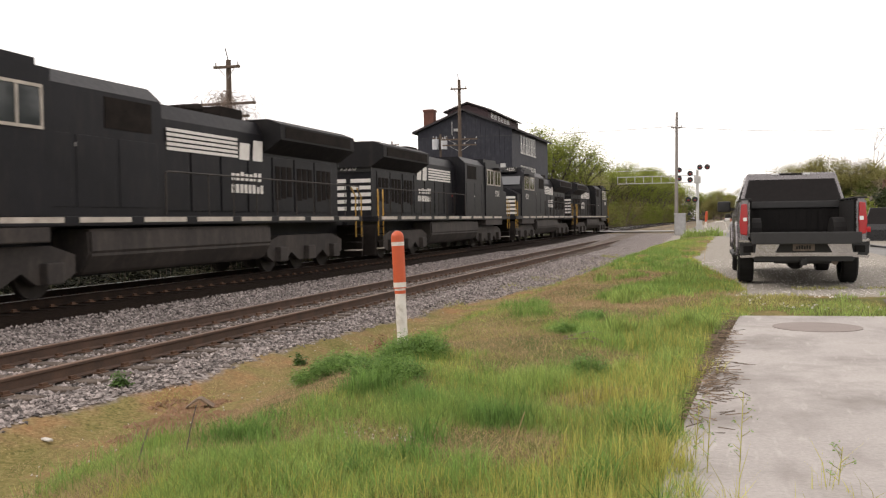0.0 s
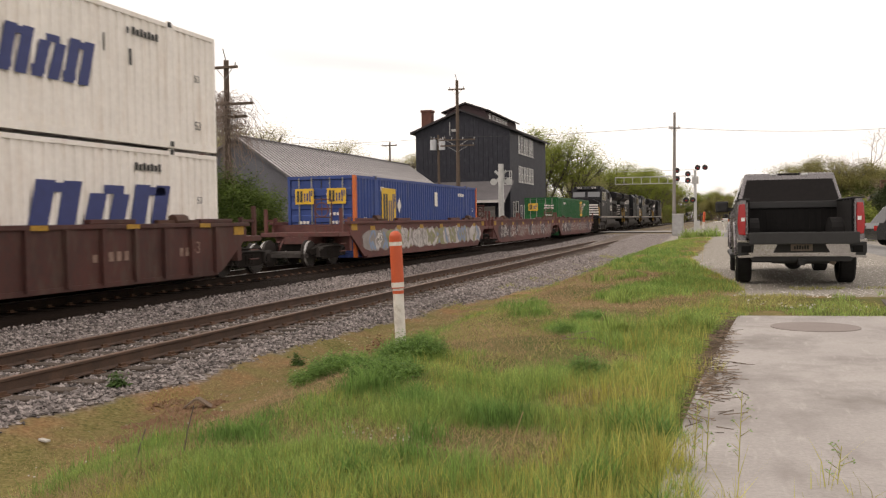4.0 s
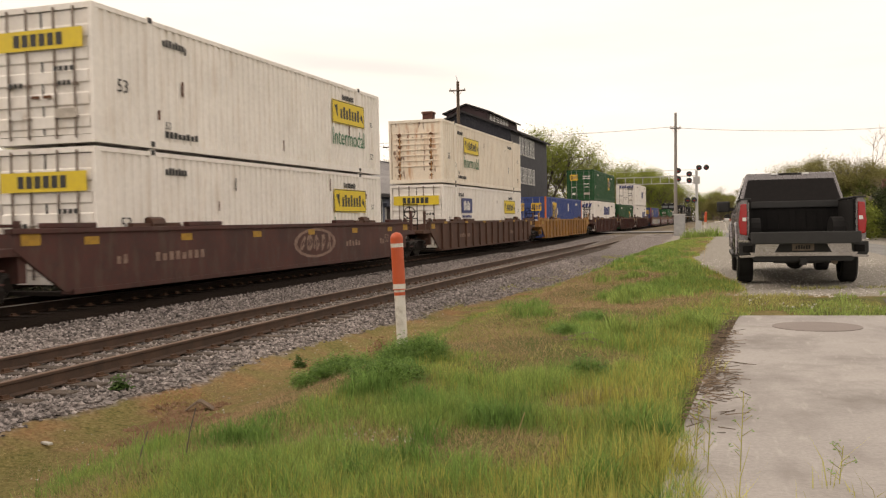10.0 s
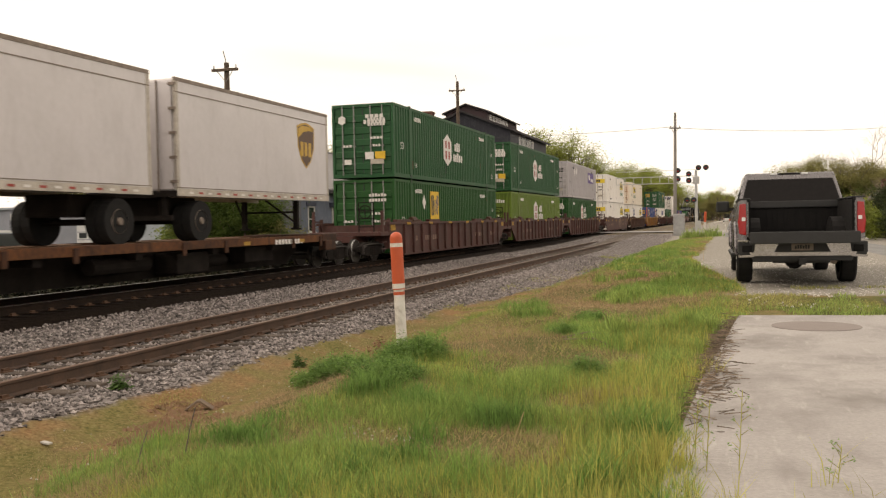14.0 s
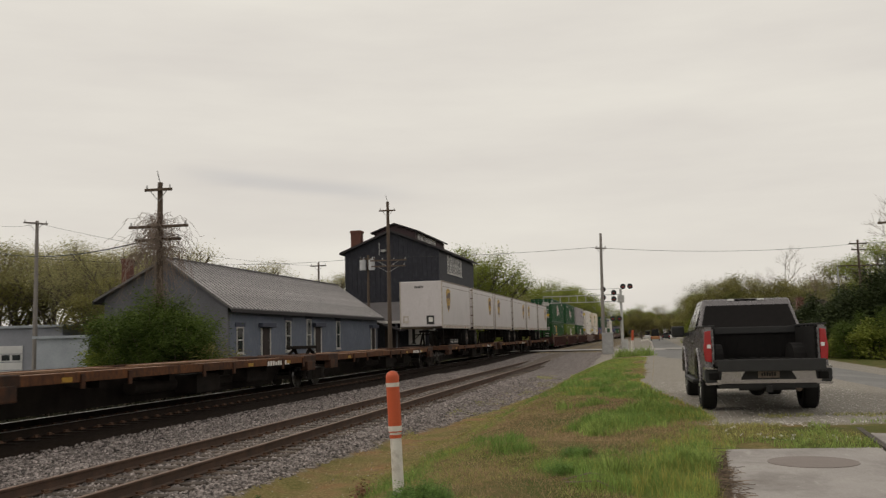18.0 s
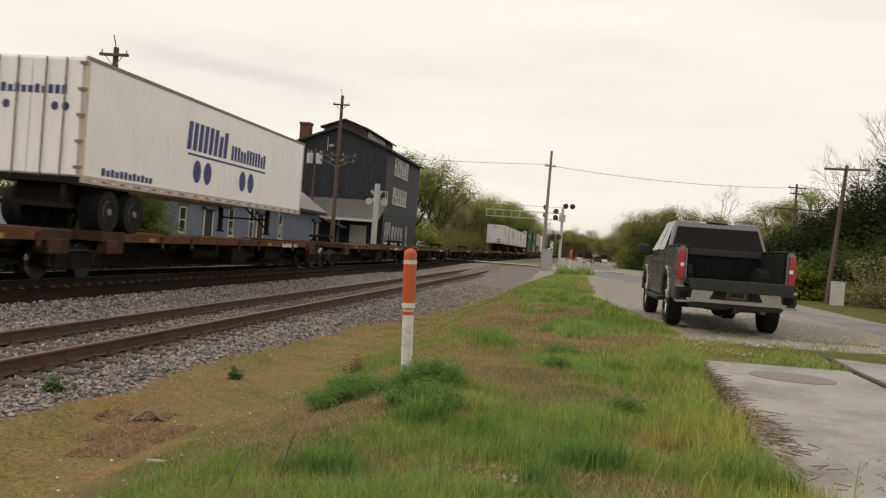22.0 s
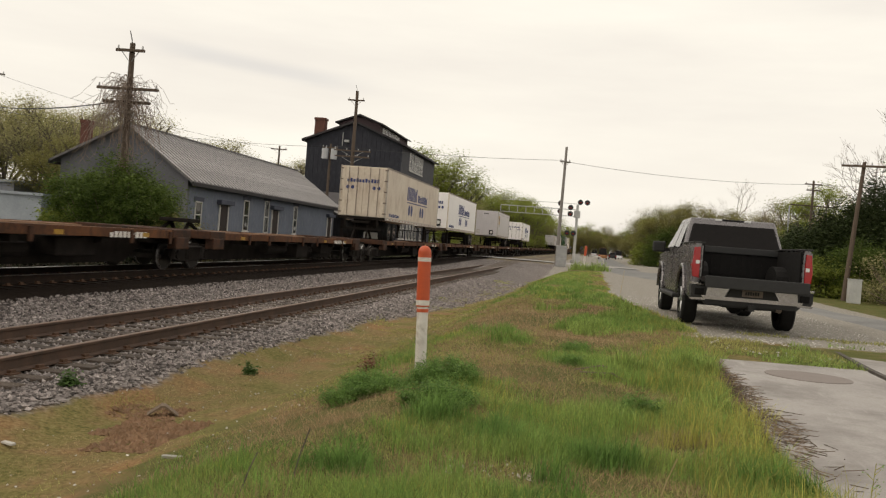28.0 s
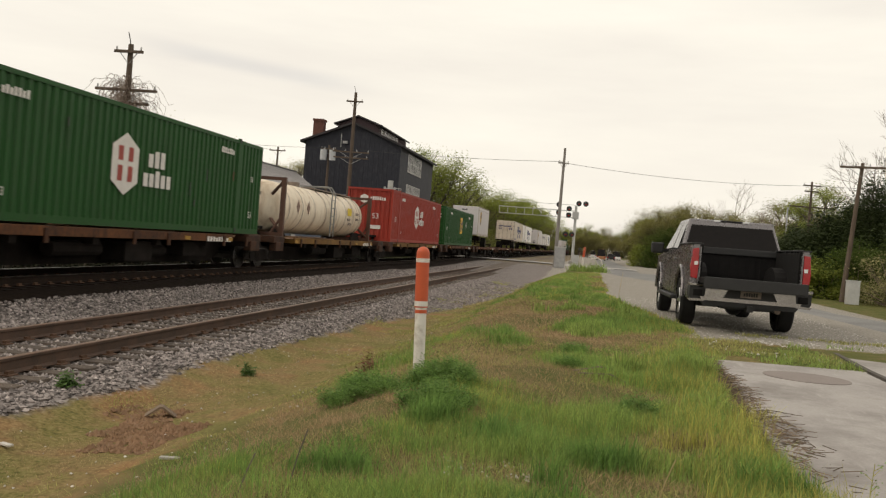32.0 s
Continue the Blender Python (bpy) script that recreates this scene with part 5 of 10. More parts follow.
    for end in (-1, 1):
        bm = nb()
        prism(bm, [(-1.48, 1.30), (1.48, 1.30), (1.42, 0.18), (-1.42, 0.18)], "y", end * 10.5 - 0.06, end * 10.5 + 0.06)
        part("pilot_plate", bm, M_under, c)
        bm = nb()
        box(bm, -0.16, 0.16, min(end * 10.5, end * 11.2), max(end * 10.5, end * 11.2), 0.72, 1.02, 0.03)
        part("coupler", bm, M_under, c)

        def side():
            bm = nb()
            for sx in (-1, 1):
                prism(bm, [(-2.6, 0.48), (-2.2, 0.30), (-1.5, 0.30), (-1.1, 0.55), (-0.6, 0.30), (0.6, 0.30), (1.1, 0.55), (1.5, 0.30), (2.2, 0.30), (2.6, 0.48), (2.6, 0.85), (1.9, 1.05), (-1.9, 1.05), (-2.6, 0.85)], "x", sx * 1.12 - 0.09, sx * 1.12 + 0.09)
                for y in (-1.85, 0, 1.85):
                    box(bm, sx * 1.28 - 0.1, sx * 1.28 + 0.1, y - 0.24, y + 0.24, 0.30, 0.72, 0.03)
            return bm
        tr = shared("locobogie", side, M_tank, c, "bogie", m=pose(0, end * 6.6, 0))

        def wheels():
            bm = nb()
            for sx in (-1, 1):
                rod(bm, (sx * 0.69, 0, 0.52), (sx * 0.83, 0, 0.52), 0.52, seg=22)
            rod(bm, (-0.7, 0, 0.52), (0.7, 0, 0.52), 0.1, seg=8)
            return bm
        for y in (-1.85, 0, 1.85):
            shared("locowheels", wheels, M_wheel, tr, "wheelset", m=pose(0, y, 0))
    return c


# ---- spine cars, trailers, tank containers ----
def spine(u, half, label, hitch=True, rear_truck=True, front_truck=False, rail=None, inset=0.7):
    """One platform of an articulated flat car."""
    c = on_train("flat_car", label, "flat car", u, 0.0, "flat cars of the train")

    def sill():
        bm = nb()
        prism(bm, [(-half, 0.70), (-half + 1.5, 0.70), (-half + 2.4, 0.20), (half - 2.4, 0.20), (half - 1.5, 0.70), (half, 0.70), (half, 0.96), (-half, 0.96)], "x", -0.42, 0.42)
        return bm
    shared(("spinesill", half), sill, M_under, c, "centre_sill")

    def deck():
        bm = nb()
        prism(bm, [(-half + inset, 0.88), (half - inset, 0.88), (half - inset, 1.03), (-half + inset, 1.03)], "x", 0.72, 1.36)
        box(bm, 1.32, 1.40, -half + inset, half - inset, 0.88, 1.09, 0.01)
        return bm
    for sx in (1, -1):
        shared(("spinedeck", half, inset), deck, rail or M_flat, c, "side_deck", m=Matrix.Diagonal((sx, 1, 1, 1)) if sx < 0 else None)

    def boards(a, b):
        bm = nb()
        box(bm, 0.70, 1.30, a, b, 1.03, 1.075)
        return bm
    for sx in (1, -1):
        shared(("deckboard", half, 0), lambda: boards(-half + 2.2, -1.0), M_deck, c, "deck_board", m=Matrix.Diagonal((sx, 1, 1, 1)))
        shared(("deckboard", half, 1), lambda: boards(0.6, half - 2.6), M_deck, c, "deck_board", m=Matrix.Diagonal((sx, 1, 1, 1)))

    def pocket():
        bm = nb()
        box(bm, 1.40, 1.445, -0.07, 0.07, 0.74, 1.05, 0.008)
        return bm
    for k in range(9):
        shared("stakepocket", pocket, M_flat if k % 3 else M_under, c, "stake_pocket", m=pose(0, -half + 1.9 + k * (2 * half - 3.8) / 8, 0)) if k % 3 else None

    def box_under():
        bm = nb()
        box(bm, 0.5, 1.15, -0.7, 0.7, 0.30, 0.80, 0.03)
        rod(bm, (0.8, 1.0, 0.55), (0.8, 1.9, 0.55), 0.16, seg=10)
        rod(bm, (0.9, -3.6, 0.6), (0.9, -1.6, 0.6), 0.18, seg=10)
        box(bm, 0.6, 1.1, 2.6, 4.2, 0.42, 0.84, 0.03)
        return bm
    shared("brakegear", box_under, M_under, c, "brake_gear", m=pose(0, 0.8, 0))

    def cross():
        bm = nb()
        box(bm, -1.3, 1.3, -0.12, 0.12, 0.72, 0.98)
        return bm
    for k in range(6):
        shared("spinecross", cross, M_under, c, "cross_beam", m=pose(0, -half + 1.6 + k * (2 * half - 3.2) / 5, 0))

    def end_plate():
        bm = nb()
        box(bm, -1.42, 1.42, -0.55, 0.55, 0.88, 1.12, 0.03)
        box(bm, 1.2, 1.46, -0.4, 0.4, 0.60, 0.92, 0.03)
        box(bm, -1.46, -1.2, -0.4, 0.4, 0.60, 0.92, 0.03)
        return bm
    for y in (-half + 1.2, half - 1.2):
        shared("spineend", end_plate, M_flat, c, "bolster_deck", m=pose(0, y, 0))
    for y in (-half + 3.2, 3.0, half - 3.2):
        plate("reflector", c, side_at(y, 0.95, 1.402), 0.34, 0.10, M_reflect)
    bars(c, side_at(half - 4.0, 0.94, 1.402), 1.8, 0.14, 9, M_lwhite, seed=int(abs(u)))
    if hitch:
        def stand(up):
            bm = nb()
            z = 1.95 if up else 1.32
            for sx in (-1, 1):
                rod(bm, (sx * 0.4, -0.5, 1.0), (sx * 0.3, 0.1, z), 0.06, seg=6)
                rod(bm, (sx * 0.4, 0.7, 1.0), (sx * 0.3, 0.1, z), 0.06, seg=6)
            box(bm, -0.48, 0.48, -0.3, 0.5, z, z + 0.12, 0.03)
            return bm
        shared(("stand", hitch), lambda: stand(hitch == "up"), M_under, c, "trailer_hitch", m=pose(0, -half + 1.5, 0))
    if rear_truck:
        bogie(c, -half)
    if front_truck:
        bogie(c, half)
    return c


def trailer(u, L, skin, nose_back, decal, label, tandem=True, H=2.82):
    """A road trailer riding on a flat car; its nose points to the rear of the train when nose_back is set."""
    c = on_train("semi_trailer", label, "trailer", u, 1.075, "trailers on the train")
    W, z0 = 2.59, 1.10
    z1 = z0 + H
    rearend = L / 2 if nose_back else -L / 2
    s = 1 if nose_back else -1

    def shell():
        bm = nb()
        box(bm, -W / 2, W / 2, -L / 2 + 0.02, L / 2 - 0.02, z0 + 0.1, z1 - 0.02, 0.05)
        return bm
    shared(("shell", L, H), shell, skin, c, "body")

    def rail(zz, h):
        bm = nb()
        box(bm, W / 2 - 0.02, W / 2 + 0.012, -L / 2, L / 2, zz, zz + h)
        return bm
    for sx in (1, -1):
        mm = Matrix.Diagonal((sx, 1, 1, 1))
        shared(("trlbot", L, H), lambda: rail(z0, 0.17), M_lcream, c, "bottom_rail", m=mm)
        shared(("trltop", L, H), lambda: rail(z1 - 0.09, 0.09), M_hub, c, "top_rail", m=mm)
    for sx in (1, -1) if skin is M_trl else ():
        shared(("trlseam", L, H), lambda: rail(z1 - 0.36, 0.025), M_hub, c, "panel_seam", m=Matrix.Diagonal((sx, 1, 1, 1)))
        shared(("trlskirt", L, H), lambda: rail(z0 + 0.19, 0.02), M_hub, c, "panel_seam", m=Matrix.Diagonal((sx, 1, 1, 1)))
    n = int(L / 0.45)
    for k in range(n):
        plate("reflector_tape", c, side_at(-L / 2 + 0.6 + k * (L - 1.2) / (n - 1), z0 + 0.08, W / 2 + 0.012), 0.18, 0.05, M_mred if k % 2 else M_lwhite)

    def corner():
        bm = nb()
        box(bm, W / 2 - 0.06, W / 2 + 0.008, -0.06, 0.06, z0 + 0.1, z1)
        return bm
    for sx in (1, -1):
        for y in (-L / 2 + 0.06, L / 2 - 0.06):
            shared(("trlcorner", H), corner, M_lcream if skin is not M_trlw else M_trld, c, "corner_post", m=pose(0, y, 0) @ Matrix.Diagonal((sx, 1, 1, 1)))
    if nose_back:
        for x, zz, w, h, mt in ((-0.95, z0 + 0.55, 0.34, 0.42, M_lcream), (0.55, z0 + 0.5, 0.46, 0.52, M_mblack)):
            p = plate("service_box", c, rear_at(x, zz, -L / 2 + 0.018), w, h, mt, t=0.03)
            plate("cover", p, pose(0.03, 0.02, 0.03), w * 0.55, h * 0.5, M_lwhite if mt is M_mblack else M_trl, t=0.01)
        bars(c, rear_at(-0.1, z1 - 0.35, -L / 2 + 0.018), 0.55, 0.14, 6, M_mblack, seed=int(abs(u)))
    else:
        for sx in (1, -1):
            def leaf():
                bm = nb()
                box(bm, 0.01, W / 2 - 0.09, -0.04, 0.0, z0 + 0.16, z1 - 0.1, 0.008)
                return bm
            d = shared(("leaf", H), leaf, skin, c, "door", m=pose(0, -L / 2 + 0.01, 0) @ Matrix.Diagonal((sx, 1, 1, 1)))
            for x in (0.34, 0.82):
                def lockrod():
                    bm = nb()
                    rod(bm, (0, -0.06, z0 + 0.1), (0, -0.06, z1 - 0.06), 0.018, seg=6)
                    return bm
                shared(("trllock", H), lockrod, M_hub, d, "lock_rod", m=pose(x, 0, 0))
            for k in range(5):
                def hinge():
                    bm = nb()
                    box(bm, W / 2 - 0.16, W / 2 + 0.02, -0.06, 0.0, 0, 0.07)
                    return bm
                shared("trlhinge", hinge, M_hub, d, "hinge", m=pose(0, 0, z0 + 0.3 + k * 0.58))
        bm = nb()
        box(bm, -W / 2, W / 2, -L / 2 - 0.03, -L / 2 + 0.08, z0 - 0.02, z0 + 0.13)
        box(bm, -1.1, 1.1, -L / 2 + 0.02, -L / 2 + 0.12, 0.52, 0.64)
        for x in (-0.9, 0.9):
            box(bm, x - 0.05, x + 0.05, -L / 2 + 0.02, -L / 2 + 0.12, 0.6, z0)
        part("rear_bumper", bm, M_under, c)
    # running gear
    bm = nb()
    ya = rearend - s * (2.1 if tandem else 1.1)
    box(bm, -0.55, 0.55, ya - (1.6 if tandem else 0.8), ya + (1.6 if tandem else 0.8), 0.62, z0)
    part("axle_frame", bm, M_under, c)
    for dy in ((-0.62, 0.62) if tandem else (0.0,)):
        bm = nb()
        rod(bm, (-1.0, ya + dy, 0.50), (1.0, ya + dy, 0.50), 0.07, seg=8)
        ax = part("axle", bm, M_under, c)

        def tyre():
            bm = nb()
            for x0, x1 in ((0.72, 0.96), (0.99, 1.23)):
                rod(bm, (x0, 0, 0.5), (x1, 0, 0.5), 0.50, seg=22)
            return bm

        def hub():
            bm = nb()
            rod(bm, (1.2, 0, 0.5), (1.245, 0, 0.5), 0.285, 0.265, 18, False)
            rod(bm, (1.2, 0, 0.5), (1.27, 0, 0.5), 0.10, 0.08, 12)
            return bm
        for sx in (1, -1):
            w = shared("trltyre", tyre, M_tyre, ax, "tyre", m=pose(0, ya + dy, 0) @ Matrix.Diagonal((sx, 1, 1, 1)))
            shared("trlhub", hub, M_hub, w, "hub")
    yl = -rearend + s * (2.6 if tandem else 1.6)
    for sx in (1, -1):
        bm = nb()
        box(bm, sx * 0.9 - 0.07, sx * 0.9 + 0.07, yl - 0.07, yl + 0.07, 0.25, z0)
        box(bm, sx * 0.9 - 0.12, sx * 0.9 + 0.12, yl - 0.12, yl + 0.12, 0.2, 0.26)
        part("landing_leg", bm, M_under, c)
    bm = nb()
    path(bm, [(-0.9, yl, 0.75), (0.9, yl, 0.75)], 0.03, 6)
    path(bm, [(0.9, yl, 0.4), (0.5, yl + s * 1.2, z0)], 0.03, 6)
    path(bm, [(-0.9, yl, 0.4), (-0.5, yl + s * 1.2, z0)], 0.03, 6)
    part("leg_brace", bm, M_under, c)
    decal(c, L, H, z0)
    return c


def shield_mark(y):
    def draw(c, L, H, z0):
        p = plate("mark", c, side_at(y, z0 + H * 0.60, 1.297), 1.2, 1.42, M_gold, "brown and gold shield-shaped company mark", shape=SHIELD)
        bm = nb()
        prism(bm, [(px * 1.08, py * 1.30) for px, py in SHIELD], "z", 0.006, 0.009)
        part("field", bm, M_brownm, p)
        bm = nb()
        prism(bm, [(-0.52, 0.50), (-0.5, 0.22), (-0.2, 0.40), (0.2, 0.47), (0.52, 0.47), (0.25, 0.60), (-0.25, 0.60)], "z", 0.009, 0.012)
        for k in range(3):
            prism(bm, [(-0.38 + k * 0.27, -0.34), (-0.20 + k * 0.27, -0.34 + 0.04 * (k == 1)), (-0.20 + k * 0.27, 0.10), (-0.38 + k * 0.27, 0.10)], "z", 0.009, 0.012)
        part("strokes", bm, M_gold, p)
    return draw


def dot_mark(c, L, H, z0):
    """Dark blue bars over a rule, with two pairs of dots."""
    bars(c, side_at(-1.2, z0 + 1.78, 1.297), 3.0, 0.80, 8, M_navy, "dark blue company lettering", 0.1, seed=5)
    bars(c, side_at(2.2, z0 + 1.62, 1.297), 3.2, 0.46, 12, M_navy, seed=6)
    plate("rule", c, side_at(0.6, z0 + 1.26, 1.297), 6.4, 0.06, M_navy)
    for y in (-1.9, -1.15, 1.7, 2.45):
        plate("dot", c, side_at(y, z0 + 0.80, 1.297), 0.56, 0.66, M_navy, shape=DISC)
    bars(c, side_at(-5.9, z0 + 0.32, 1.297), 2.6, 0.18, 12, M_navy, seed=7)
    bars(c, rear_at(0.0, z0 + H - 0.78, -L / 2 - 0.032), 1.8, 0.2, 11, M_navy, seed=8)
    for x in (-0.72, 0.72):
        for dx in (-0.13, 0.13):
            plate("dot", c, rear_at(x + dx, z0 + H - 1.15, -L / 2 - 0.032), 0.18, 0.2, M_navy, shape=DISC)


def tank(u, label):
    c = on_train("tank_container", label, "tank container", u, 1.10, "containers on the train")
    L, R, zc, top = 13.0, 0.98, 1.10, 2.16
    bm = nb()
    e = L / 2
    prof = [(-e + 0.20, 0.05), (-e + 0.25, 0.50), (-e + 0.45, 0.84), (-e + 0.75, R), (e - 0.75, R), (e - 0.45, 0.84), (e - 0.25, 0.50), (e - 0.20, 0.05)]
    n = 32
    rings = [[bm.verts.new((r * math.cos(2 * math.pi * k / n), y, zc + r * math.sin(2 * math.pi * k / n))) for k in range(n)] for y, r in prof]
    for a, b in zip(rings, rings[1:]):
        for k in range(n):
            bm.faces.new((a[k], a[(k + 1) % n], b[(k + 1) % n], b[k]))
    bm.faces.new(rings[0])
    bm.faces.new(list(reversed(rings[-1])))
    bmesh.ops.recalc_face_normals(bm, faces=bm.faces[:])
    b = part("barrel", bm, M_tan, c, smooth=True)
    for y, mt in ((-5.2, M_lcream), (-3.6, M_hub), (-2.0, M_lcream), (-0.4, M_hub), (1.2, M_lcream), (2.8, M_hub), (4.2, M_lcream), (5.3, M_hub)):
        bm = nb()
        bmesh.ops.create_cone(bm, cap_ends=False, segments=32, radius1=R + 0.012, radius2=R + 0.012, depth=0.07, matrix=Matrix.Translation((0, y, zc)) @ pose(0, 0, 0, 90, 0, 0))
        part("band", bm, mt, b)
    bm = nb()
    for y in (-0.05, 0.45):
        path(bm, [(-0.4, y, top + 0.05), (0.9, y, top + 0.08), (1.10, y, top - 0.2), (1.10, y, 0.1)], 0.03, 6)
    for zz in (0.3, 0.65, 1.0, 1.35, 1.7):
        path(bm, [(1.10, -0.05, zz), (1.10, 0.45, zz)], 0.022, 6)
    part("ladder", bm, M_lockrod, c)
    bm = nb()
    box(bm, -0.3, 0.35, -0.6, e - 0.9, top - 0.06, top - 0.02)
    for y in (-0.5, 1.0, 2.5, 4.0, 5.4):
        path(bm, [(0.33, y, top - 0.04), (0.75, y, zc + 0.62)], 0.02, 5)
    part("walkway", bm, M_hub, c)
    bm = nb()
    rod(bm, (0, -2.2, zc + R - 0.05), (0, -2.2, zc + R + 0.16), 0.28, 0.28, 14)
    part("manlid", bm, M_hub, c)
    for y in (-e, e):
        bm = nb()
        for sx in (-1, 1):
            box(bm, sx * 1.15 - 0.08, sx * 1.15 + 0.08, y - 0.08, y + 0.08, 0.0, top)
            path(bm, [(sx * 1.12, y, 0.15), (sx * 0.6, y * 0.945, 0.65)], 0.06, 6)
            path(bm, [(sx * 1.12, y, top - 0.15), (sx * 0.6, y * 0.945, 1.55)], 0.06, 6)
            path(bm, [(sx * 1.12, y, 0.7), (sx * 0.75, y, 0.12)], 0.05, 6)
        box(bm, -1.07, 1.07, y - 0.06, y + 0.06, 0.0, 0.15)
        box(bm, -1.07, 1.07, y - 0.05, y + 0.05, top - 0.12, top)
        part("end_frame", bm, M_rib, c, "dark brown end frame with diagonal braces")
    for sx in (-1, 1):
        for y in (-e + 0.9, e - 0.9):
            bm = nb()
            prism(bm, [(y - 0.8, 0.0), (y + 0.8, 0.0), (y + 0.5, 0.35), (y - 0.5, 0.35)], "x", sx * 0.7 - 0.05, sx * 0.7 + 0.05)
            part("saddle", bm, M_under, c)
    for y in (-4.2, -2.9):
        plate("placard", c, side_at(y, zc + 0.1, R + 0.005), 0.42, 0.55, M_faint, "weathered grey diamond placard", shape=DIAMOND)
    plate("placard", c, side_at(3.4, zc + 0.2, R + 0.005), 0.7, 0.35, M_jyel, "faded yellow stencil panel")
    for y, zz in ((3.3, -0.15), (3.5, -0.35), (4.8, 0.15), (4.8, -0.1)):
        bars(c, side_at(y, zc + zz, R + 0.006), 0.6, 0.12, 6, M_hub, seed=int(y * 10))
    bars(c, rear_at(0.0, zc + 0.45, -e + 0.19), 0.5, 0.12, 6, M_hub, seed=4)
    return c


loco(19.4, 0, "black diesel locomotive with white nose stripes, cab trailing", "9334")
loco(41.7, 180, "black diesel locomotive with white end stripes, cab leading", "9328")
loco(64.1, 0, "black diesel locomotive with a pale cab front", "4320", M_loco)
loco(86.4, 180, "sooty black diesel locomotive at the head of the train", "9870", M_loco2)


# ---- make-up of the train ----
BOT, TOP, LOW = 0.26, 3.24, 0.18
DK = "dark green corrugated steel shipping container with yellow square mark"
well_unit(-4.35, 10.0, M_rustcar, False, "faded red well car covered in graffiti", True, True, 3)
container(-4.35, LOW, 16.15, M_green, "doors", logo_square(3.1, 2.08, 1.25, True), "green corrugated shipping container with a yellow square mark, riding low")
well_unit(-24.25, 10.0, M_rustcar, False, "empty faded red well car covered in graffiti", False, True, 4)
well_unit(-44.1, 10.0, M_rustcar, False, "faded red well car with pale graffiti lettering", False, True, 5)
container(-44.1, LOW, 16.15, M_blue, "doors", blue_marks, "faded blue shipping container with orange corner posts")
well_unit(-69.3, 10.2, M_maroon, True, "maroon ribbed well car", True, True)
container(-69.3, BOT, 16.15, M_cwhite, "doors", slanted_name(3.6, 1.5), "cream white shipping container with slanted blue lettering")
container(-69.3, TOP, 16.15, M_cwhite, "doors", slanted_name(2.0, 1.5, 2.6, 0.9), "cream white shipping container on top of another")
well_unit(-89.0, 9.6, M_maroon, True, "maroon ribbed well car", False, True)
container(-88.7, LOW, 16.15, M_dkgreen, "doors", logo_square(3.4, 1.5), "dark green shipping container riding low in a well car")
well_unit(-108.75, 10.2, M_maroon, True, "maroon ribbed well car", False, True)
container(-108.75, BOT, 16.15, M_cwhite, "doors", slanted_name(1.0, 2.0, 4.6, 0.85), "cream white shipping container with slanted blue lettering")
container(-108.75, TOP, 16.15, M_dkgreen, "doors", logo_square(2.8, 1.85, 1.25, True), "dark green shipping container stacked on a white one")
well_unit(-132.7, 11.6, M_yellowcar, True, "ochre yellow ribbed well car")
container(-132.7, LOW, 16.15, M_blue, "doors", blue_marks, "faded blue shipping container with orange corner posts")
well_unit(-156.9, 11.6, M_rib, True, "rusty brown ribbed well car")
container(-156.9, BOT, 16.15, M_cwhite, "doors", yellow_board(5.0, None, True, True, True), "white shipping container with yellow and blue boards")
container(-156.9, TOP, 16.15, M_dirty, "panel", yellow_board(-3.2, None, True, False), "rust-stained white shipping container stacked on top")
well_unit(-180.9, 11.6, M_maroon, False, "smooth-sided maroon well car with a faint painted figure")
container(-180.9, BOT, 16.15, M_cwhite, "doors", yellow_board(5.2, None), "clean white shipping container with a yellow board")
container(-180.9, TOP, 16.15, M_cwhite, "doors", yellow_board(5.2, None), "clean white shipping container with a yellow board, on top")
well_unit(-205.2, 10.2, M_maroon, True, "maroon ribbed well car")
container(-205.2, BOT, 16.15, M_bottle, "doors", logo_hex(-0.9, 1.75), "green shipping container with a white hexagon mark")
container(-205.2, TOP, 16.15, M_cgrey, "doors", purple_board, "light grey shipping container with a purple board")
well_unit(-225.2, 10.0, M_maroon, True, "maroon ribbed well car", False, True)
container(-225.2, BOT, 16.15, M_olive, "plain", logo_hex(-1.0, 1.7, 1.0, False), "olive green shipping container with a white hexagon mark")
container(-225.2, TOP, 16.15, M_dkgreen, "doors", logo_hex(-0.95, 1.5), "dark green shipping container with a white hexagon mark, on top")
well_unit(-245.2, 10.2, M_maroon, True, "maroon ribbed well car", False, True)
container(-245.2, BOT, 16.15, M_bottle, "doors", logo_square(-3.05, 1.9, 1.2, False, -1.45), "green shipping container with a yellow square mark")
container(-245.2, TOP, 16.15, M_dkgreen, "doors", logo_hex(-0.95, 1.5), "dark green shipping container with a white hexagon mark, on top")

# platforms of the flat cars, by their ends along the line
ENDS = [-258.5, -277.5, -296.7, -316.0, -318.6, -336.9, -355.2, -373.8, -392.0, -409.6, -413.0, -431.7, -450.4, -468.3, -487.1, -507.0, -527.6, -531.0, -549.5, -569.4, -588.2, -607.8, -626.0, -644.4]
LOADED = {0: "up", 1: "up", 2: "up", 10: "up", 12: "up", 14: "up", 15: "up"}
for k, (a, b) in enumerate(zip(ENDS, ENDS[1:])):
    if a - b < 5:
        continue
    spine((a + b) / 2, (a - b) / 2, "rust-brown articulated flat car with pale deck boards", LOADED.get(k, "down"), True, ENDS[k - 1] - a > 1 and k > 0 or k == 0, *((M_ochre if k in (20, 21) else M_rustrail, 3.0) if k >= 19 else (M_rustrail, 0.7)))
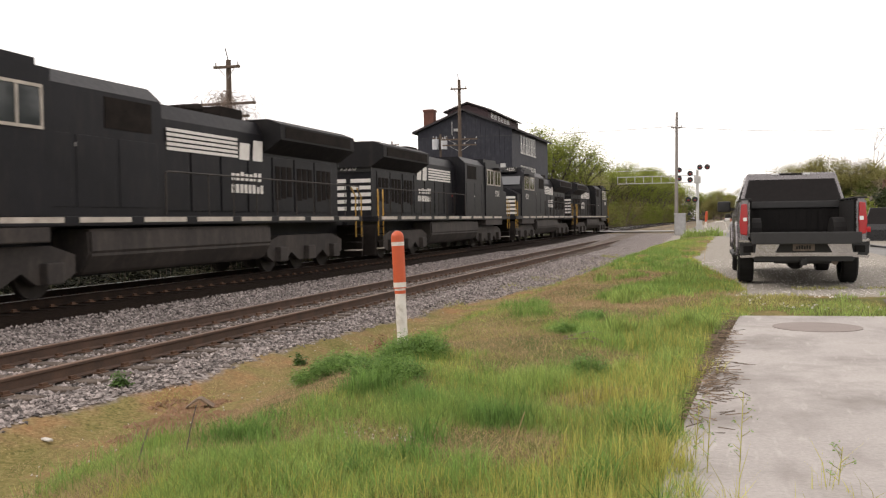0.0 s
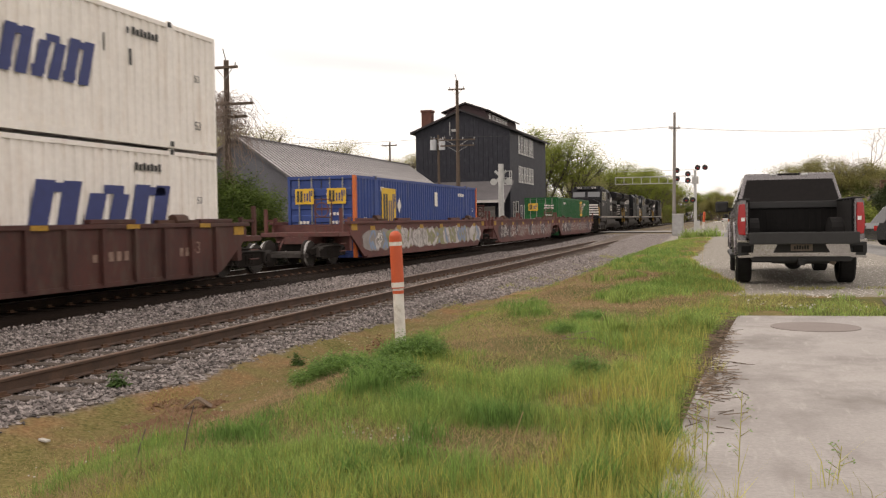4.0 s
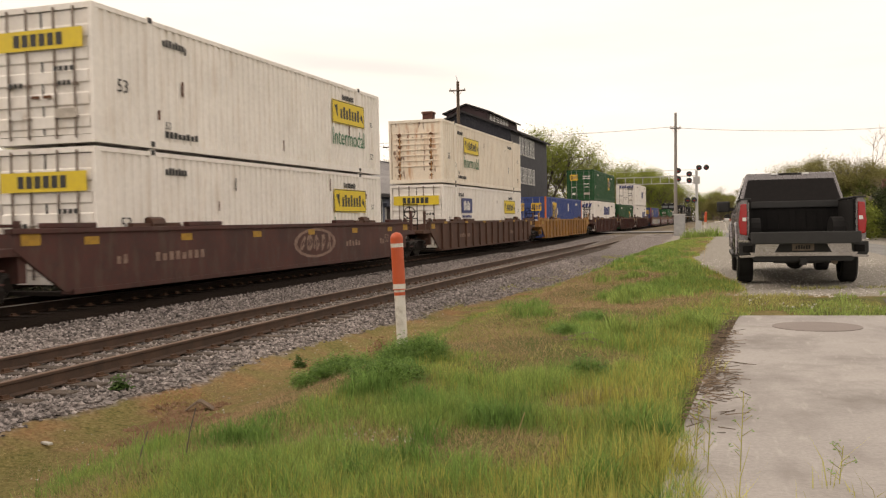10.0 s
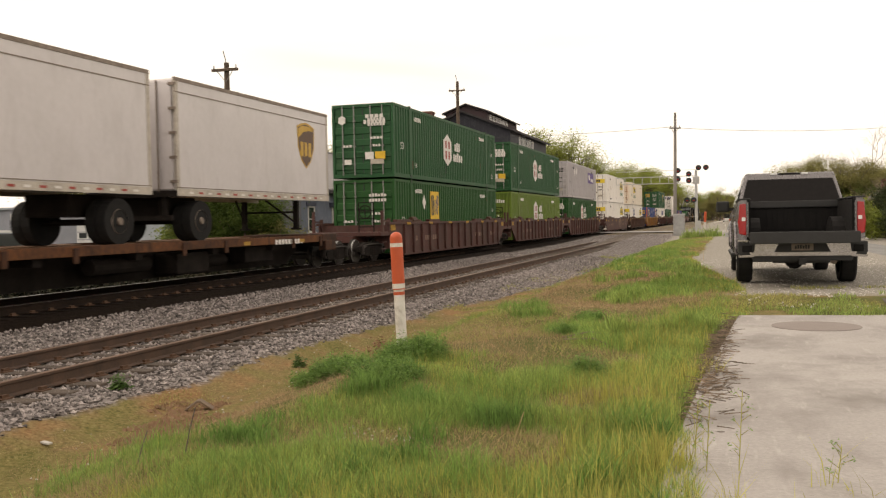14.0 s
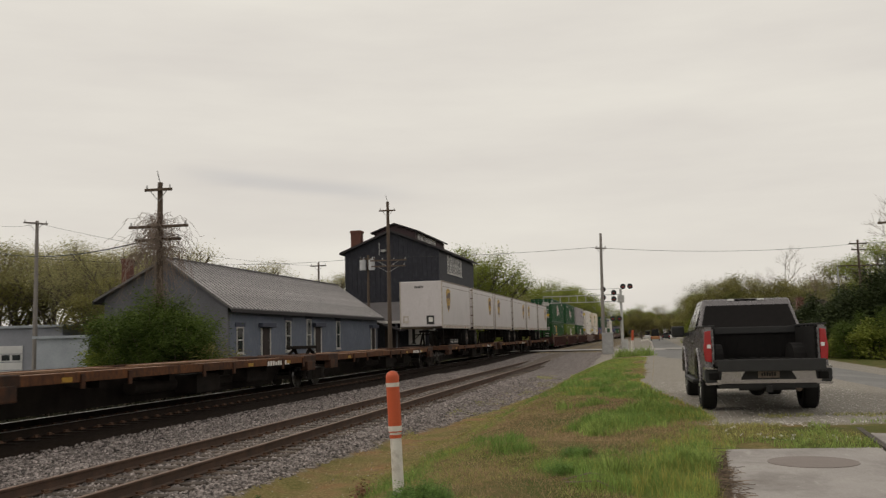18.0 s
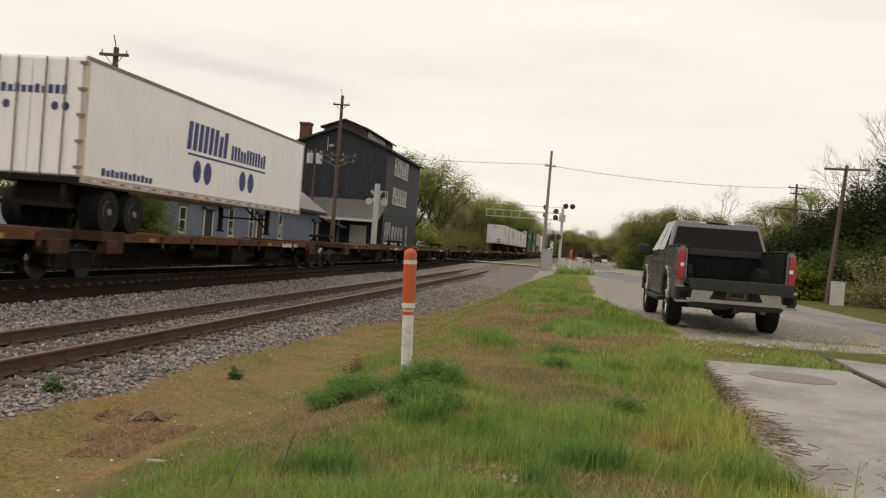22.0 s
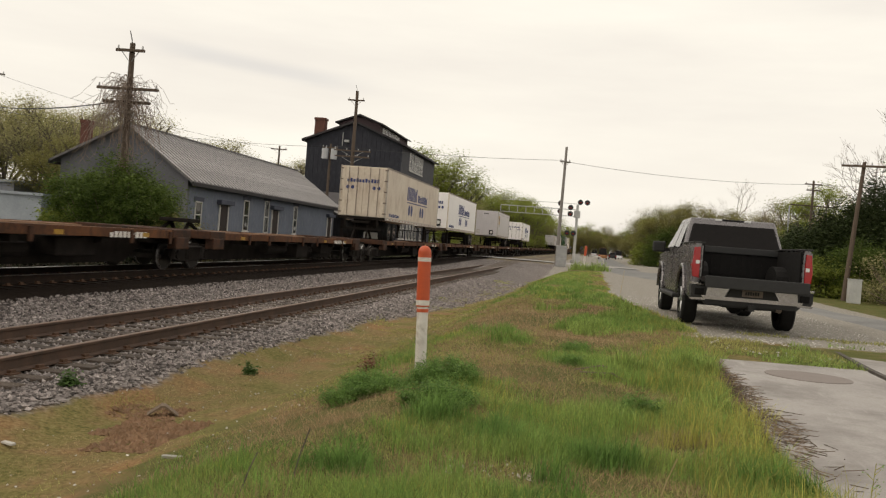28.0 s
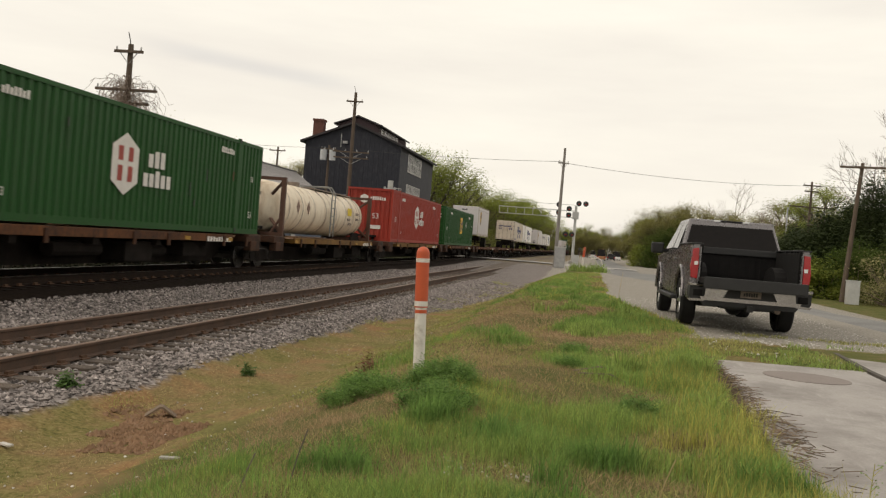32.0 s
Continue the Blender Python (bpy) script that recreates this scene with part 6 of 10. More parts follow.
for k in range(6):
    back = k % 2 == 1
    trailer(-263.75 - 9.6 * k, 8.6, M_trl, back, shield_mark(-2.6 if back else 2.7), "short grey parcel trailer with a shield mark, on a flat car", False)
trailer(-423.9, 16.2, M_trlw, False, dot_mark, "long white trailer with dark blue lettering and dots")
trailer(-462.0, 13.7, M_trl, True, shield_mark(-5.6), "long grey parcel trailer with a shield mark", True, 2.98)
trailer(-497.3, 16.2, M_trlw, True, dot_mark, "long white trailer with dark blue lettering and dots")
trailer(-518.2, 16.2, M_trld, False, dot_mark, "stained cream trailer with blue lettering and dots")
trailer(-563.4, 8.6, M_trl, True, shield_mark(-2.6), "short grey parcel trailer with a shield mark, on a flat car", False)
SPZ = 1.14
container(-579.6, SPZ, 16.15, M_bottle, "doors", logo_square(0.4, 1.65, 1.3, False, 2.9), "green shipping container with a yellow square mark")
container(-598.2, SPZ, 16.15, M_red, "plain", logo_hex(-0.9, 1.6, 1.0, False), "red shipping container with a white hexagon mark")
tank(-617.45, "long cream tank container in a dark end frame")
container(-634.8, SPZ, 16.15, M_bottle, "doors", logo_hex(-0.9, 1.5), "green shipping container with a white hexagon mark")


# ---- buildings ----
M_mill = mk("dark_navy_siding", (0.0165, 0.018, 0.029), (0.010, 0.011, 0.019), 0.4, 0.7, 0.0, 0.3, 6, 3, 0.6, (0.05, 0.052, 0.065), 0.5, mapping=(1, 1, 1))
M_millroof = mk("dark_roofing", (0.035, 0.03, 0.034), (0.02, 0.018, 0.02), 0.6, 0.8, bump=0.2)
M_maroonwall = mk("faded_maroon_boards", (0.055, 0.03, 0.035), (0.03, 0.018, 0.02), 1, 0.8)
M_wtrim = mk("white_window_paint", (0.62, 0.60, 0.58), (0.48, 0.46, 0.44), 2, 0.6)
M_brick = mk("red_brick", (0.15, 0.058, 0.042), (0.085, 0.036, 0.028), 4, 0.9, bump=0.4)
M_depot = mk("blue_grey_painted_brick", (0.155, 0.178, 0.232), (0.11, 0.13, 0.175), 0.5, 0.8, 0.0, 0.4, 12, 6, 0.5, (0.26, 0.26, 0.28), 0.4)
M_depotgable = mk("grey_gable_boards", (0.15, 0.15, 0.17), (0.10, 0.10, 0.115), 0.7, 0.85, bump=0.3)
M_rib_tin = mk("worn_rib_metal", (0.62, 0.60, 0.60), (0.34, 0.32, 0.32), 0.3, 0.5, 0.1)
M_porch = mk("weathered_porch_roofing", (0.13, 0.12, 0.125), (0.08, 0.075, 0.08), 0.6, 0.7, bump=0.15)
M_tin = mk("grey_metal_roofing", (0.17, 0.16, 0.165), (0.10, 0.095, 0.098), 0.5, 0.6, 0.2, 0.1, 20, 6, 0.5, (0.05, 0.042, 0.042), 0.6)
M_dkdoor = mk("dark_doorway_wood", (0.035, 0.022, 0.02), (0.02, 0.014, 0.013), 2, 0.8)
M_lintel = mk("slate_blue_lintel", (0.075, 0.085, 0.12), (0.055, 0.06, 0.09), 2, 0.8)
M_greywall = mk("grey_block_wall", (0.26, 0.27, 0.31), (0.21, 0.22, 0.25), 0.7, 0.85, bump=0.2)
M_white = mk("white_panel", (0.62, 0.62, 0.62), (0.5, 0.5, 0.5), 1, 0.6)
M_box = mk("galvanised_panel", (0.36, 0.39, 0.43), (0.27, 0.30, 0.33), 0.8, 0.5, 0.4)
M_pole = mk("weathered_pole_wood", (0.13, 0.095, 0.07), (0.07, 0.05, 0.038), 3, 0.9, bump=0.4, mapping=(3, 3, 0.4))
M_palepole = mk("pale_pole_wood", (0.27, 0.245, 0.23), (0.18, 0.165, 0.15), 3, 0.9, bump=0.4, mapping=(3, 3, 0.4))
M_galv = mk("galvanised_steel", (0.42, 0.42, 0.42), (0.30, 0.30, 0.30), 3, 0.45, 0.6)
M_silver = mk("aluminium_paint", (0.52, 0.52, 0.51), (0.40, 0.40, 0.39), 2, 0.5, 0.3)
M_insul = mk("grey_transformer_can", (0.50, 0.51, 0.53), (0.40, 0.41, 0.43), 2, 0.5)
M_postred = mk("marker_post_orange_red", (0.52, 0.085, 0.025), (0.44, 0.07, 0.022), 6, 0.5, bump=0.05)
M_postwhite = mk("marker_post_white", (0.70, 0.67, 0.63), (0.55, 0.51, 0.46), 9, 0.55, 0.0, 0.1, None, None, 0, (0.25, 0.2, 0.15), 0.5, 14)
M_wire = mk("black_cable", (0.02, 0.02, 0.02), (0.03, 0.03, 0.03), 3, 0.6)


def window(parent, y, z0, w, h, x, sashes=1, frame_m=None, sill=True, lintel=None):
    """A window in a wall that faces +x."""
    bm = nb()
    for a, b, c, d in ((y - w / 2, y - w / 2 + 0.09, z0, z0 + h), (y + w / 2 - 0.09, y + w / 2, z0, z0 + h), (y - w / 2, y + w / 2, z0 + h - 0.09, z0 + h), (y - w / 2, y + w / 2, z0, z0 + 0.09), (y - w / 2, y + w / 2, z0 + h / 2 - 0.04, z0 + h / 2 + 0.04)):
        box(bm, x - 0.02, x + 0.05, a, b, c, d)
    fr = part("window", bm, frame_m or M_wtrim, parent, "white-framed window")
    bm = nb()
    box(bm, x - 0.03, x + 0.012, y - w / 2 + 0.05, y + w / 2 - 0.05, z0 + 0.05, z0 + h - 0.05)
    part("pane", bm, M_glass, fr)
    if sill:
        bm = nb()
        box(bm, x - 0.02, x + 0.10, y - w / 2 - 0.1, y + w / 2 + 0.1, z0 - 0.10, z0)
        part("sill", bm, frame_m or M_wtrim, fr)
    if lintel:
        bm = nb()
        box(bm, x - 0.02, x + 0.07, y - w / 2 - 0.2, y + w / 2 + 0.2, z0 + h, z0 + h + 0.28)
        part("lintel", bm, lintel, fr)
    return fr


def mill():
    c = thing("mill_building", "tall dark navy mill building with a clerestory roof and white windows", "building")
    x0, x1, y0, y1 = -32.6, -22.1, 95.0, 114.6
    e, r, xr = 11.25, 13.35, -27.35
    b0 = -0.4
    bm = nb()
    prism(bm, [(x0, b0), (x1, b0), (x1, e), (xr, r), (x0, e)], "y", y0, y0 + 0.35)
    part("front_wall", bm, M_mill, c)
    bm = nb()
    prism(bm, [(x0, b0), (x1, b0), (x1, e), (xr, r), (x0, e)], "y", y1 - 0.35, y1)
    part("back_wall", bm, M_mill, c)
    for xa in (x0, x1 - 0.35):
        bm = nb()
        box(bm, xa, xa + 0.35, y0 + 0.35, y1 - 0.35, b0, e)
        part("side_wall", bm, M_mill, c)
    for sx in (-1, 1):
        xe = x1 + 0.5 if sx > 0 else x0 - 0.5
        ze = e - 0.18
        bm = nb()
        prism(bm, [(xr, r), (xe, ze), (xe, ze + 0.22), (xr, r + 0.22)], "y", y0 - 0.45, y1 + 0.45)
        part("roof", bm, M_millroof, c)
    # clerestory
    bm = nb()
    prism(bm, [(xr - 2.3, r - 0.9), (xr + 2.3, r - 0.9), (xr + 2.3, r + 0.15), (xr, r + 1.0), (xr - 2.3, r + 0.15)], "y", y0 + 1.6, y1 - 3.5)
    cl = part("clerestory", bm, M_maroonwall, c, "faded maroon clerestory")
    for sx in (-1, 1):
        bm = nb()
        prism(bm, [(xr, r + 1.0), (xr + sx * 2.7, r + 0.05), (xr + sx * 2.7, r + 0.2), (xr, r + 1.16)], "y", y0 + 1.3, y1 - 3.2)
        part("clerestory_roof", bm, M_millroof, cl)
    for k in range(6):
        window(cl, y0 + 3.2 + k * 1.5, r - 0.62, 1.0, 0.62, xr + 2.3, sill=False)
    for zz, h in ((9.0, 1.95), (5.85, 1.75)):
        for k in range(6):
            window(c, 99.5 + k * 1.38, zz, 0.80, h, x1)
    for k, (y, w, h) in enumerate(((96.6, 0.9, 2.2), (98.2, 1.2, 2.3), (100.3, 0.8, 1.9), (102.0, 0.8, 1.9), (103.7, 0.8, 1.9), (105.4, 0.8, 1.9), (108.4, 0.8, 2.1))):
        window(c, y, 1.4, w, h, x1)
    # lean-to porch on the near end
    bm = nb()
    prism(bm, [(y0, 5.6), (y0 - 4.2, 3.5), (y0 - 4.2, 3.68), (y0, 5.8)], "x", -31.0, -21.7)
    part("porch_roof", bm, M_porch, c, "grey metal porch roof with a white edge")
    bm = nb()
    box(bm, -31.0, -21.7, y0 - 4.28, y0 - 4.2, 3.42, 3.68)
    part("porch_fascia", bm, M_wtrim, c)
    for x in (-30.6, -28.3, -25.8, -22.2):
        bm = nb()
        box(bm, x - 0.09, x + 0.09, y0 - 4.1, y0 - 3.92, -0.3, 3.5)
        part("porch_post", bm, M_depotgable, c)
    bm = nb()
    box(bm, -25.6, -23.8, y0 - 0.06, y0, 1.2, 3.1)
    part("shop_window", bm, M_wtrim, c)
    bm = nb()
    box(bm, -28.2, -26.6, y0 - 0.08, y0, 0.2, 2.9)
    part("door", bm, M_dkdoor, c)
    bm = nb()
    box(bm, -32.0, -30.9, y0 + 0.3, y0 + 1.3, 11.4, 13.75)
    box(bm, -32.08, -30.82, y0 + 0.22, y0 + 1.38, 13.5, 13.72)
    part("chimney", bm, M_brick, c, "red brick chimney")
    # metal stub and lamps high on the near wall
    bm = nb()
    path(bm, [(-28.6, y0 - 0.3, 12.2), (-28.6, y0 - 0.3, 10.8)], 0.05, 6)
    box(bm, -28.4, -27.9, y0 - 0.4, y0, 11.2, 11.45)
    part("wall_bracket", bm, M_galv, c)
    # downpipe and siding battens
    for k in range(20):
        bm = nb()
        x = x0 + 0.3 + k * 0.52
        top = e + (r - e) * (1 - abs(x - xr) / 5.25) - 0.25
        box(bm, x - 0.025, x + 0.025, y0 - 0.03, y0, -0.3, top)
        part("batten", bm, M_mill, c)


mill()


def depot():
    c = thing("depot_building", "long low blue-grey brick depot with a ribbed metal roof", "building")
    x0, x1, y0, y1 = -36.1, -27.2, 55.2, 88.8
    b0, e, r, xr = -0.6, 4.15, 7.25, -31.5
    el = 4.95  # the back slope is the flatter one
    for y in (y0, y1 - 0.3):
        bm = nb()
        prism(bm, [(x0, b0), (x1, b0), (x1, e), (xr, r), (x0, el)], "y", y, y + 0.3)
        part("end_wall", bm, M_depotgable, c)
    bm = nb()
    box(bm, x1 - 0.3, x1, y0 + 0.3, y1 - 0.3, b0, e)
    part("front_wall", bm, M_depot, c)
    bm = nb()
    box(bm, x0, x0 + 0.3, y0 + 0.3, y1 - 0.3, b0, el)
    part("back_wall", bm, M_depot, c)
    for sx in (1, -1):
        xe = x1 + 0.55 if sx > 0 else x0 - 0.55
        ze = (e if sx > 0 else el) - 0.32
        bm = nb()
        prism(bm, [(xr, r), (xe, ze), (xe, ze + 0.16), (xr, r + 0.16)], "y", y0 - 0.5, y1 + 0.5)
        rf = part("roof", bm, M_tin, c, "grey ribbed metal roof")
        if sx > 0:
            bm = nb()
            prism(bm, [(xr, r + 0.16), (xe, ze + 0.16), (xe, ze + 0.24), (xr, r + 0.24)], "y", -0.05, 0.05)
            seam = part("roof_rib", bm, M_rib_tin, rf, m=pose(0, y0 - 0.4, 0))
            for k in range(1, 56):
                again(seam, pose(0, y0 - 0.4 + k * 0.62, 0))
        bm = nb()
        box(bm, xe - 0.06, xe + 0.06, y0 - 0.5, y1 + 0.5, ze - 0.12, ze + 0.10)
        part("gutter", bm, M_millroof, c)
    bm = nb()
    box(bm, xr - 0.14, xr + 0.14, y0 - 0.5, y1 + 0.5, r + 0.14, r + 0.26)
    part("ridge_cap", bm, M_tin, c)
    for y, w, z, h in ((57.0, 1.05, 1.05, 1.75), (65.4, 1.05, 1.05, 2.3), (69.7, 1.0, 1.0, 2.55), (76.8, 1.0, 1.1, 2.4)):
        window(c, y, z, w, h, x1, lintel=M_lintel)
    for y, w, z, h in ((61.2, 1.5, 0.3, 2.45), (71.7, 1.5, 0.3, 2.6), (87.2, 1.3, 0.4, 2.5)):
        bm = nb()
        box(bm, x1 - 0.02, x1 + 0.04, y - w / 2, y + w / 2, z, z + h)
        d = part("door", bm, M_dkdoor, c, "dark open doorway")
        bm = nb()
        box(bm, x1 - 0.02, x1 + 0.35, y - w / 2 - 0.45, y + w / 2 + 0.45, z + h + 0.05, z + h + 0.35, 0.03)
        part("hood", bm, M_lintel, d)
        bm = nb()
        for s in (-1, 1):
            box(bm, x1 - 0.02, x1 + 0.07, y + s * w / 2 - 0.08, y + s * w / 2 + 0.08, z, z + h)
        part("door_frame", bm, M_wtrim, d)
    bm = nb()
    box(bm, -35.98, -35.42, 57.0, 57.6, 3.8, 7.7)
    box(bm, -36.03, -35.37, 56.95, 57.65, 7.45, 7.7)
    part("chimney", bm, M_brick, c, "old brick chimney")
    bm = nb()
    prism(bm, [(x1 - 0.5, 3.4), (x1 + 2.2, 2.6), (x1 + 2.2, 2.75), (x1 - 0.5, 3.6)], "y", 89.3, 91.5)
    part("side_canopy", bm, M_millroof, c)


depot()


def simple_block(name, label, x0, x1, y0, y1, z1, wall_m, roof_m, openings=(), b0=-0.7):
    c = thing(name, label, "building")
    bm = nb()
    box(bm, x0, x1, y0, y1, b0, z1)
    w = part("wall", bm, wall_m, c)
    bm = nb()
    box(bm, x0 - 0.2, x1 + 0.2, y0 - 0.2, y1 + 0.2, z1, z1 + 0.18)
    part("roof", bm, roof_m, c)
    for nm, xa, xb, za, zb, mt in openings:
        bm = nb()
        box(bm, xa, xb, y0 - 0.05, y0, za, zb)
        d = part(nm, bm, mt, c)
        if nm == "garage_door":
            for k in range(1, 4):
                bm = nb()
                zz = za + (zb - za) * k / 4
                box(bm, xa + 0.05, xb - 0.05, y0 - 0.07, y0 - 0.05, zz - 0.03, zz + 0.03)
                part("panel_joint", bm, M_greywall, d)
            bm = nb()
            for k in range(3):
                box(bm, xa + 0.25 + k * (xb - xa) / 3.2, xa + 0.25 + (k + 0.75) * (xb - xa) / 3.2, y0 - 0.075, y0 - 0.05, za + (zb - za) * 0.55, za + (zb - za) * 0.72)
            part("pane", bm, M_glass, d)
    return c


simple_block("garage_building", "low grey roadside garage with a white roller door", -60.0, -44.0, 62.0, 72.0, 3.3, M_greywall, M_box,
             (("garage_door", -50.4, -47.4, -0.5, 1.95, M_white), ("sign_board", -57.0, -54.6, 2.3, 2.95, M_white), ("shop_window", -58.8, -53.0, -0.2, 1.3, M_glass), ("awning", -59.0, -52.6, 1.4, 1.6, M_white)))
simple_block("storage_box", "pale galvanised storage box beside the depot", -41.8, -37.8, 56.0, 60.0, 2.35, M_box, M_box)
h = simple_block("white_house", "small white house with a dark roof and two windows", 13.5, 24.0, 112.0, 121.0, 2.2, M_white, M_millroof,
                 (("window", 14.6, 15.3, 0.4, 1.7, M_glass), ("window", 16.2, 16.9, 0.4, 1.7, M_glass), ("window", 18.5, 19.3, 0.4, 1.7, M_glass)))
bm = nb()
prism(bm, [(13.0, 2.35), (24.5, 2.35), (18.75, 5.2)], "y", 111.6, 121.4)
part("gable_roof", bm, M_millroof, h)
bm = nb()
box(bm, 16.5, 17.3, 115.0, 115.8, 3.6, 5.6)
part("chimney", bm, M_brick, h)


# ---- poles, wires, signals ----
def pole(x, y, top, r, arms, label, material=None, lean=(0, 0), base=None):
    z0 = (gz(x, y) if base is None else base) - 0.2
    c = thing("utility_pole", label, "utility pole", Matrix.Translation((x, y, z0)), "utility poles")
    bm = nb()
    rod(bm, (0, 0, 0), (lean[0], lean[1], top - z0), r, r * 0.62, 10)
    part("shaft", bm, material or M_pole, c)
    for zz, half, ang in arms:
        f = (zz - z0) / (top - z0)
        bm = nb()
        box(bm, -half, half, -0.06, 0.06, -0.06, 0.06, 0.01)
        a = part("crossarm", bm, material or M_pole, c, m=pose(lean[0] * f, lean[1] * f - 0.16, zz - z0, 0, 0, ang))
        n = 4 if half > 1.0 else 2
        for k in range(n):
            bm = nb()
            xx = -half + 0.1 + k * (2 * half - 0.2) / (n - 1)
            rod(bm, (xx, 0, 0.06), (xx, 0, 0.22), 0.045, 0.03, 6)
            part("insulator", bm, M_galv, a)
        bm = nb()
        path(bm, [(-half * 0.6, 0.0, -0.05), (0, 0.06, -0.55), (half * 0.6, 0.0, -0.05)], 0.02, 5)
        part("brace", bm, M_galv, a)
    return c


P1 = pole(-22.25, 38.0, 9.1, 0.19, ((8.75, 0.66, 3), (7.05, 1.42, 3), (6.45, 1.1, 3)), "weathered utility pole wrapped in bare vines")
P2 = pole(-22.45, 76.7, 13.75, 0.20, ((12.95, 0.72, 4), (8.6, 1.6, 4), (8.1, 1.5, 4)), "tall weathered utility pole before the mill")
tp = pole(-28.9, 91.5, 10.6, 0.17, ((10.2, 0.8, 10),), "utility pole with two grey transformer cans")
for dx in (-0.45, 0.5):
    bm = nb()
    rod(bm, (0, 0, 0), (0, 0, 1.05), 0.33, 0.33, 14)
    rod(bm, (0.1, 0, 1.05), (0.1, 0, 1.35), 0.05, 0.04, 6)
    part("transformer", bm, M_insul, tp, "grey transformer can", m=pose(dx, -0.35, 9.25))
pole(-4.6, 82.4, 10.7, 0.17, ((9.35, 0.5, 20),), "slim grey utility pole beside the crossing", M_palepole, (0.12, 0))
pole(-51.5, 60.0, 12.4, 0.2, ((12.2, 1.2, 15), (9.9, 0.9, 15)), "weathered utility pole behind the depot")
pole(-44.9, 60.0, 11.2, 0.2, ((11.0, 0.9, 60),), "weathered utility pole behind the depot", M_palepole)
pole(20.1, 98.4, 10.6, 0.17, ((10.2, 0.9, 10), (9.6, 0.7, 10), (8.0, 2.2, 10)), "utility pole by the road")
pole(12.7, 55.0, 7.75, 0.16, ((7.5, 1.2, -12),), "leaning utility pole in front of dark evergreens", None, (0.55, 0))
pole(-29.5, 150.0, 15.0, 0.2, (), "bare pole among the trees")
pole(-26.0, 165.0, 13.6, 0.2, ((13.0, 1.6, 0),), "utility pole among the trees")
pole(-36.0, 96.0, 10.5, 0.15, ((10.1, 0.9, 0),), "utility pole behind the depot roof")
pole(21.8, 118.0, 9.2, 0.14, (), "street light pole by the road", M_galv)


def wire(pts, sag, r=0.015, name="overhead_wire"):
    bm = nb()
    line = []
    for a, b in zip(pts, pts[1:]):
        a, b = Vector(a), Vector(b)
        for k in range(13 if b == Vector(pts[-1]) else 12):
            t = k / 12
            p = a.lerp(b, t)
            p.z -= sag * 4 * t * (1 - t)
            line.append(p)
    path(bm, line, r, 4)
    return tagged(part(name, bm, M_wire), "thin black overhead wire between poles", "overhead wire", "overhead wires")


wire([(-51.5, 60, 9.9), (-22.25, 38, 6.6)], 1.0, 0.03)
wire([(-51.5, 60, 12.2), (-44.9, 60, 11.0), (-36.0, 96, 10.1)], 0.6, 0.012)
wire([(-28.5, 91.5, 10.4), (-4.55, 82.4, 9.5)], 0.25, 0.02)
wire([(-4.55, 82.4, 9.4), (20.1, 98.4, 10.2), (60.0, 90.0, 11.5)], 0.5, 0.02)
wire([(-28.9, 91.5, 10.3), (-44.9, 60, 8.4)], 0.6, 0.02)
wire([(15.9 + 0.5, 65.0, 8.2), (30.0, 38.0, 11.5)], 0.3, 0.015)
wire([(15.9 + 0.3, 65.0, 6.1), (30.0, 38.0, 7.6)], 0.5, 0.02)
wire([(15.9 + 0.3, 65.0, 5.8), (30.0, 38.0, 7.0)], 0.5, 0.02)


def lamp_head(parent, x, z, y=0.0, r=0.30, label="black crossing light head with a dark red lens"):
    bm = nb()
    rod(bm, (x, y - 0.04, z), (x, y, z), r, r, 18)
    h = part("light_head", bm, M_mblack, parent, label)
    bm = nb()
    rod(bm, (x, y - 0.10, z), (x, y - 0.04, z), 0.10, 0.13, 12)
    part("lens", bm, M_lamp, h)
    bm = nb()
    prism(bm, [(x - 0.14, z), (x + 0.14, z), (x + 0.1, z + 0.15), (x - 0.1, z + 0.15)], "y", y - 0.3, y - 0.05)
    part("hood", bm, M_mblack, h)
    return h


def signal_mast():
    c = thing("crossing_signal", "silver crossing signal mast with a truss arm and black lights", "crossing signal", Matrix.Translation((-3.55, 104.0, gz(-3.5, 104) - 0.1)))
    bm = nb()
    rod(bm, (0, 0, 0), (0, 0, 6.7), 0.17, 0.14, 12)
    part("mast", bm, M_silver, c)
    bm = nb()
    box(bm, -0.35, 0.35, -0.25, 0.25, 5.2, 6.0, 0.03)
    part("head_bracket", bm, M_silver, c)
    bm = nb()
    for zz in (5.35, 6.1):
        for y in (-0.25, 0.25):
            path(bm, [(-8.6, y, zz), (0, y, zz)], 0.035, 6)
    for k in range(10):
        x = -8.6 + k * 0.95
        for y in (-0.25, 0.25):
            path(bm, [(x, y, 5.35), (x, y, 6.1)], 0.02, 5)
    path(bm, [(-8.6, -0.25, 6.75), (0, -0.25, 6.75)], 0.025, 5)
    part("truss_arm", bm, M_silver, c, "white truss arm over the road")
    for x, z in ((0.28, 6.95), (1.05, 6.95), (-0.75, 6.3), (-0.75, 5.6), (-1.9, 6.7), (-1.9, 5.8), (-0.95, 3.45), (-0.25, 3.45)):
        lamp_head(c, x, z, -0.35)
    for x in (-0.9, 0.8):
        bm = nb()
        prism(bm, [(x - 0.2, 1.75), (x + 0.2, 1.75), (x, 2.2)], "y", -0.3, -0.26)
        part("side_light", bm, M_mblack, c)
    bm = nb()
    box(bm, -0.4, 0.4, -0.3, 0.3, 0.0, 0.45)
    part("base", bm, M_concrete2, c)


signal_mast()


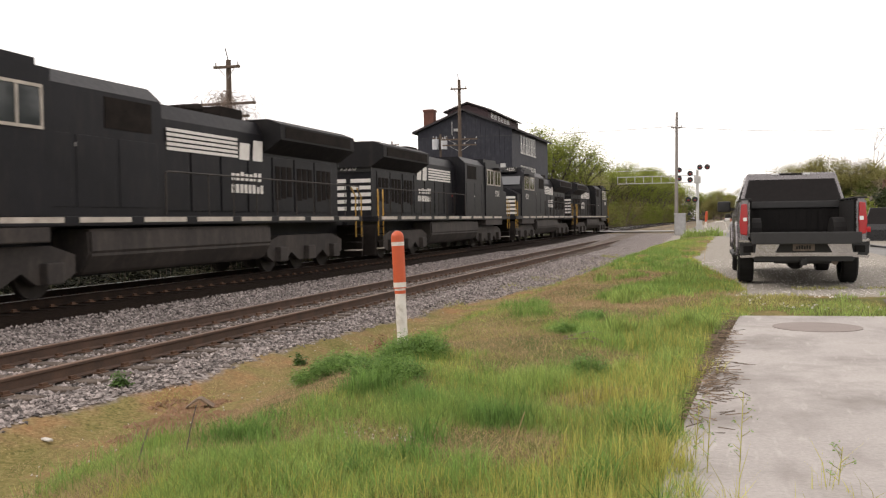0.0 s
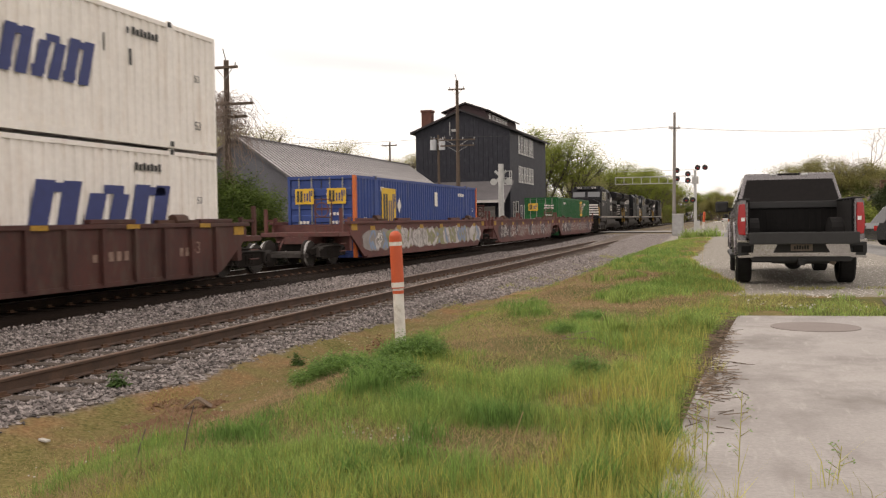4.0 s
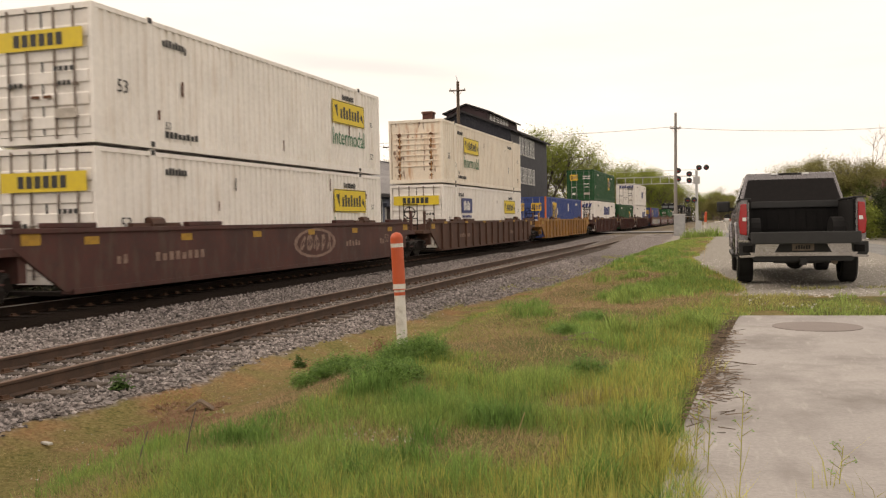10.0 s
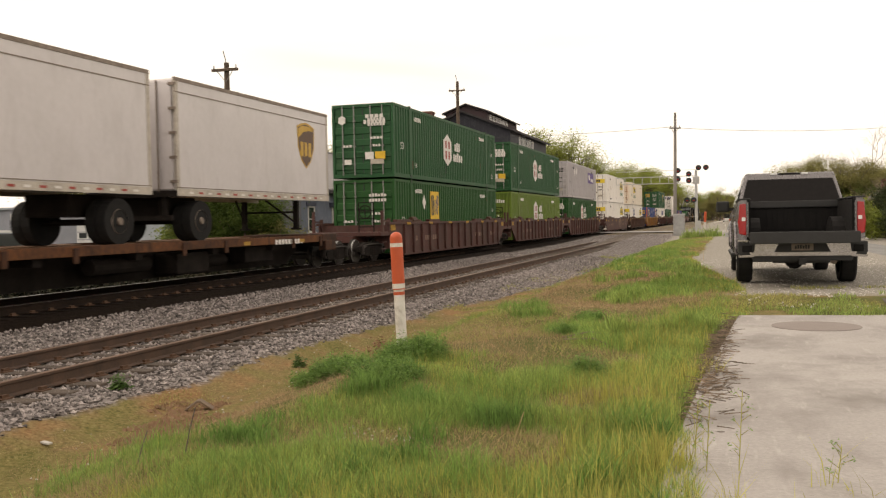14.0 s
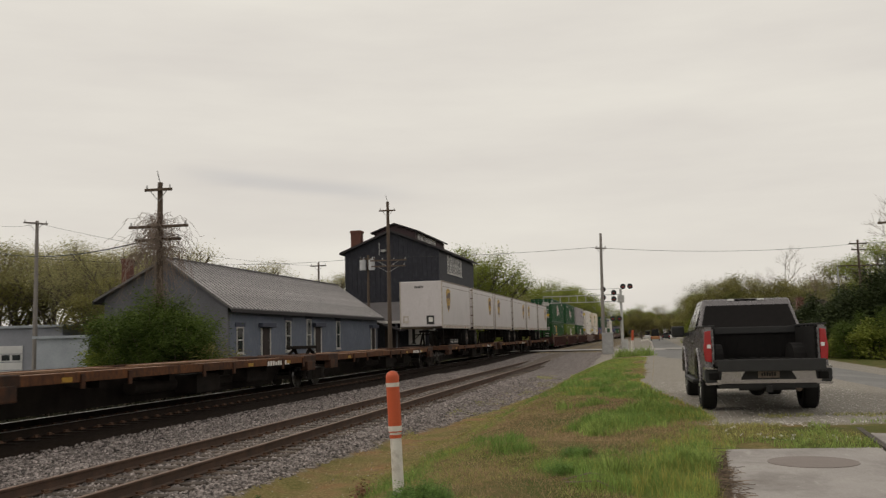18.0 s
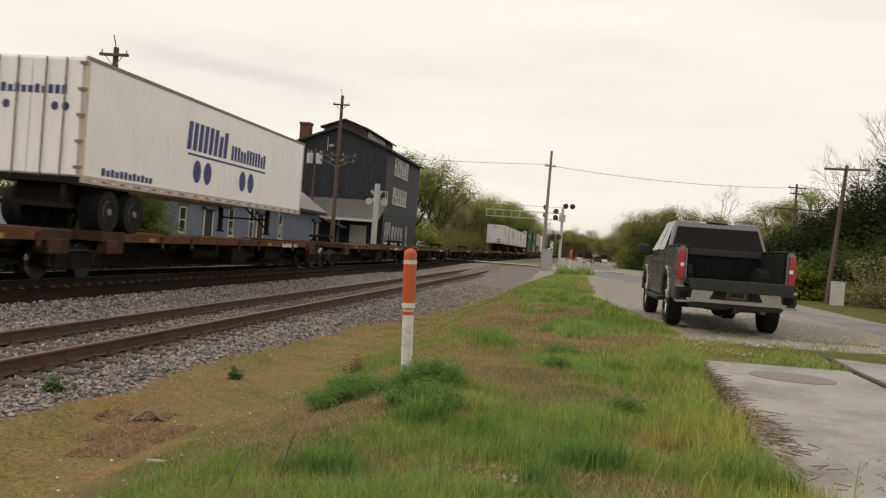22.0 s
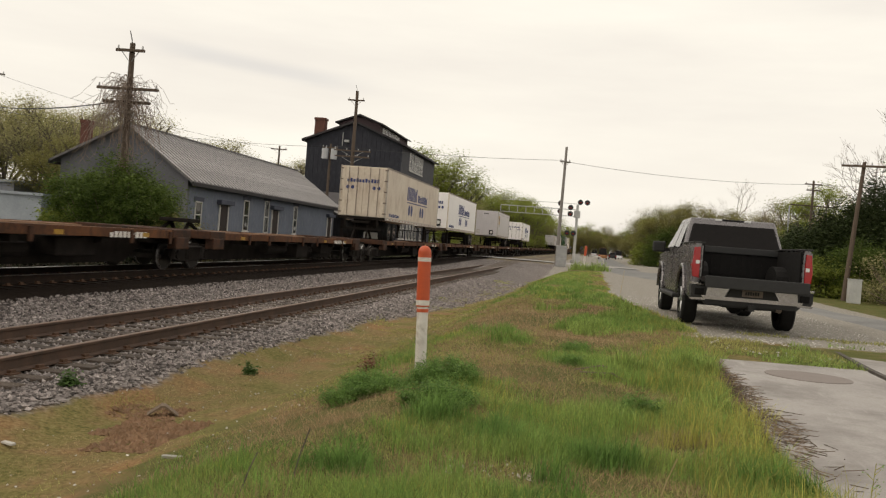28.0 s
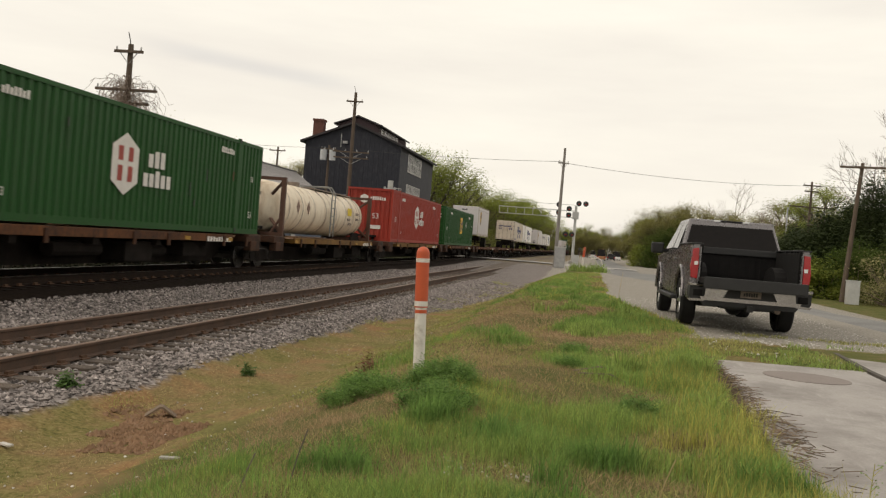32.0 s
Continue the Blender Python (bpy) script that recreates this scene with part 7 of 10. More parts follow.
def crossbuck_back():
    c = thing("crossbuck_signal", "silver crossing mast with lights and crossbuck seen from behind", "crossing signal", Matrix.Translation((-20.9, 86.0, -0.3)))
    bm = nb()
    rod(bm, (0, 0, 0), (0, 0, 7.3), 0.28, 0.26, 14)
    part("mast", bm, M_silver, c)
    for a in (45, -45):
        bm = nb()
        box(bm, -0.8, 0.8, 0.0, 0.05, -0.12, 0.12)
        part("crossbuck_arm", bm, M_silver, c, m=pose(-0.1, 0.25, 6.1, 0, a, 0))
    bm = nb()
    for x in (0.3, 0.85, 1.05):
        path(bm, [(x, 0, 5.3), (x, 0, 6.6)], 0.035, 6)
    for z in (5.3, 5.95, 6.6):
        path(bm, [(0.2, 0, z), (1.05, 0, z)], 0.035, 6)
    part("ladder_cage", bm, M_silver, c)
    for x in (-0.75, 0.75):
        bm = nb()
        rod(bm, (x, 0, 5.6), (x, 0.1, 5.6), 0.32, 0.32, 16)
        part("light_back", bm, M_silver, c)
    bm = nb()
    box(bm, -0.45, 0.45, -0.3, 0.3, 0, 1.4, 0.04)
    part("base_cabinet", bm, M_mblack, c)


crossbuck_back()
c = thing("signal_cabinet", "grey metal signal cabinet by the crossing pole", "cabinet", Matrix.Translation((-4.1, 79.5, gz(-4.1, 79.5))))
bm = nb()
box(bm, -0.45, 0.45, -0.35, 0.35, 0, 1.75, 0.03)
part("body", bm, M_galv, c)
bm = nb()
box(bm, -0.4, 0.4, -0.37, -0.35, 0.15, 1.6, 0.01)
part("door", bm, M_galv, c)
bm = nb()
box(bm, -0.5, 0.5, -0.4, 0.4, 1.75, 1.82)
part("lid", bm, M_silver, c)


def marker_post(x, y, h, r, label, lean=(0, 0), split=0.44, bands=True):
    c = thing("marker_post", label, "marker post", Matrix.Translation((x, y, gz(x, y) - 0.03)), "marker posts")
    lx, ly = lean

    def at(z):
        return (lx * z / h, ly * z / h, z)
    zs = h * (1 - split)
    bm = nb()
    rod(bm, at(0), at(zs), r * 0.86, r * 0.86, 20)
    lo = part("lower_tube", bm, M_postwhite, c, smooth=False)
    bm = nb()
    rod(bm, at(zs), at(h - r * 0.7), r, r, 20)
    part("upper_tube", bm, M_postred, c, "orange-red upper tube")
    bm = nb()
    bmesh.ops.create_uvsphere(bm, u_segments=20, v_segments=10, radius=r, matrix=Matrix.Translation(at(h - r * 0.7)))
    part("rounded_cap", bm, M_postred, c, smooth=True)
    if bands:
        for z, hh in ((h - r * 2.1, 0.035), (zs + 0.01, 0.045)):
            bm = nb()
            rod(bm, at(z), at(z + hh), r * 1.012, r * 1.012, 20)
            part("reflective_band", bm, M_postwhite, c)
        bm = nb()
        rod(bm, at(zs - 0.05), at(zs - 0.02), r * 0.9, r * 0.9, 20)
        part("thin_band", bm, M_postred, c)
    return c


marker_post(-2.815, 7.95, 1.17, 0.058, "white marker post with orange-red top leaning in the grass", (-0.045, 0.0))
marker_post(-2.2, 84.0, 1.95, 0.11, "distant red and white marker post by the crossing", (0.12, 0), 0.45, False)
c = thing("bent_guard_rail", "bent white pipe guard by the road edge", "pipe guard", Matrix.Translation((-0.9, 87.0, gz(-0.9, 87))))
bm = nb()
path(bm, [(-0.5, 0, 0.95), (0.1, 0, 1.05), (0.4, 0, 0.85), (0.6, 0, 0.0)], 0.06, 8)
part("pipe", bm, M_postwhite, c)
for x, y, hh, ww in ((-2.9, 90.0, 1.1, 0.5), (-3.1, 91.2, 0.6, 0.3), (12.45, 52.0, 1.25, 0.6)):
    c = thing("utility_box", "small pale utility box on the verge", "utility box", Matrix.Translation((x, y, gz(x, y))))
    bm = nb()
    box(bm, -ww / 2, ww / 2, -ww / 2, ww / 2, 0, hh, 0.03)
    part("body", bm, M_silver, c)
    bm = nb()
    box(bm, -ww / 2 - 0.02, ww / 2 + 0.02, -ww / 2 - 0.02, ww / 2 + 0.02, hh, hh + 0.05)
    part("lid", bm, M_silver, c)
M_bin = mk("blue_plastic", (0.02, 0.09, 0.32), (0.015, 0.07, 0.26), 2, 0.5)
c = thing("wheeled_bin", "blue plastic wheeled bin by the road", "bin", Matrix.Translation((14.0, 45.2, gz(14.0, 45.2))))
bm = nb()
prism(bm, [(-0.24, 0.05), (0.24, 0.05), (0.30, 0.95), (-0.30, 0.95)], "y", -0.28, 0.30)
part("body", bm, M_bin, c)
bm = nb()
box(bm, -0.33, 0.33, -0.34, 0.34, 0.95, 1.03, 0.03)
part("lid", bm, M_bin, c)
for x in (-0.25, 0.25):
    bm = nb()
    rod(bm, (x - 0.03, 0.28, 0.1), (x + 0.03, 0.28, 0.1), 0.1, 0.1, 12)
    part("wheel", bm, M_tyre, c)


# ---- concrete slabs by the camera ----
def slab(name, pts, z, material, label):
    bm = nb()
    prism(bm, pts, "z", z - 0.25, z)
    bmesh.ops.bevel(bm, geom=[e for e in bm.edges if all(v.co.z > z - 0.01 for v in e.verts)], offset=0.015, segments=1, affect="EDGES")
    return tagged(part(name, bm, material), label, "concrete slab", kind="structure")


slab("pavement", [(-0.25, -3.0), (1.56, -3.0), (1.62, 4.0), (1.72, 7.2), (1.86, 11.55), (0.16, 11.35), (0.02, 9.0), (-0.10, 7.2), (-0.20, 4.6)], 0.245, M_concrete, "worn pale concrete slab with dark stains and a round cover")
slab("pavement", [(1.72, -3.0), (6.5, -3.0), (6.5, 13.0), (4.6, 13.6), (2.15, 14.2), (1.98, 11.6), (1.84, 7.2), (1.76, 4.0)], 0.25, M_concrete, "pale concrete apron beside the road")
bm = nb()
for a, b in (((1.74, -3.0), (1.80, 7.2)), ((1.80, 7.2), (1.92, 11.6)), ((1.92, 11.6), (2.12, 14.25)), ((2.12, 14.25), (4.6, 13.65)), ((4.6, 13.65), (6.6, 13.05))):
    d = Vector((b[0] - a[0], b[1] - a[1])).normalized()
    n = Vector((-d.y, d.x)) * 0.035
    prism(bm, [(a[0] + n.x, a[1] + n.y), (a[0] - n.x, a[1] - n.y), (b[0] - n.x, b[1] - n.y), (b[0] + n.x, b[1] + n.y)], "z", 0.1, 0.262)
tagged(part("trim", bm, M_curb), "dark weathered edging strip round the concrete", "edging", kind="structure")
bm = nb()
bmesh.ops.create_cone(bm, cap_ends=True, segments=40, radius1=0.44, radius2=0.44, depth=0.010, matrix=Matrix.Translation((0.93, 10.25, 0.2465)))
tagged(part("manhole_cover", bm, M_patch), "flat brownish round cover set in the concrete", "manhole cover")


# ---- pickup and cars ----
M_truck = mk("dark_grey_metallic_paint", (0.19, 0.18, 0.185), (0.165, 0.155, 0.16), 1, 0.26, 0.75, 0.0, spec=0.7)
M_trim = mk("black_plastic_trim", (0.013, 0.013, 0.014), (0.019, 0.019, 0.020), 8, 0.6, bump=0.1)
M_liner = mk("black_bed_liner", (0.008, 0.0075, 0.0075), (0.012, 0.011, 0.011), 10, 0.75, bump=0.3, spec=0.15)
M_chrome = mk("chrome_bumper", (0.46, 0.44, 0.42), (0.36, 0.34, 0.33), 2, 0.14, 1.0)
M_alloy = mk("alloy_wheel", (0.42, 0.42, 0.43), (0.32, 0.32, 0.33), 4, 0.3, 0.8)
M_carwhite = mk("white_car_paint", (0.65, 0.65, 0.65), (0.6, 0.6, 0.6), 1, 0.3)
M_carblack = mk("black_car_paint", (0.015, 0.015, 0.017), (0.012, 0.012, 0.013), 1, 0.2)
M_cartan = mk("rust_orange_truck_paint", (0.35, 0.16, 0.06), (0.28, 0.12, 0.05), 1, 0.5)
M_tint = mk("tinted_glass", (0.014, 0.012, 0.012), (0.010, 0.009, 0.009), 1, 0.08, spec=0.10)
M_clear = glassy("white_lens", (0.7, 0.7, 0.7), 0.15)
M_redlens = glassy("tail_light_red", (0.34, 0.008, 0.012), 0.15)


def arch_outline(pts_top, axles, r, zb):
    """A side outline with round wheel openings along the bottom; pts_top runs from the front top to the rear top."""
    out = []
    y = min(p[0] for p in pts_top)
    yb = max(p[0] for p in pts_top)
    out.append((y, zb))
    for a in axles:
        out.append((a - r, zb))
        for k in range(1, 12):
            ang = math.pi - math.pi * k / 12
            out.append((a + r * math.cos(ang), zb + (r * 0.98) * math.sin(ang)))
        out.append((a + r, zb))
    out.append((yb, zb))
    return out + pts_top


def wheel(parent, x, y, r, w, sx, rim):
    bm = nb()
    prof = [(0.62, 0.0), (0.93, 0.0), (1.0, 0.12), (1.0, 0.88), (0.93, 1.0), (0.62, 1.0)]
    n = 32
    rings = [[bm.verts.new((sx * (-w / 2 + w * q), p * r * math.cos(2 * math.pi * k / n), r + p * r * math.sin(2 * math.pi * k / n))) for k in range(n)] for p, q in prof]
    for a, b in zip(rings, rings[1:] + rings[:1]):
        for k in range(n):
            bm.faces.new((a[k], a[(k + 1) % n], b[(k + 1) % n], b[k]))
    bmesh.ops.recalc_face_normals(bm, faces=bm.faces[:])
    t = part("wheel", bm, M_tyre, parent, "black tyre on an alloy rim", m=pose(x, y, 0), smooth=False)
    bm = nb()
    rod(bm, (sx * w * 0.18, 0, r), (sx * w * 0.28, 0, r), r * 0.62, r * 0.62, 28)
    part("rim", bm, M_trim, t)
    for k in range(6):
        bm = nb()
        a = k * math.pi / 3
        dirv = Vector((0, math.cos(a), math.sin(a)))
        rod(bm, Vector((sx * w * 0.30, 0, r)) + dirv * 0.05, Vector((sx * w * 0.36, 0, r)) + dirv * r * 0.6, 0.05, 0.04, 6)
        part("spoke", bm, rim, t)
    bm = nb()
    rod(bm, (sx * w * 0.28, 0, r), (sx * w * 0.42, 0, r), 0.07, 0.06, 12)
    part("hub_cap", bm, rim, t)
    return t


def hexa(bm, bot, top, mi=0):
    """A block from a bottom and a top rectangle given as (x half, y0, y1, z)."""
    hx, y0, y1, z0 = bot
    gx, a0, a1, z1 = top
    vs = [bm.verts.new(p) for p in ((-hx, y0, z0), (hx, y0, z0), (hx, y1, z0), (-hx, y1, z0), (-gx, a0, z1), (gx, a0, z1), (gx, a1, z1), (-gx, a1, z1))]
    for f in ((0, 3, 2, 1), (4, 5, 6, 7), (0, 1, 5, 4), (1, 2, 6, 5), (2, 3, 7, 6), (3, 0, 4, 7)):
        bm.faces.new([vs[i] for i in f]).material_index = mi
    return vs


def bevel_all(bm, off, seg=2):
    bmesh.ops.bevel(bm, geom=list(bm.edges), offset=off, segments=seg, profile=0.7, affect="EDGES", clamp_overlap=True)


def pickup(x, y, yaw):
    c = thing("pickup_truck", "dark grey crew-cab pickup with its tailgate lowered, parked on gravel", "pickup truck", pose(x, y, gz(x, y + 2) + 0.005, 0, 0, yaw))
    W = 1.0
    # flanks with wheel openings
    for sx in (-1, 1):
        bm = nb()
        out = arch_outline([(5.86, 0.98), (5.70, 1.22), (4.30, 1.30), (1.86, 1.33), (1.80, 1.40), (0.02, 1.40), (0.0, 0.75)], (1.24, 4.98), 0.50, 0.50)
        prism(bm, out, "x", min(sx * 0.86, sx * W), max(sx * 0.86, sx * W))
        bmesh.ops.bevel(bm, geom=[e for e in bm.edges if abs(e.verts[0].co.x) > 0.99 and abs(e.verts[1].co.x) > 0.99], offset=0.035, segments=2, affect="EDGES", clamp_overlap=True)
        fl = part("flank", bm, M_truck, c)
        # wheel arch lips
        for ya in (1.24, 4.98):
            bm = nb()
            path(bm, [(sx * 1.015, ya + 0.53 * math.cos(math.pi * k / 14), 0.50 + 0.52 * math.sin(math.pi * k / 14)) for k in range(15)], 0.035, 6)
            part("wheel_arch", bm, M_truck, fl)
        for yd in (1.90, 2.95, 4.05):
            bm = nb()
            box(bm, min(sx * 0.995, sx * 1.003), max(sx * 0.995, sx * 1.003), yd - 0.006, yd + 0.006, 0.62, 1.28)
            part("door_gap", bm, M_trim, fl)
        for yd in (2.12, 3.15):
            bm = nb()
            box(bm, min(sx * 0.99, sx * 1.045), max(sx * 0.99, sx * 1.045), yd, yd + 0.24, 1.13, 1.17, 0.01)
            part("door_handle", bm, M_truck, fl)
        bm = nb()
        box(bm, min(sx * 0.9, sx * 1.08), max(sx * 0.9, sx * 1.08), 1.95, 4.35, 0.40, 0.48, 0.03)
        part("side_step", bm, M_trim, c)
    # hood, cowl, floor
    bm = nb()
    hexa(bm, (0.9, 4.2, 5.84, 0.7), (0.84, 4.25, 5.72, 1.32))
    bevel_all(bm, 0.06)
    part("hood", bm, M_truck, c)
    bm = nb()
    box(bm, -0.86, 0.86, 0.3, 5.6, 0.46, 0.72)
    part("underbody", bm, M_trim, c)
    # cab
    bm = nb()
    hexa(bm, (0.97, 1.84, 4.55, 1.26), (0.80, 2.14, 3.55, 1.92))
    bevel_all(bm, 0.07, 3)
    cab = part("cab", bm, M_truck, c)
    bm = nb()
    hexa(bm, (0.97, 1.84, 4.2, 0.7), (0.97, 1.84, 4.2, 1.28))
    part("cab_lower", bm, M_truck, c)
    # rear window
    tilt = math.degrees(math.atan2(0.30, 0.64))
    bm = nb()
    prism(bm, [(-0.885, -0.25), (0.885, -0.25), (0.765, 0.255), (-0.765, 0.255)], "y", -0.02, 0.0)
    bmesh.ops.bevel(bm, geom=list(bm.edges), offset=0.012, segments=1, affect="EDGES")
    part("rear_window", bm, M_tint, cab, "tinted rear window", m=pose(0, 1.955, 1.565, -tilt, 0, 0))
    bm = nb()
    box(bm, -0.20, 0.20, 2.12, 2.18, 1.875, 1.915, 0.01)
    part("brake_light", bm, M_tint, cab)
    for x0 in (-0.34, 0.22):
        bm = nb()
        box(bm, x0, x0 + 0.12, 2.115, 2.17, 1.88, 1.915, 0.008)
        part("cargo_light", bm, M_clear, cab)
    for sx in (-1, 1):
        for ya, yb, ta, tb in ((2.12, 2.95, 2.28, 2.92), (3.02, 4.25, 3.0, 3.50)):
            bm = nb()
            vs = [(sx * 0.958, ya, 1.34), (sx * 0.958, yb, 1.34), (sx * 0.800, tb, 1.80), (sx * 0.800, ta, 1.80)]
            off = Vector((sx * 0.03, 0, 0.01))
            a = [bm.verts.new(v) for v in vs]
            b = [bm.verts.new(Vector(v) + off) for v in vs]
            bm.faces.new(a)
            bm.faces.new(list(reversed(b)))
            for i in range(4):
                bm.faces.new((a[i], b[i], b[(i + 1) % 4], a[(i + 1) % 4]))
            bmesh.ops.recalc_face_normals(bm, faces=bm.faces[:])
            part("side_window", bm, M_tint, cab)
        bm = nb()
        box(bm, min(sx * 1.06, sx * 1.33), max(sx * 1.06, sx * 1.33), 3.98, 4.12, 1.24, 1.46, 0.035)
        box(bm, min(sx * 0.94, sx * 1.10), max(sx * 0.94, sx * 1.10), 4.02, 4.10, 1.26, 1.33)
        part("door_mirror", bm, M_trim, cab, "black door mirror")
    bm = nb()
    prism(bm, [(-0.84, -0.30), (0.84, -0.30), (0.72, 0.30), (-0.72, 0.30)], "y", 0.0, 0.02)
    part("windscreen", bm, M_tint, cab, m=pose(0, 4.06, 1.60, 57, 0, 0))
    # bed
    bm = nb()
    box(bm, -0.86, 0.86, 0.02, 1.80, 0.78, 0.84)
    for k in range(9):
        xx = -0.76 + k * 0.19
        box(bm, xx - 0.045, xx + 0.045, 0.04, 1.78, 0.84, 0.855)
    bed = part("bed_floor", bm, M_liner, c)
    bm = nb()
    box(bm, -0.86, 0.86, 1.74, 1.80, 0.84, 1.38)
    part("bed_front", bm, M_liner, bed)
    bm = nb()
    box(bm, -0.86, 0.86, 1.70, 1.80, 1.28, 1.40, 0.012)
    part("bed_front_rail", bm, M_trim, bed)
    for k in range(9):
        bm = nb()
        box(bm, -0.81 + k * 0.19, -0.71 + k * 0.19, 1.728, 1.739, 0.9, 1.27, 0.004)
        part("bed_rib", bm, M_liner, bed)
    for sx in (-1, 1):
        bm = nb()
        box(bm, min(sx * 0.80, sx * 0.86), max(sx * 0.80, sx * 0.86), 0.02, 1.74, 0.84, 1.38)
        part("bed_side", bm, M_liner, bed)
        bm = nb()
        prism(bm, [(0.72, 0.84)] + [(1.23 + 0.50 * math.cos(q * math.pi / 8), 0.84 + 0.27 * math.sin(q * math.pi / 8)) for q in range(7, 0, -1)] + [(1.74, 0.84)], "x", min(sx * 0.60, sx * 0.80), max(sx * 0.60, sx * 0.80))
        part("wheel_well", bm, M_liner, bed)
        bm = nb()
        box(bm, min(sx * 0.80, sx * 1.0), max(sx * 0.80, sx * 1.0), 0.0, 1.8, 1.40, 1.425, 0.008)
        part("bed_rail_cap", bm, M_trim, bed)
    # lowered tailgate
    bm = nb()
    box(bm, -0.84, 0.84, -0.56, -0.02, 0.77, 0.87, 0.02)
    tg = part("tailgate", bm, M_liner, c, "lowered black tailgate")
    bm = nb()
    box(bm, -0.84, 0.84, -0.585, -0.56, 0.70, 0.885, 0.012)
    part("tailgate_edge", bm, M_trim, tg)
    # lights
    for sx in (-1, 1):
        bm = nb()
        prism(bm, [(sx * 0.875, 0.83), (sx * 0.985, 0.85), (sx * 1.005, 1.04), (sx * 0.985, 1.22), (sx * 0.975, 1.33), (sx * 0.875, 1.34), (sx * 0.868, 1.08)], "y", -0.03, 0.12)
        bevel_all(bm, 0.014, 2)
        tl = part("tail_light", bm, M_redlens, c, "red tail light with a white middle")
        bm = nb()
        box(bm, min(sx * 0.885, sx * 0.945), max(sx * 0.885, sx * 0.945), -0.038, -0.03, 1.06, 1.12)
        part("reversing_lens", bm, M_clear, tl)
        bm = nb()
        box(bm, min(sx * 0.835, sx * 0.862), max(sx * 0.835, sx * 0.862), -0.035, 0.06, 0.80, 1.36, 0.006)
        part("bed_corner", bm, M_truck, c)
    # bumper
    bm = nb()
    for sx in (-1, 1):
        prism(bm, [(sx * 0.34, 0.70), (sx * 0.44, 0.555), (sx * 0.76, 0.545), (sx * 0.74, 0.70)], "y", -0.19, 0.02)
    prism(bm, [(-0.80, 0.50), (0.80, 0.50), (0.84, 0.56), (-0.84, 0.56)], "y", -0.22, 0.02)
    bp = part("rear_bumper", bm, M_chrome, c, "chrome rear bumper")
    bm = nb()
    prism(bm, [(-0.76, 0.42), (0.76, 0.42), (0.82, 0.50), (-0.82, 0.50)], "y", -0.17, 0.02)
    part("valance", bm, M_trim, bp)
    bm = nb()
    prism(bm, [(-0.44, 0.56), (0.44, 0.56), (0.34, 0.74), (-0.34, 0.74)], "y", -0.235, -0.17)
    part("step_pad", bm, M_trim, bp)
    bm = nb()
    box(bm, -0.17, 0.17, -0.245, -0.235, 0.585, 0.70)
    pl = part("number_plate", bm, M_hub, bp, "plain grey number plate with bars")
    bars(pl, rear_at(0, 0.642, -0.246), 0.24, 0.06, 6, M_mblack)
    for sx in (-1, 1):
        bm = nb()
        prism(bm, [(sx * 0.74, 0.70), (sx * 0.76, 0.52), (sx * 0.98, 0.50), (sx * 1.01, 0.56), (sx * 1.01, 0.72)], "y", -0.17, 0.12)
        bevel_all(bm, 0.02, 2)
        st = part("bumper_corner", bm, M_trim, bp)
        bm = nb()
        prism(bm, [(sx * 0.72, 0.715), (sx * 1.015, 0.73), (sx * 1.015, 0.765), (sx * 0.72, 0.745)], "y", -0.18, 0.10)
        part("bumper_upper_lip", bm, M_chrome, bp)
        bm = nb()
        prism(bm, [(sx * 0.76, 0.485), (sx * 0.99, 0.475), (sx * 1.015, 0.51), (sx * 0.76, 0.525)], "y", -0.18, 0.10)
        part("bumper_lower_edge", bm, M_chrome, bp)
        bm = nb()
        box(bm, min(sx * 0.79, sx * 0.95), max(sx * 0.79, sx * 0.95), -0.19, -0.165, 0.56, 0.67, 0.012)
        part("corner_step", bm, M_liner, st)
    # running gear
    bm = nb()
    rod(bm, (-0.8, 1.24, 0.40), (0.8, 1.24, 0.40), 0.06, 0.06, 8)
    bmesh.ops.create_uvsphere(bm, u_segments=12, v_segments=8, radius=0.18, matrix=Matrix.Translation((0, 1.24, 0.40)))
    part("rear_axle", bm, M_trim, c)
    bm = nb()
    rod(bm, (0, 0.62, 0.36), (0, 0.62, 0.54), 0.38, 0.38, 20)
    part("spare_wheel", bm, M_tyre, c)
    bm = nb()
    path(bm, [(0.52, 0.05, 0.40), (0.52, 0.9, 0.42)], 0.05, 8)
    part("exhaust", bm, M_hub, c)
    bm = nb()
    box(bm, -0.45, 0.45, -0.02, 0.08, 0.38, 0.46)
    box(bm, -0.05, 0.05, -0.25, 0.0, 0.36, 0.46)
    part("tow_hitch", bm, M_trim, c)
    for sx in (-1, 1):
        for ya in (1.24, 4.98):
            wheel(c, sx * 0.87, ya, 0.41, 0.27, sx, M_alloy)
    c.scale = (0.945, 1.0, 1.0)
    return c


pickup(1.15, 15.62, 1.3)


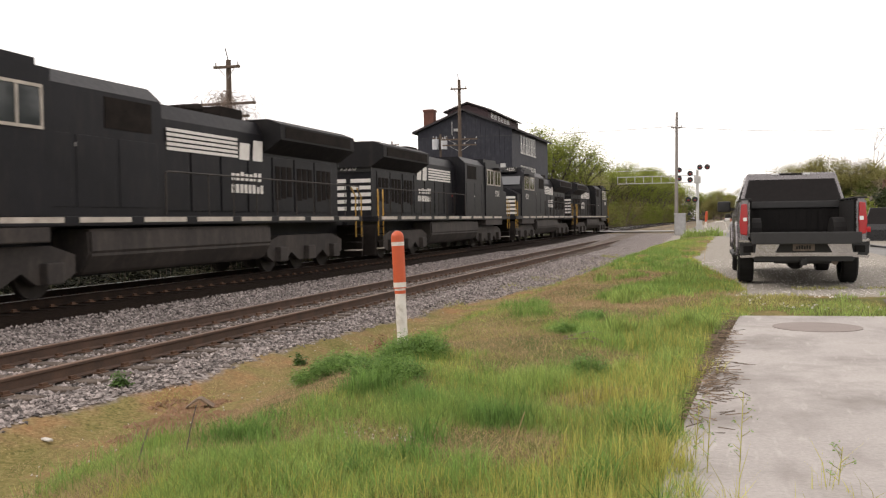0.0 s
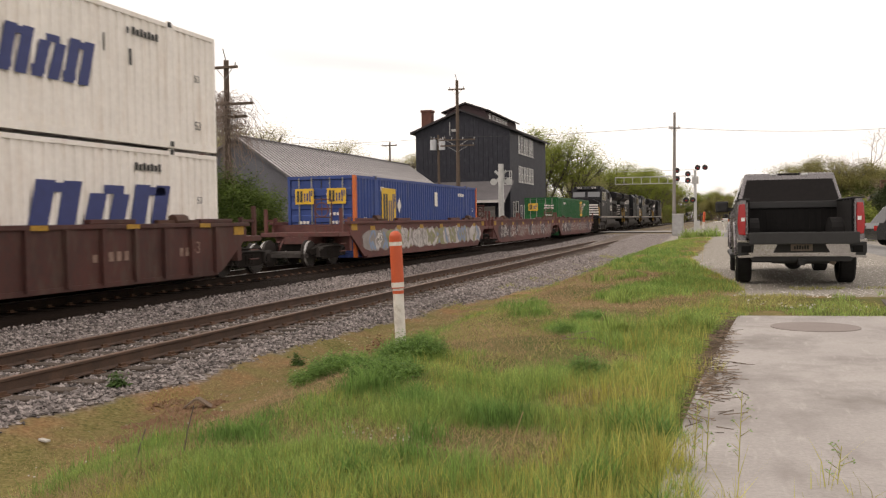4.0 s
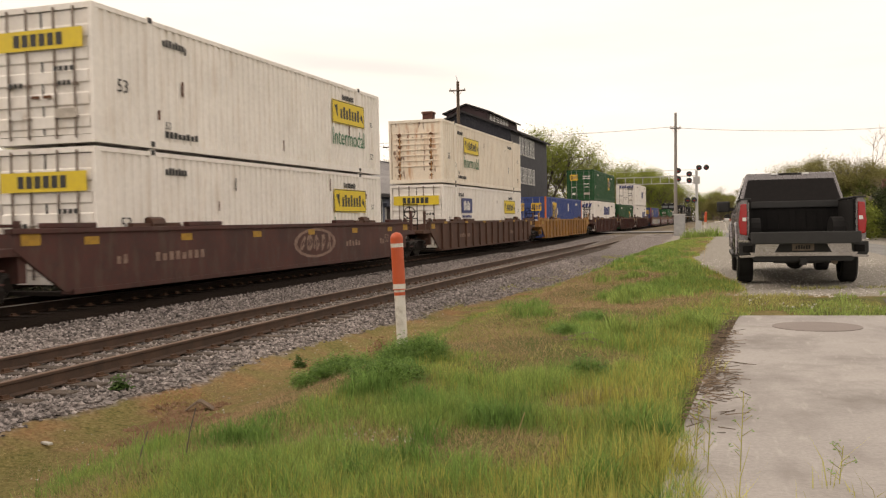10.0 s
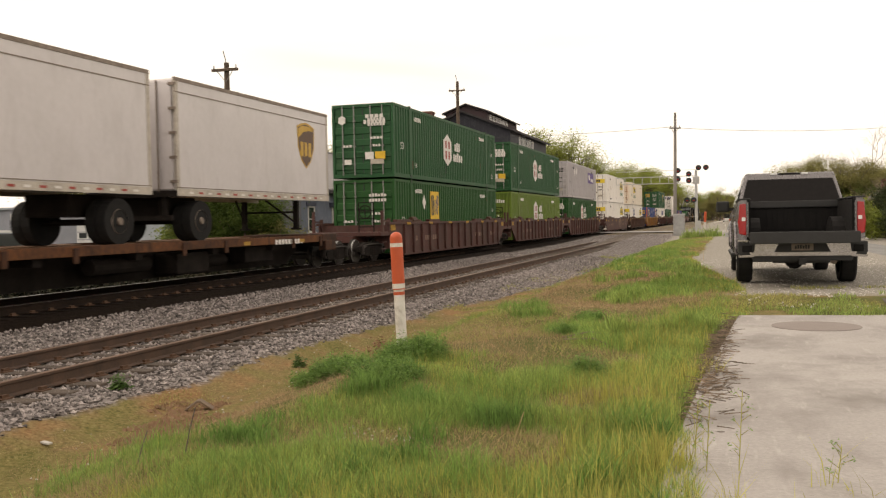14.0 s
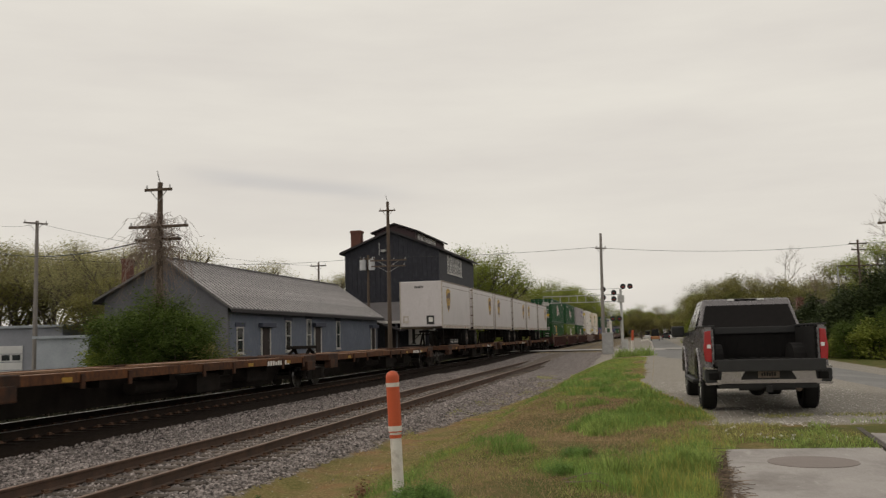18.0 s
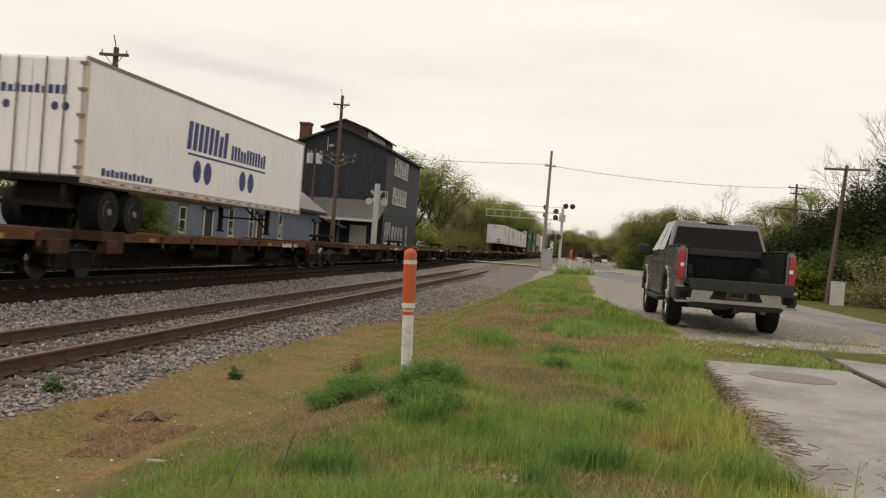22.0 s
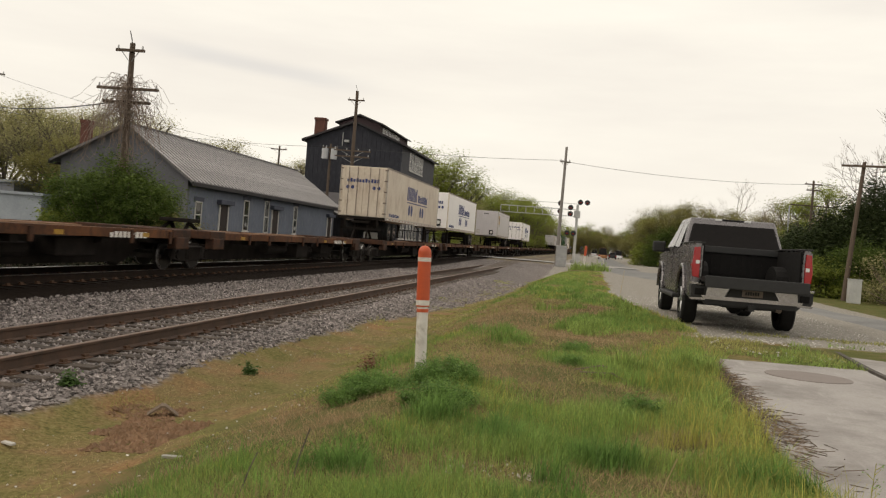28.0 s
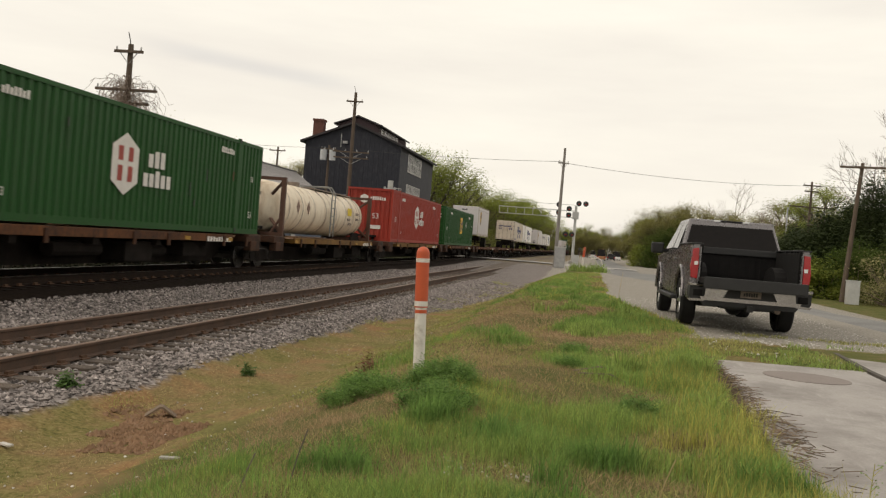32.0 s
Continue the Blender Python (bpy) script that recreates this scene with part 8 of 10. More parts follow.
def car(x, y, yaw, paint_m, label, L=4.6, H=1.5, kind="car"):
    c = thing("parked_car", label, "car", pose(x, y, gz(x, y) + 0.03, 0, 0, yaw), "cars by the road")
    bm = nb()
    prism(bm, arch_outline([(L - 0.1, 0.70), (L - 1.2, 0.88), (0.1, 0.92), (0.0, 0.7)], (0.9, L - 0.9), 0.36, 0.28), "x", -0.88, 0.88)
    part("body", bm, paint_m, c)
    bm = nb()
    hexa(bm, (0.84, 0.25, L - 1.5, 0.88), (0.64, 0.75, L - 2.1, H))
    bevel_all(bm, 0.06)
    cb = part("cabin", bm, M_tint, c)
    bm = nb()
    hexa(bm, (0.645, 0.76, L - 2.11, H - 0.06), (0.62, 0.82, L - 2.15, H + 0.015))
    part("roof", bm, paint_m, cb)
    for sx in (-1, 1):
        bm = nb()
        box(bm, min(sx * 0.6, sx * 0.86), max(sx * 0.6, sx * 0.86), -0.02, 0.06, 0.62, 0.82, 0.015)
        part("tail_light", bm, M_redlens, c)
        for ya in (0.9, L - 0.9):
            bm = nb()
            rod(bm, (sx * 0.68, ya, 0.32), (sx * 0.88, ya, 0.32), 0.32, 0.32, 18)
            w = part("wheel", bm, M_tyre, c)
            bm = nb()
            rod(bm, (sx * 0.87, ya, 0.32), (sx * 0.89, ya, 0.32), 0.19, 0.17, 12)
            part("rim", bm, M_alloy, w)
    return c


car(9.3, 112, 0, M_carwhite, "white car parked beside the far road")
car(11.6, 116, 12, M_carwhite, "white car parked beside the far road")
car(10.5, 121, 5, M_carblack, "dark car parked beside the far road")
car(0.5, 190, 0, M_cartan, "orange-brown truck far up the road", 6.0, 2.3)
car(3.0, 215, 0, M_carblack, "dark car far up the road")
car(5.0, 235, 10, M_carwhite, "white van far up the road", 5.2, 2.2)
car(-1.2, 260, 0, M_carwhite, "white van far up the road", 5.2, 2.1)
car(-49.0, 50.0, 90, M_carwhite, "white pickup parked by the grey garage", 5.2, 1.6)
car(-54.5, 51.0, 80, M_carwhite, "white car parked by the grey garage")
TURNING = car(6.0, 38.0, 0, M_carblack, "black car turning off the road", 4.7, 1.55)


# ---- plants ----
def leafmat(name, c1, c2, rough=0.75, scale=0.6, rnd=0.35, through_light=0.4):
    """Thin plant matter: part of the light passes through it."""
    m = mk(name, c1, c2, scale, rough, rnd=rnd, spec=0.25)
    n, l = m.node_tree.nodes, m.node_tree.links
    pb = n["Principled BSDF"]
    tr = n.new("ShaderNodeBsdfTranslucent")
    l.new(pb.inputs["Base Color"].links[0].from_socket, tr.inputs[0])
    mx = n.new("ShaderNodeMixShader")
    mx.inputs[0].default_value = through_light
    l.new(pb.outputs[0], mx.inputs[1])
    l.new(tr.outputs[0], mx.inputs[2])
    l.new(mx.outputs[0], n["Material Output"].inputs[0])
    return m


M_leaf_spring = leafmat("spring_leaves", (0.29, 0.33, 0.07), (0.19, 0.225, 0.05), through_light=0.5)
M_leaf_olive = leafmat("budding_olive_leaves", (0.27, 0.25, 0.09), (0.18, 0.17, 0.06), through_light=0.5)
M_leaf_tan = leafmat("pale_buds", (0.40, 0.37, 0.19), (0.29, 0.28, 0.125), through_light=0.5)
M_leaf_dark = leafmat("dark_shrub_leaves", (0.135, 0.185, 0.04), (0.045, 0.078, 0.017), scale=0.7)
M_leaf_ever = leafmat("evergreen_needles", (0.065, 0.085, 0.03), (0.03, 0.045, 0.018), scale=0.8, through_light=0.2)
M_bark = mk("grey_brown_bark", (0.15, 0.12, 0.10), (0.08, 0.065, 0.055), 4, 0.9, bump=0.4)
M_twig = mk("bare_twigs", (0.26, 0.20, 0.165), (0.17, 0.13, 0.105), 4, 0.9)


def leaf_cloud(name, centres, sizes, leaf, n_each, seed, flat=0.7, droop=0.0):
    """Small leaves scattered round branch tips, as one mesh."""
    rs = np.random.RandomState(seed)
    V, F = [], []
    k = 0
    for c, s in zip(centres, sizes):
        n = n_each
        p = rs.normal(0, 0.45, (n, 3)) * s * np.array([1, 1, flat]) + np.array(c)
        a = rs.uniform(0, 2 * np.pi, n)
        t = rs.uniform(-0.9, 0.9, n)
        u = np.stack([np.cos(a), np.sin(a), rs.uniform(-0.5, 0.5, n)], 1)
        w = np.stack([-np.sin(a) * np.cos(t), np.cos(a) * np.cos(t), np.sin(t)], 1)
        ls = leaf * rs.uniform(0.5, 1.3, (n, 1))
        q = np.stack([p - u * ls, p + w * ls * 0.45, p + u * ls, p - w * ls * 0.45], 1)
        V.append(q.reshape(-1, 3))
        idx = np.arange(n)[:, None] * 4 + k + np.arange(4)
        F.append(idx)
        k += 4 * n
    me = bpy.data.meshes.new(name)
    me.from_pydata(np.concatenate(V).tolist(), [], np.concatenate(F).tolist())
    return me


def skeleton_of(h, spread, seed, trunk=0.3, forks=3, limbs=6, up=0.55, levels=2, thin=1.0):
    """Branch segments and tips of a tree."""
    rr = random.Random(seed)
    segs, tips = [], []
    base, top = Vector((0, 0, 0)), Vector((rr.uniform(-0.03, 0.03) * h, rr.uniform(-0.03, 0.03) * h, h * trunk))
    segs.append((base, top, h * 0.022, h * 0.017))

    def grow(p, d, length, r, level):
        q = p + d * length
        mid = p.lerp(q, 0.5) + Vector((rr.uniform(-1, 1), rr.uniform(-1, 1), rr.uniform(-0.4, 0.6))) * length * 0.08
        segs.append((p, mid, r, r * 0.8))
        segs.append((mid, q, r * 0.8, r * 0.55))
        if level == 0:
            tips.append(q)
            return
        tips.append(mid)
        for _ in range(forks):
            nd = (d + Vector((rr.uniform(-1, 1), rr.uniform(-1, 1), rr.uniform(-0.35, 0.75))) * 0.75).normalized()
            grow(q, nd, length * rr.uniform(0.55, 0.8), r * 0.55, level - 1)
    for k in range(limbs):
        a = 2 * math.pi * k / limbs + rr.uniform(-0.4, 0.4)
        d = Vector((math.cos(a) * spread, math.sin(a) * spread, rr.uniform(up, up + 0.7))).normalized()
        grow(top.lerp(base, rr.uniform(0, 0.25)), d, h * rr.uniform(0.20, 0.30), h * 0.010 * thin, levels)
    grow(top, Vector((0, 0, 1)), h * 0.28, h * 0.013 * thin, levels)
    return segs, tips


def bark_mesh(name, segs, rmin=0.0, sides=5):
    V, F = [], []
    for a, b, r0, r1 in segs:
        if r0 < rmin:
            continue
        d = (b - a).normalized()
        u = d.orthogonal().normalized()
        w = d.cross(u)
        i = len(V)
        for p, r in ((a, r0), (b, r1)):
            for k in range(sides):
                t = 2 * math.pi * k / sides
                V.append(tuple(p + u * (r * math.cos(t)) + w * (r * math.sin(t))))
        for k in range(sides):
            F.append((i + k, i + (k + 1) % sides, i + sides + (k + 1) % sides, i + sides + k))
    me = bpy.data.meshes.new(name)
    me.from_pydata(V, [], F)
    return me


def tree(name, label, h, spread, seed, leaf_m, leaf=0.2, n_each=14, cluster=0.09, bare=False, trunk=0.28, forks=3, limbs=6, category="tree", up=0.55):
    c = thing(name, label, category, pose(0, 0, -60), "trees")
    segs, tips = skeleton_of(h, spread, seed, trunk, forks, limbs, up, 4 if bare else 2, 0.62 if bare else 1.0)
    me = bark_mesh("trunk", segs, 0.0, 3 if bare else 5)
    me.materials.append(M_bark if not bare else M_twig)
    t = new("trunk", me)
    t.parent = c
    if not bare:
        me = leaf_cloud("crown", tips, [h * cluster] * len(tips), leaf, n_each, seed)
        me.materials.append(leaf_m)
        t = new("crown", me)
        t.parent = c
        tagged(t, kind="stuff")
    return c


def conifer(name, label, h, r, seed, leaf_m):
    c = thing(name, label, "evergreen tree", pose(0, 0, -60), "trees")
    bm = nb()
    rod(bm, (0, 0, 0), (0, 0, h * 0.95), h * 0.018, 0.02, 6)
    part("trunk", bm, M_bark, c)
    rr = random.Random(seed)
    cs, ss = [], []
    for k in range(150):
        z = h * (0.02 + 0.97 * (k / 230))
        lobe = 0.75 + 0.35 * noise.noise((k * 0.35, seed * 1.0, 0.0))
        rad = r * (1 - z / h) ** 0.62 * rr.uniform(0.6, 1.1) * lobe
        a = k * 2.4 + rr.uniform(-0.4, 0.4)
        cs.append((rad * math.cos(a), rad * math.sin(a), z + 0.12 * rad))
        ss.append(0.62 + 0.55 * (1 - z / h) * r / 2.5)
    for k in range(90):
        z = h * rr.uniform(0.04, 0.85)
        cs.append((rr.uniform(-0.6, 0.6) * r * (1 - z / h), rr.uniform(-0.6, 0.6) * r * (1 - z / h), z))
        ss.append(1.1)
    me = leaf_cloud("crown", cs, ss, 0.11, 105, seed, 0.7)
    me.materials.append(leaf_m)
    t = new("crown", me)
    t.parent = c
    tagged(t, kind="stuff")
    return c


def shrub(name, label, r, h, seed, leaf_m, leaf=0.12, n=60, each=40):
    c = thing(name, label, "shrub", pose(0, 0, -60), "shrubs")
    rr = random.Random(seed)
    segs, cs, ss = [], [], []
    for k in range(n):
        a, q = rr.uniform(0, 2 * math.pi), rr.random() ** 0.5
        z = h * rr.uniform(0.08, 1.0) * (1 - 0.35 * q * q)
        p = Vector((r * q * math.cos(a), r * q * math.sin(a), z))
        cs.append(p)
        ss.append(0.125 * (r + h) * rr.uniform(0.5, 1.3))
        if k % 2 == 0:
            segs.append((Vector((p.x * 0.15, p.y * 0.15, 0)), p, 0.025 * h ** 0.5, 0.008))
    me = bark_mesh("stems", segs, 0.0, 4)
    me.materials.append(M_twig)
    t = new("branch", me)
    t.parent = c
    me = leaf_cloud("foliage", cs, ss, leaf, each, seed, 0.8)
    me.materials.append(leaf_m)
    t = new("foliage", me)
    t.parent = c
    tagged(t, kind="stuff")
    return c


rp = random.Random(21)
PROTO = {}


def plant(key, x, y, scale=1.0, turn=None, z=None):
    """Sets one plant of a kind; the first takes the kind's own place."""
    ob, used = PROTO[key]
    k = scale
    m = Matrix.Translation((x, y, (gz(x, y) if z is None else z) - 0.05)) @ pose(0, 0, 0, 0, 0, rp.uniform(0, 360) if turn is None else turn)
    if not used:
        ob.matrix_basis = m @ Matrix.Diagonal((k, k, k, 1))
        PROTO[key] = (ob, True)
        return ob
    ob2 = copy_thing(ob, m)
    ob2.scale = (k, k, k)
    return ob2


PROTO["spring_a"] = (tree("tree", "tree with fresh yellow-green spring leaves", 12, 0.55, 1, M_leaf_spring, 0.10, 150, 0.11, forks=4, trunk=0.18), False)
PROTO["spring_b"] = (tree("tree", "slender tree in light spring leaf", 13, 0.42, 2, M_leaf_spring, 0.10, 120, 0.10, forks=4, trunk=0.2), False)
PROTO["olive_a"] = (tree("tree", "round tree in olive-brown bud", 11, 0.75, 3, M_leaf_olive, 0.10, 130, 0.12, forks=4, trunk=0.14, limbs=8), False)
PROTO["olive_b"] = (tree("tree", "spreading tree in olive-brown bud", 10, 0.85, 4, M_leaf_olive, 0.10, 130, 0.12, limbs=8, forks=4, trunk=0.14), False)
PROTO["tan"] = (tree("tree", "pale budding tree with visible twigs", 10, 0.6, 5, M_leaf_tan, 0.07, 110, 0.11, forks=4), False)
PROTO["bare"] = (tree("tree", "bare leafless tree with fine twigs", 13, 1.0, 6, None, bare=True, forks=3, limbs=9, trunk=0.28, up=0.2), False)
PROTO["ever_a"] = (conifer("evergreen_tree", "tall dark evergreen tree by the road", 11.5, 3.9, 7, M_leaf_ever), False)
PROTO["ever_b"] = (conifer("evergreen_tree", "low broad dark evergreen tree by the road", 7.0, 3.4, 8, M_leaf_ever), False)
PROTO["dark"] = (shrub("shrub", "dense dark green leafy shrub in full leaf", 1.8, 3.7, 9, M_leaf_dark, 0.06, 140, 260), False)
PROTO["green"] = (shrub("shrub", "bright green leafy shrub in fresh leaf", 1.9, 2.6, 10, M_leaf_spring, 0.11, 90, 70), False)
PROTO["brown"] = (shrub("shrub", "brownish twiggy shrub with small olive buds", 2.2, 2.8, 11, M_leaf_olive, 0.08, 90, 60), False)

PROTO["russet"] = (shrub("shrub", "pale brown twiggy shrub not yet in leaf", 2.2, 2.8, 12, M_leaf_tan, 0.06, 110, 60), False)

# row beyond the mill, left of the line
for x, y, s, k in ((-27.0, 148, 1.22, "spring_a"), (-24.6, 156, 1.05, "spring_b"), (-30.5, 140, 1.0, "spring_b"), (-25.5, 170, 0.95, "tan"), (-22.5, 178, 0.90, "spring_a"), (-24.0, 190, 0.95, "tan"),
                   (-20.5, 196, 0.92, "spring_b"), (-22.5, 205, 0.95, "spring_a"), (-19.5, 214, 0.95, "spring_a"), (-21.0, 226, 1.0, "spring_b"), (-18.5, 236, 1.0, "spring_a"), (-20.0, 250, 1.1, "spring_a"), (-17.5, 262, 1.0, "spring_b"),
                   (-18.5, 282, 1.05, "spring_a"), (-33.0, 150, 0.9, "olive_a"), (-35.0, 165, 1.0, "olive_b"), (-20.0, 300, 1.1, "olive_a"), (-14.5, 320, 0.95, "spring_a"), (-28, 196, 1.0, "spring_a"), (-30, 220, 1.1, "olive_a")):
    plant(k, x - 1.0, y, s * 1.32)
for k in range(26):
    plant(("green", "brown", "green")[k % 3], -20.0 - rp.uniform(0, 3.5) + k * 0.16, 128 + k * 7, rp.uniform(1.3, 2.0))
# far end of the line and road
for x, y, s, k in ((-6.0, 330, 1.0, "olive_a"), (-3.5, 300, 0.95, "spring_b"), (-2.6, 250, 0.92, "olive_a"), (-1.0, 300, 0.8, "olive_b"), (3.0, 420, 1.1, "olive_a"), (-12.0, 420, 1.2, "spring_a"), (8.0, 400, 1.1, "olive_a"), (14.0, 360, 1.2, "olive_b"), (20.0, 330, 1.1, "spring_a"), (-25, 420, 1.2, "spring_b"), (1.0, 470, 0.9, "olive_b")):
    plant(k, x, y, s)
# right of the road
for x, y, s, k in ((7.5, 150, 0.62, "olive_a"), (10.5, 142, 1.0, "olive_b"), (13.5, 138, 0.98, "olive_a"), (16.5, 135, 0.95, "olive_b"), (19.0, 140, 0.9, "bare"), (22.0, 142, 0.85, "tan"), (12.0, 155, 0.95, "olive_b"), (25.5, 145, 0.8, "bare"), (28.0, 150, 1.2, "olive_a"),
                   (5.6, 165, 0.5, "olive_a"), (6.5, 185, 0.6, "spring_b"), (32.0, 140, 1.15, "spring_a"), (36.0, 130, 1.1, "olive_a"), (24.5, 120, 0.62, "spring_a"), (29, 118, 0.7, "olive_b"), (9.0, 136, 0.9, "olive_a"), (11.5, 132, 0.85, "olive_b"), (15.0, 130, 0.85, "olive_a"), (18.5, 132, 0.85, "olive_b"), (7.8, 168, 0.6, "olive_b"), (9.5, 160, 1.0, "olive_a"), (21.5, 134, 0.75, "olive_a"), (24.0, 136, 0.65, "olive_b"), (8.2, 142, 0.62, "spring_b")):
    plant(k, x, y, s * 1.18)
for k in range(22):
    plant(("brown", "green", "dark")[k % 3], 6.5 + k * 0.9, 128 + rp.uniform(0, 14), rp.uniform(1.2, 1.9))
# far woods that close the view
for k in range(34):
    plant(("olive_a", "olive_b", "spring_a", "olive_a")[k % 4], -130 + k * 8.5 + rp.uniform(-3, 3), 470 + rp.uniform(-30, 60), rp.uniform(1.3, 1.8))
for k in range(24):
    plant(("brown", "dark")[k % 2], -60 + k * 5.5, 455 + rp.uniform(-10, 10), rp.uniform(2.2, 3.2))
for x, y, s, k in ((4.4, 60, 0.75, "green"), (5.8, 63, 0.9, "green"), (7.0, 68, 1.0, "green"), (5.2, 70, 0.9, "dark"), (8.2, 75, 1.1, "brown"), (7.0, 82, 1.2, "green"), (6.8, 100, 1.1, "green")):
    plant(k, x + 1.2, y, s)
# evergreens and shrubs on the right
for x, y, s, k in ((10.9, 66, 0.55, "ever_b"), (12.0, 65, 0.72, "ever_b"), (13.3, 63, 0.88, "ever_b"), (14.6, 62, 0.98, "ever_b"), (15.6, 61, 0.76, "ever_a"), (17.0, 60, 0.90, "ever_a"), (18.6, 58, 1.02, "ever_a"), (20.4, 57, 1.12, "ever_a"), (22.5, 56, 1.18, "ever_a"), (13.0, 70, 0.75, "ever_b"), (16.4, 66, 0.7, "ever_a"), (19.4, 64, 0.98, "ever_a"), (24.5, 54, 1.25, "ever_a"), (11.4, 74, 0.7, "ever_b")):
    plant(k, x, y, s)
plant("bare", 23.0, 76, 1.2)
plant("bare", 28.0, 74, 1.1)
plant("bare", 15.5, 96, 0.55)
plant("bare", 18.5, 100, 0.5)
for x, y, s, k in ((11.6, 60, 0.75, "dark"), (12.6, 59, 0.95, "green"), (13.8, 57.5, 0.6, "green"), (15.4, 53.5, 1.15, "russet"), (17.2, 52, 1.3, "russet"), (14.4, 58.5, 1.0, "dark"), (16.0, 57, 1.1, "dark"), (19.2, 51, 1.3, "russet"), (15.6, 50, 0.4, "green"), (17.5, 48.5, 0.5, "green"), (21.5, 50, 1.3, "russet"), (11.0, 62, 0.6, "green")):
    plant(k, x, y, s)
# before and behind the depot
for x, y, s, k in ((-22.8, 37.6, 1.22, "dark"), (-21.5, 36.8, 1.12, "dark"), (-20.4, 36.5, 0.88, "dark"), (-19.4, 37.0, 0.80, "brown"), (-24.0, 38.3, 0.95, "green"), (-24.5, 37.0, 0.66, "green"), (-21.9, 38.6, 1.12, "dark"), (-25.2, 38.8, 0.6, "brown"), (-33.0, 52, 0.9, "green"), (-31.0, 50, 0.8, "brown")):
    plant(k, x, y, s)
for x, y, s, k in ((-42.0, 78, 0.82, "tan"), (-47.0, 82, 0.85, "tan"), (-52.0, 80, 0.82, "tan"), (-57.0, 84, 0.9, "tan"), (-62.0, 80, 0.95, "tan"), (-39.5, 70, 0.62, "olive_b"), (-45.0, 76, 0.7, "tan"), (-50.0, 88, 0.9, "olive_a"), (-66.0, 90, 0.95, "tan"), (-38.0, 80, 0.7, "olive_a"),
                   (-44.0, 70, 0.8, "tan"), (-48.5, 72, 0.85, "tan"), (-53.5, 74, 0.85, "tan"), (-58.5, 74, 0.9, "olive_a"), (-64.0, 76, 0.9, "tan"), (-40.5, 64, 0.60, "olive_a"), (-72.0, 84, 0.95, "tan"), (-55.0, 92, 0.95, "olive_b"), (-60.0, 94, 0.9, "tan"), (-41.0, 92, 0.8, "tan"), (-37.5, 64, 0.5, "olive_b"), (-38.5, 108, 0.75, "tan"), (-78, 90, 1.0, "tan"), (-35.5, 100, 0.72, "tan")):
    plant(k, x, y, s * 1.5)
for k in range(16):
    plant(("brown", "russet", "green")[k % 3], -37.5 - k * 2.1, 74 + rp.uniform(0, 6), rp.uniform(1.0, 1.7))


def brush(x0, x1, y0, y1, seed):
    """A low tangle of brambles added beyond the line to darken the view under the train."""
    rr = random.Random(seed)
    cs, ss, segs = [], [], []
    for k in range(900):
        y = rr.uniform(y0, y1)
        p = Vector((rr.uniform(x0, x1), y, 0))
        p.z = gz(p.x, y) + rr.uniform(0.05, 0.85)
        cs.append(p)
        ss.append(rr.uniform(0.45, 0.8))
        segs.append((Vector((p.x, y, gz(p.x, y) - 0.05)), p, 0.012, 0.006))
    c = thing("bramble_row", "low tangle of brambles added beyond the main track, under-train shade in its dark leaves", "brambles")
    me = bark_mesh("branch", segs, 0.0, 3)
    me.materials.append(M_twig)
    t = new("branch", me)
    t.parent = c
    tagged(t, kind="stuff")
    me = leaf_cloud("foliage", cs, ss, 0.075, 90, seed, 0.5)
    # near-black leaf colour stands in for the shade in the gap below the cars
    me.materials.append(leafmat("shade_dark_bramble_leaves", (0.016, 0.017, 0.007), (0.007, 0.008, 0.004), scale=1.5, through_light=0.05))
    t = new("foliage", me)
    t.parent = c
    tagged(t, kind="stuff")


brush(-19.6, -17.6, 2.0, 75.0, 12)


def vine():
    """Bare vines hanging round the first pole."""
    rr = random.Random(9)
    segs = []
    for k in range(230):
        a = rr.uniform(0, 2 * math.pi)
        z = rr.uniform(6.2, 8.0)
        reach, rise = rr.uniform(0.4, 2.3) * (1.0 if math.cos(a) < 0 else 0.75), rr.uniform(0.1, 0.6)
        drop = rr.uniform(0.6, 2.2)
        prev = Vector((0, 0, z))
        for q in range(1, 10):
            t = q / 9
            nx_ = Vector((math.cos(a) * reach * t ** 0.8, math.sin(a) * reach * t ** 0.8, z + rise * math.sin(t * 2.4) - drop * t * t * t))
            nx_ += Vector((rr.uniform(-1, 1), rr.uniform(-1, 1), rr.uniform(-1, 1))) * 0.10
            segs.append((prev, nx_, 0.011 * (1 - 0.4 * t), 0.010 * (1 - 0.4 * t)))
            if q % 3 == 0:
                segs.append((nx_, nx_ + Vector((rr.uniform(-0.3, 0.3), rr.uniform(-0.3, 0.3), rr.uniform(-0.45, 0.1))), 0.010, 0.007))
            prev = nx_
    for k in range(60):
        a = rr.uniform(0, 2 * math.pi)
        top, low = rr.uniform(4.6, 6.0), rr.uniform(1.8, 4.0)
        prev = Vector((0.1 * math.cos(a), 0.1 * math.sin(a), top))
        wide = rr.uniform(0.1, 0.75)
        for q in range(1, 9):
            w = wide * (q / 8) ** 0.6
            nx_ = Vector((w * math.cos(a) + rr.uniform(-0.12, 0.12), w * math.sin(a) + rr.uniform(-0.12, 0.12), top - (top - low) * q / 8))
            segs.append((prev, nx_, 0.010, 0.008))
            prev = nx_
    me = bark_mesh("vine", segs, 0.0, 4)
    me.materials.append(M_twig)
    ob = new("vine", me)
    ob.parent = P1
    ob["label"] = "tangle of bare hanging vines"
    tagged(ob, kind="stuff")


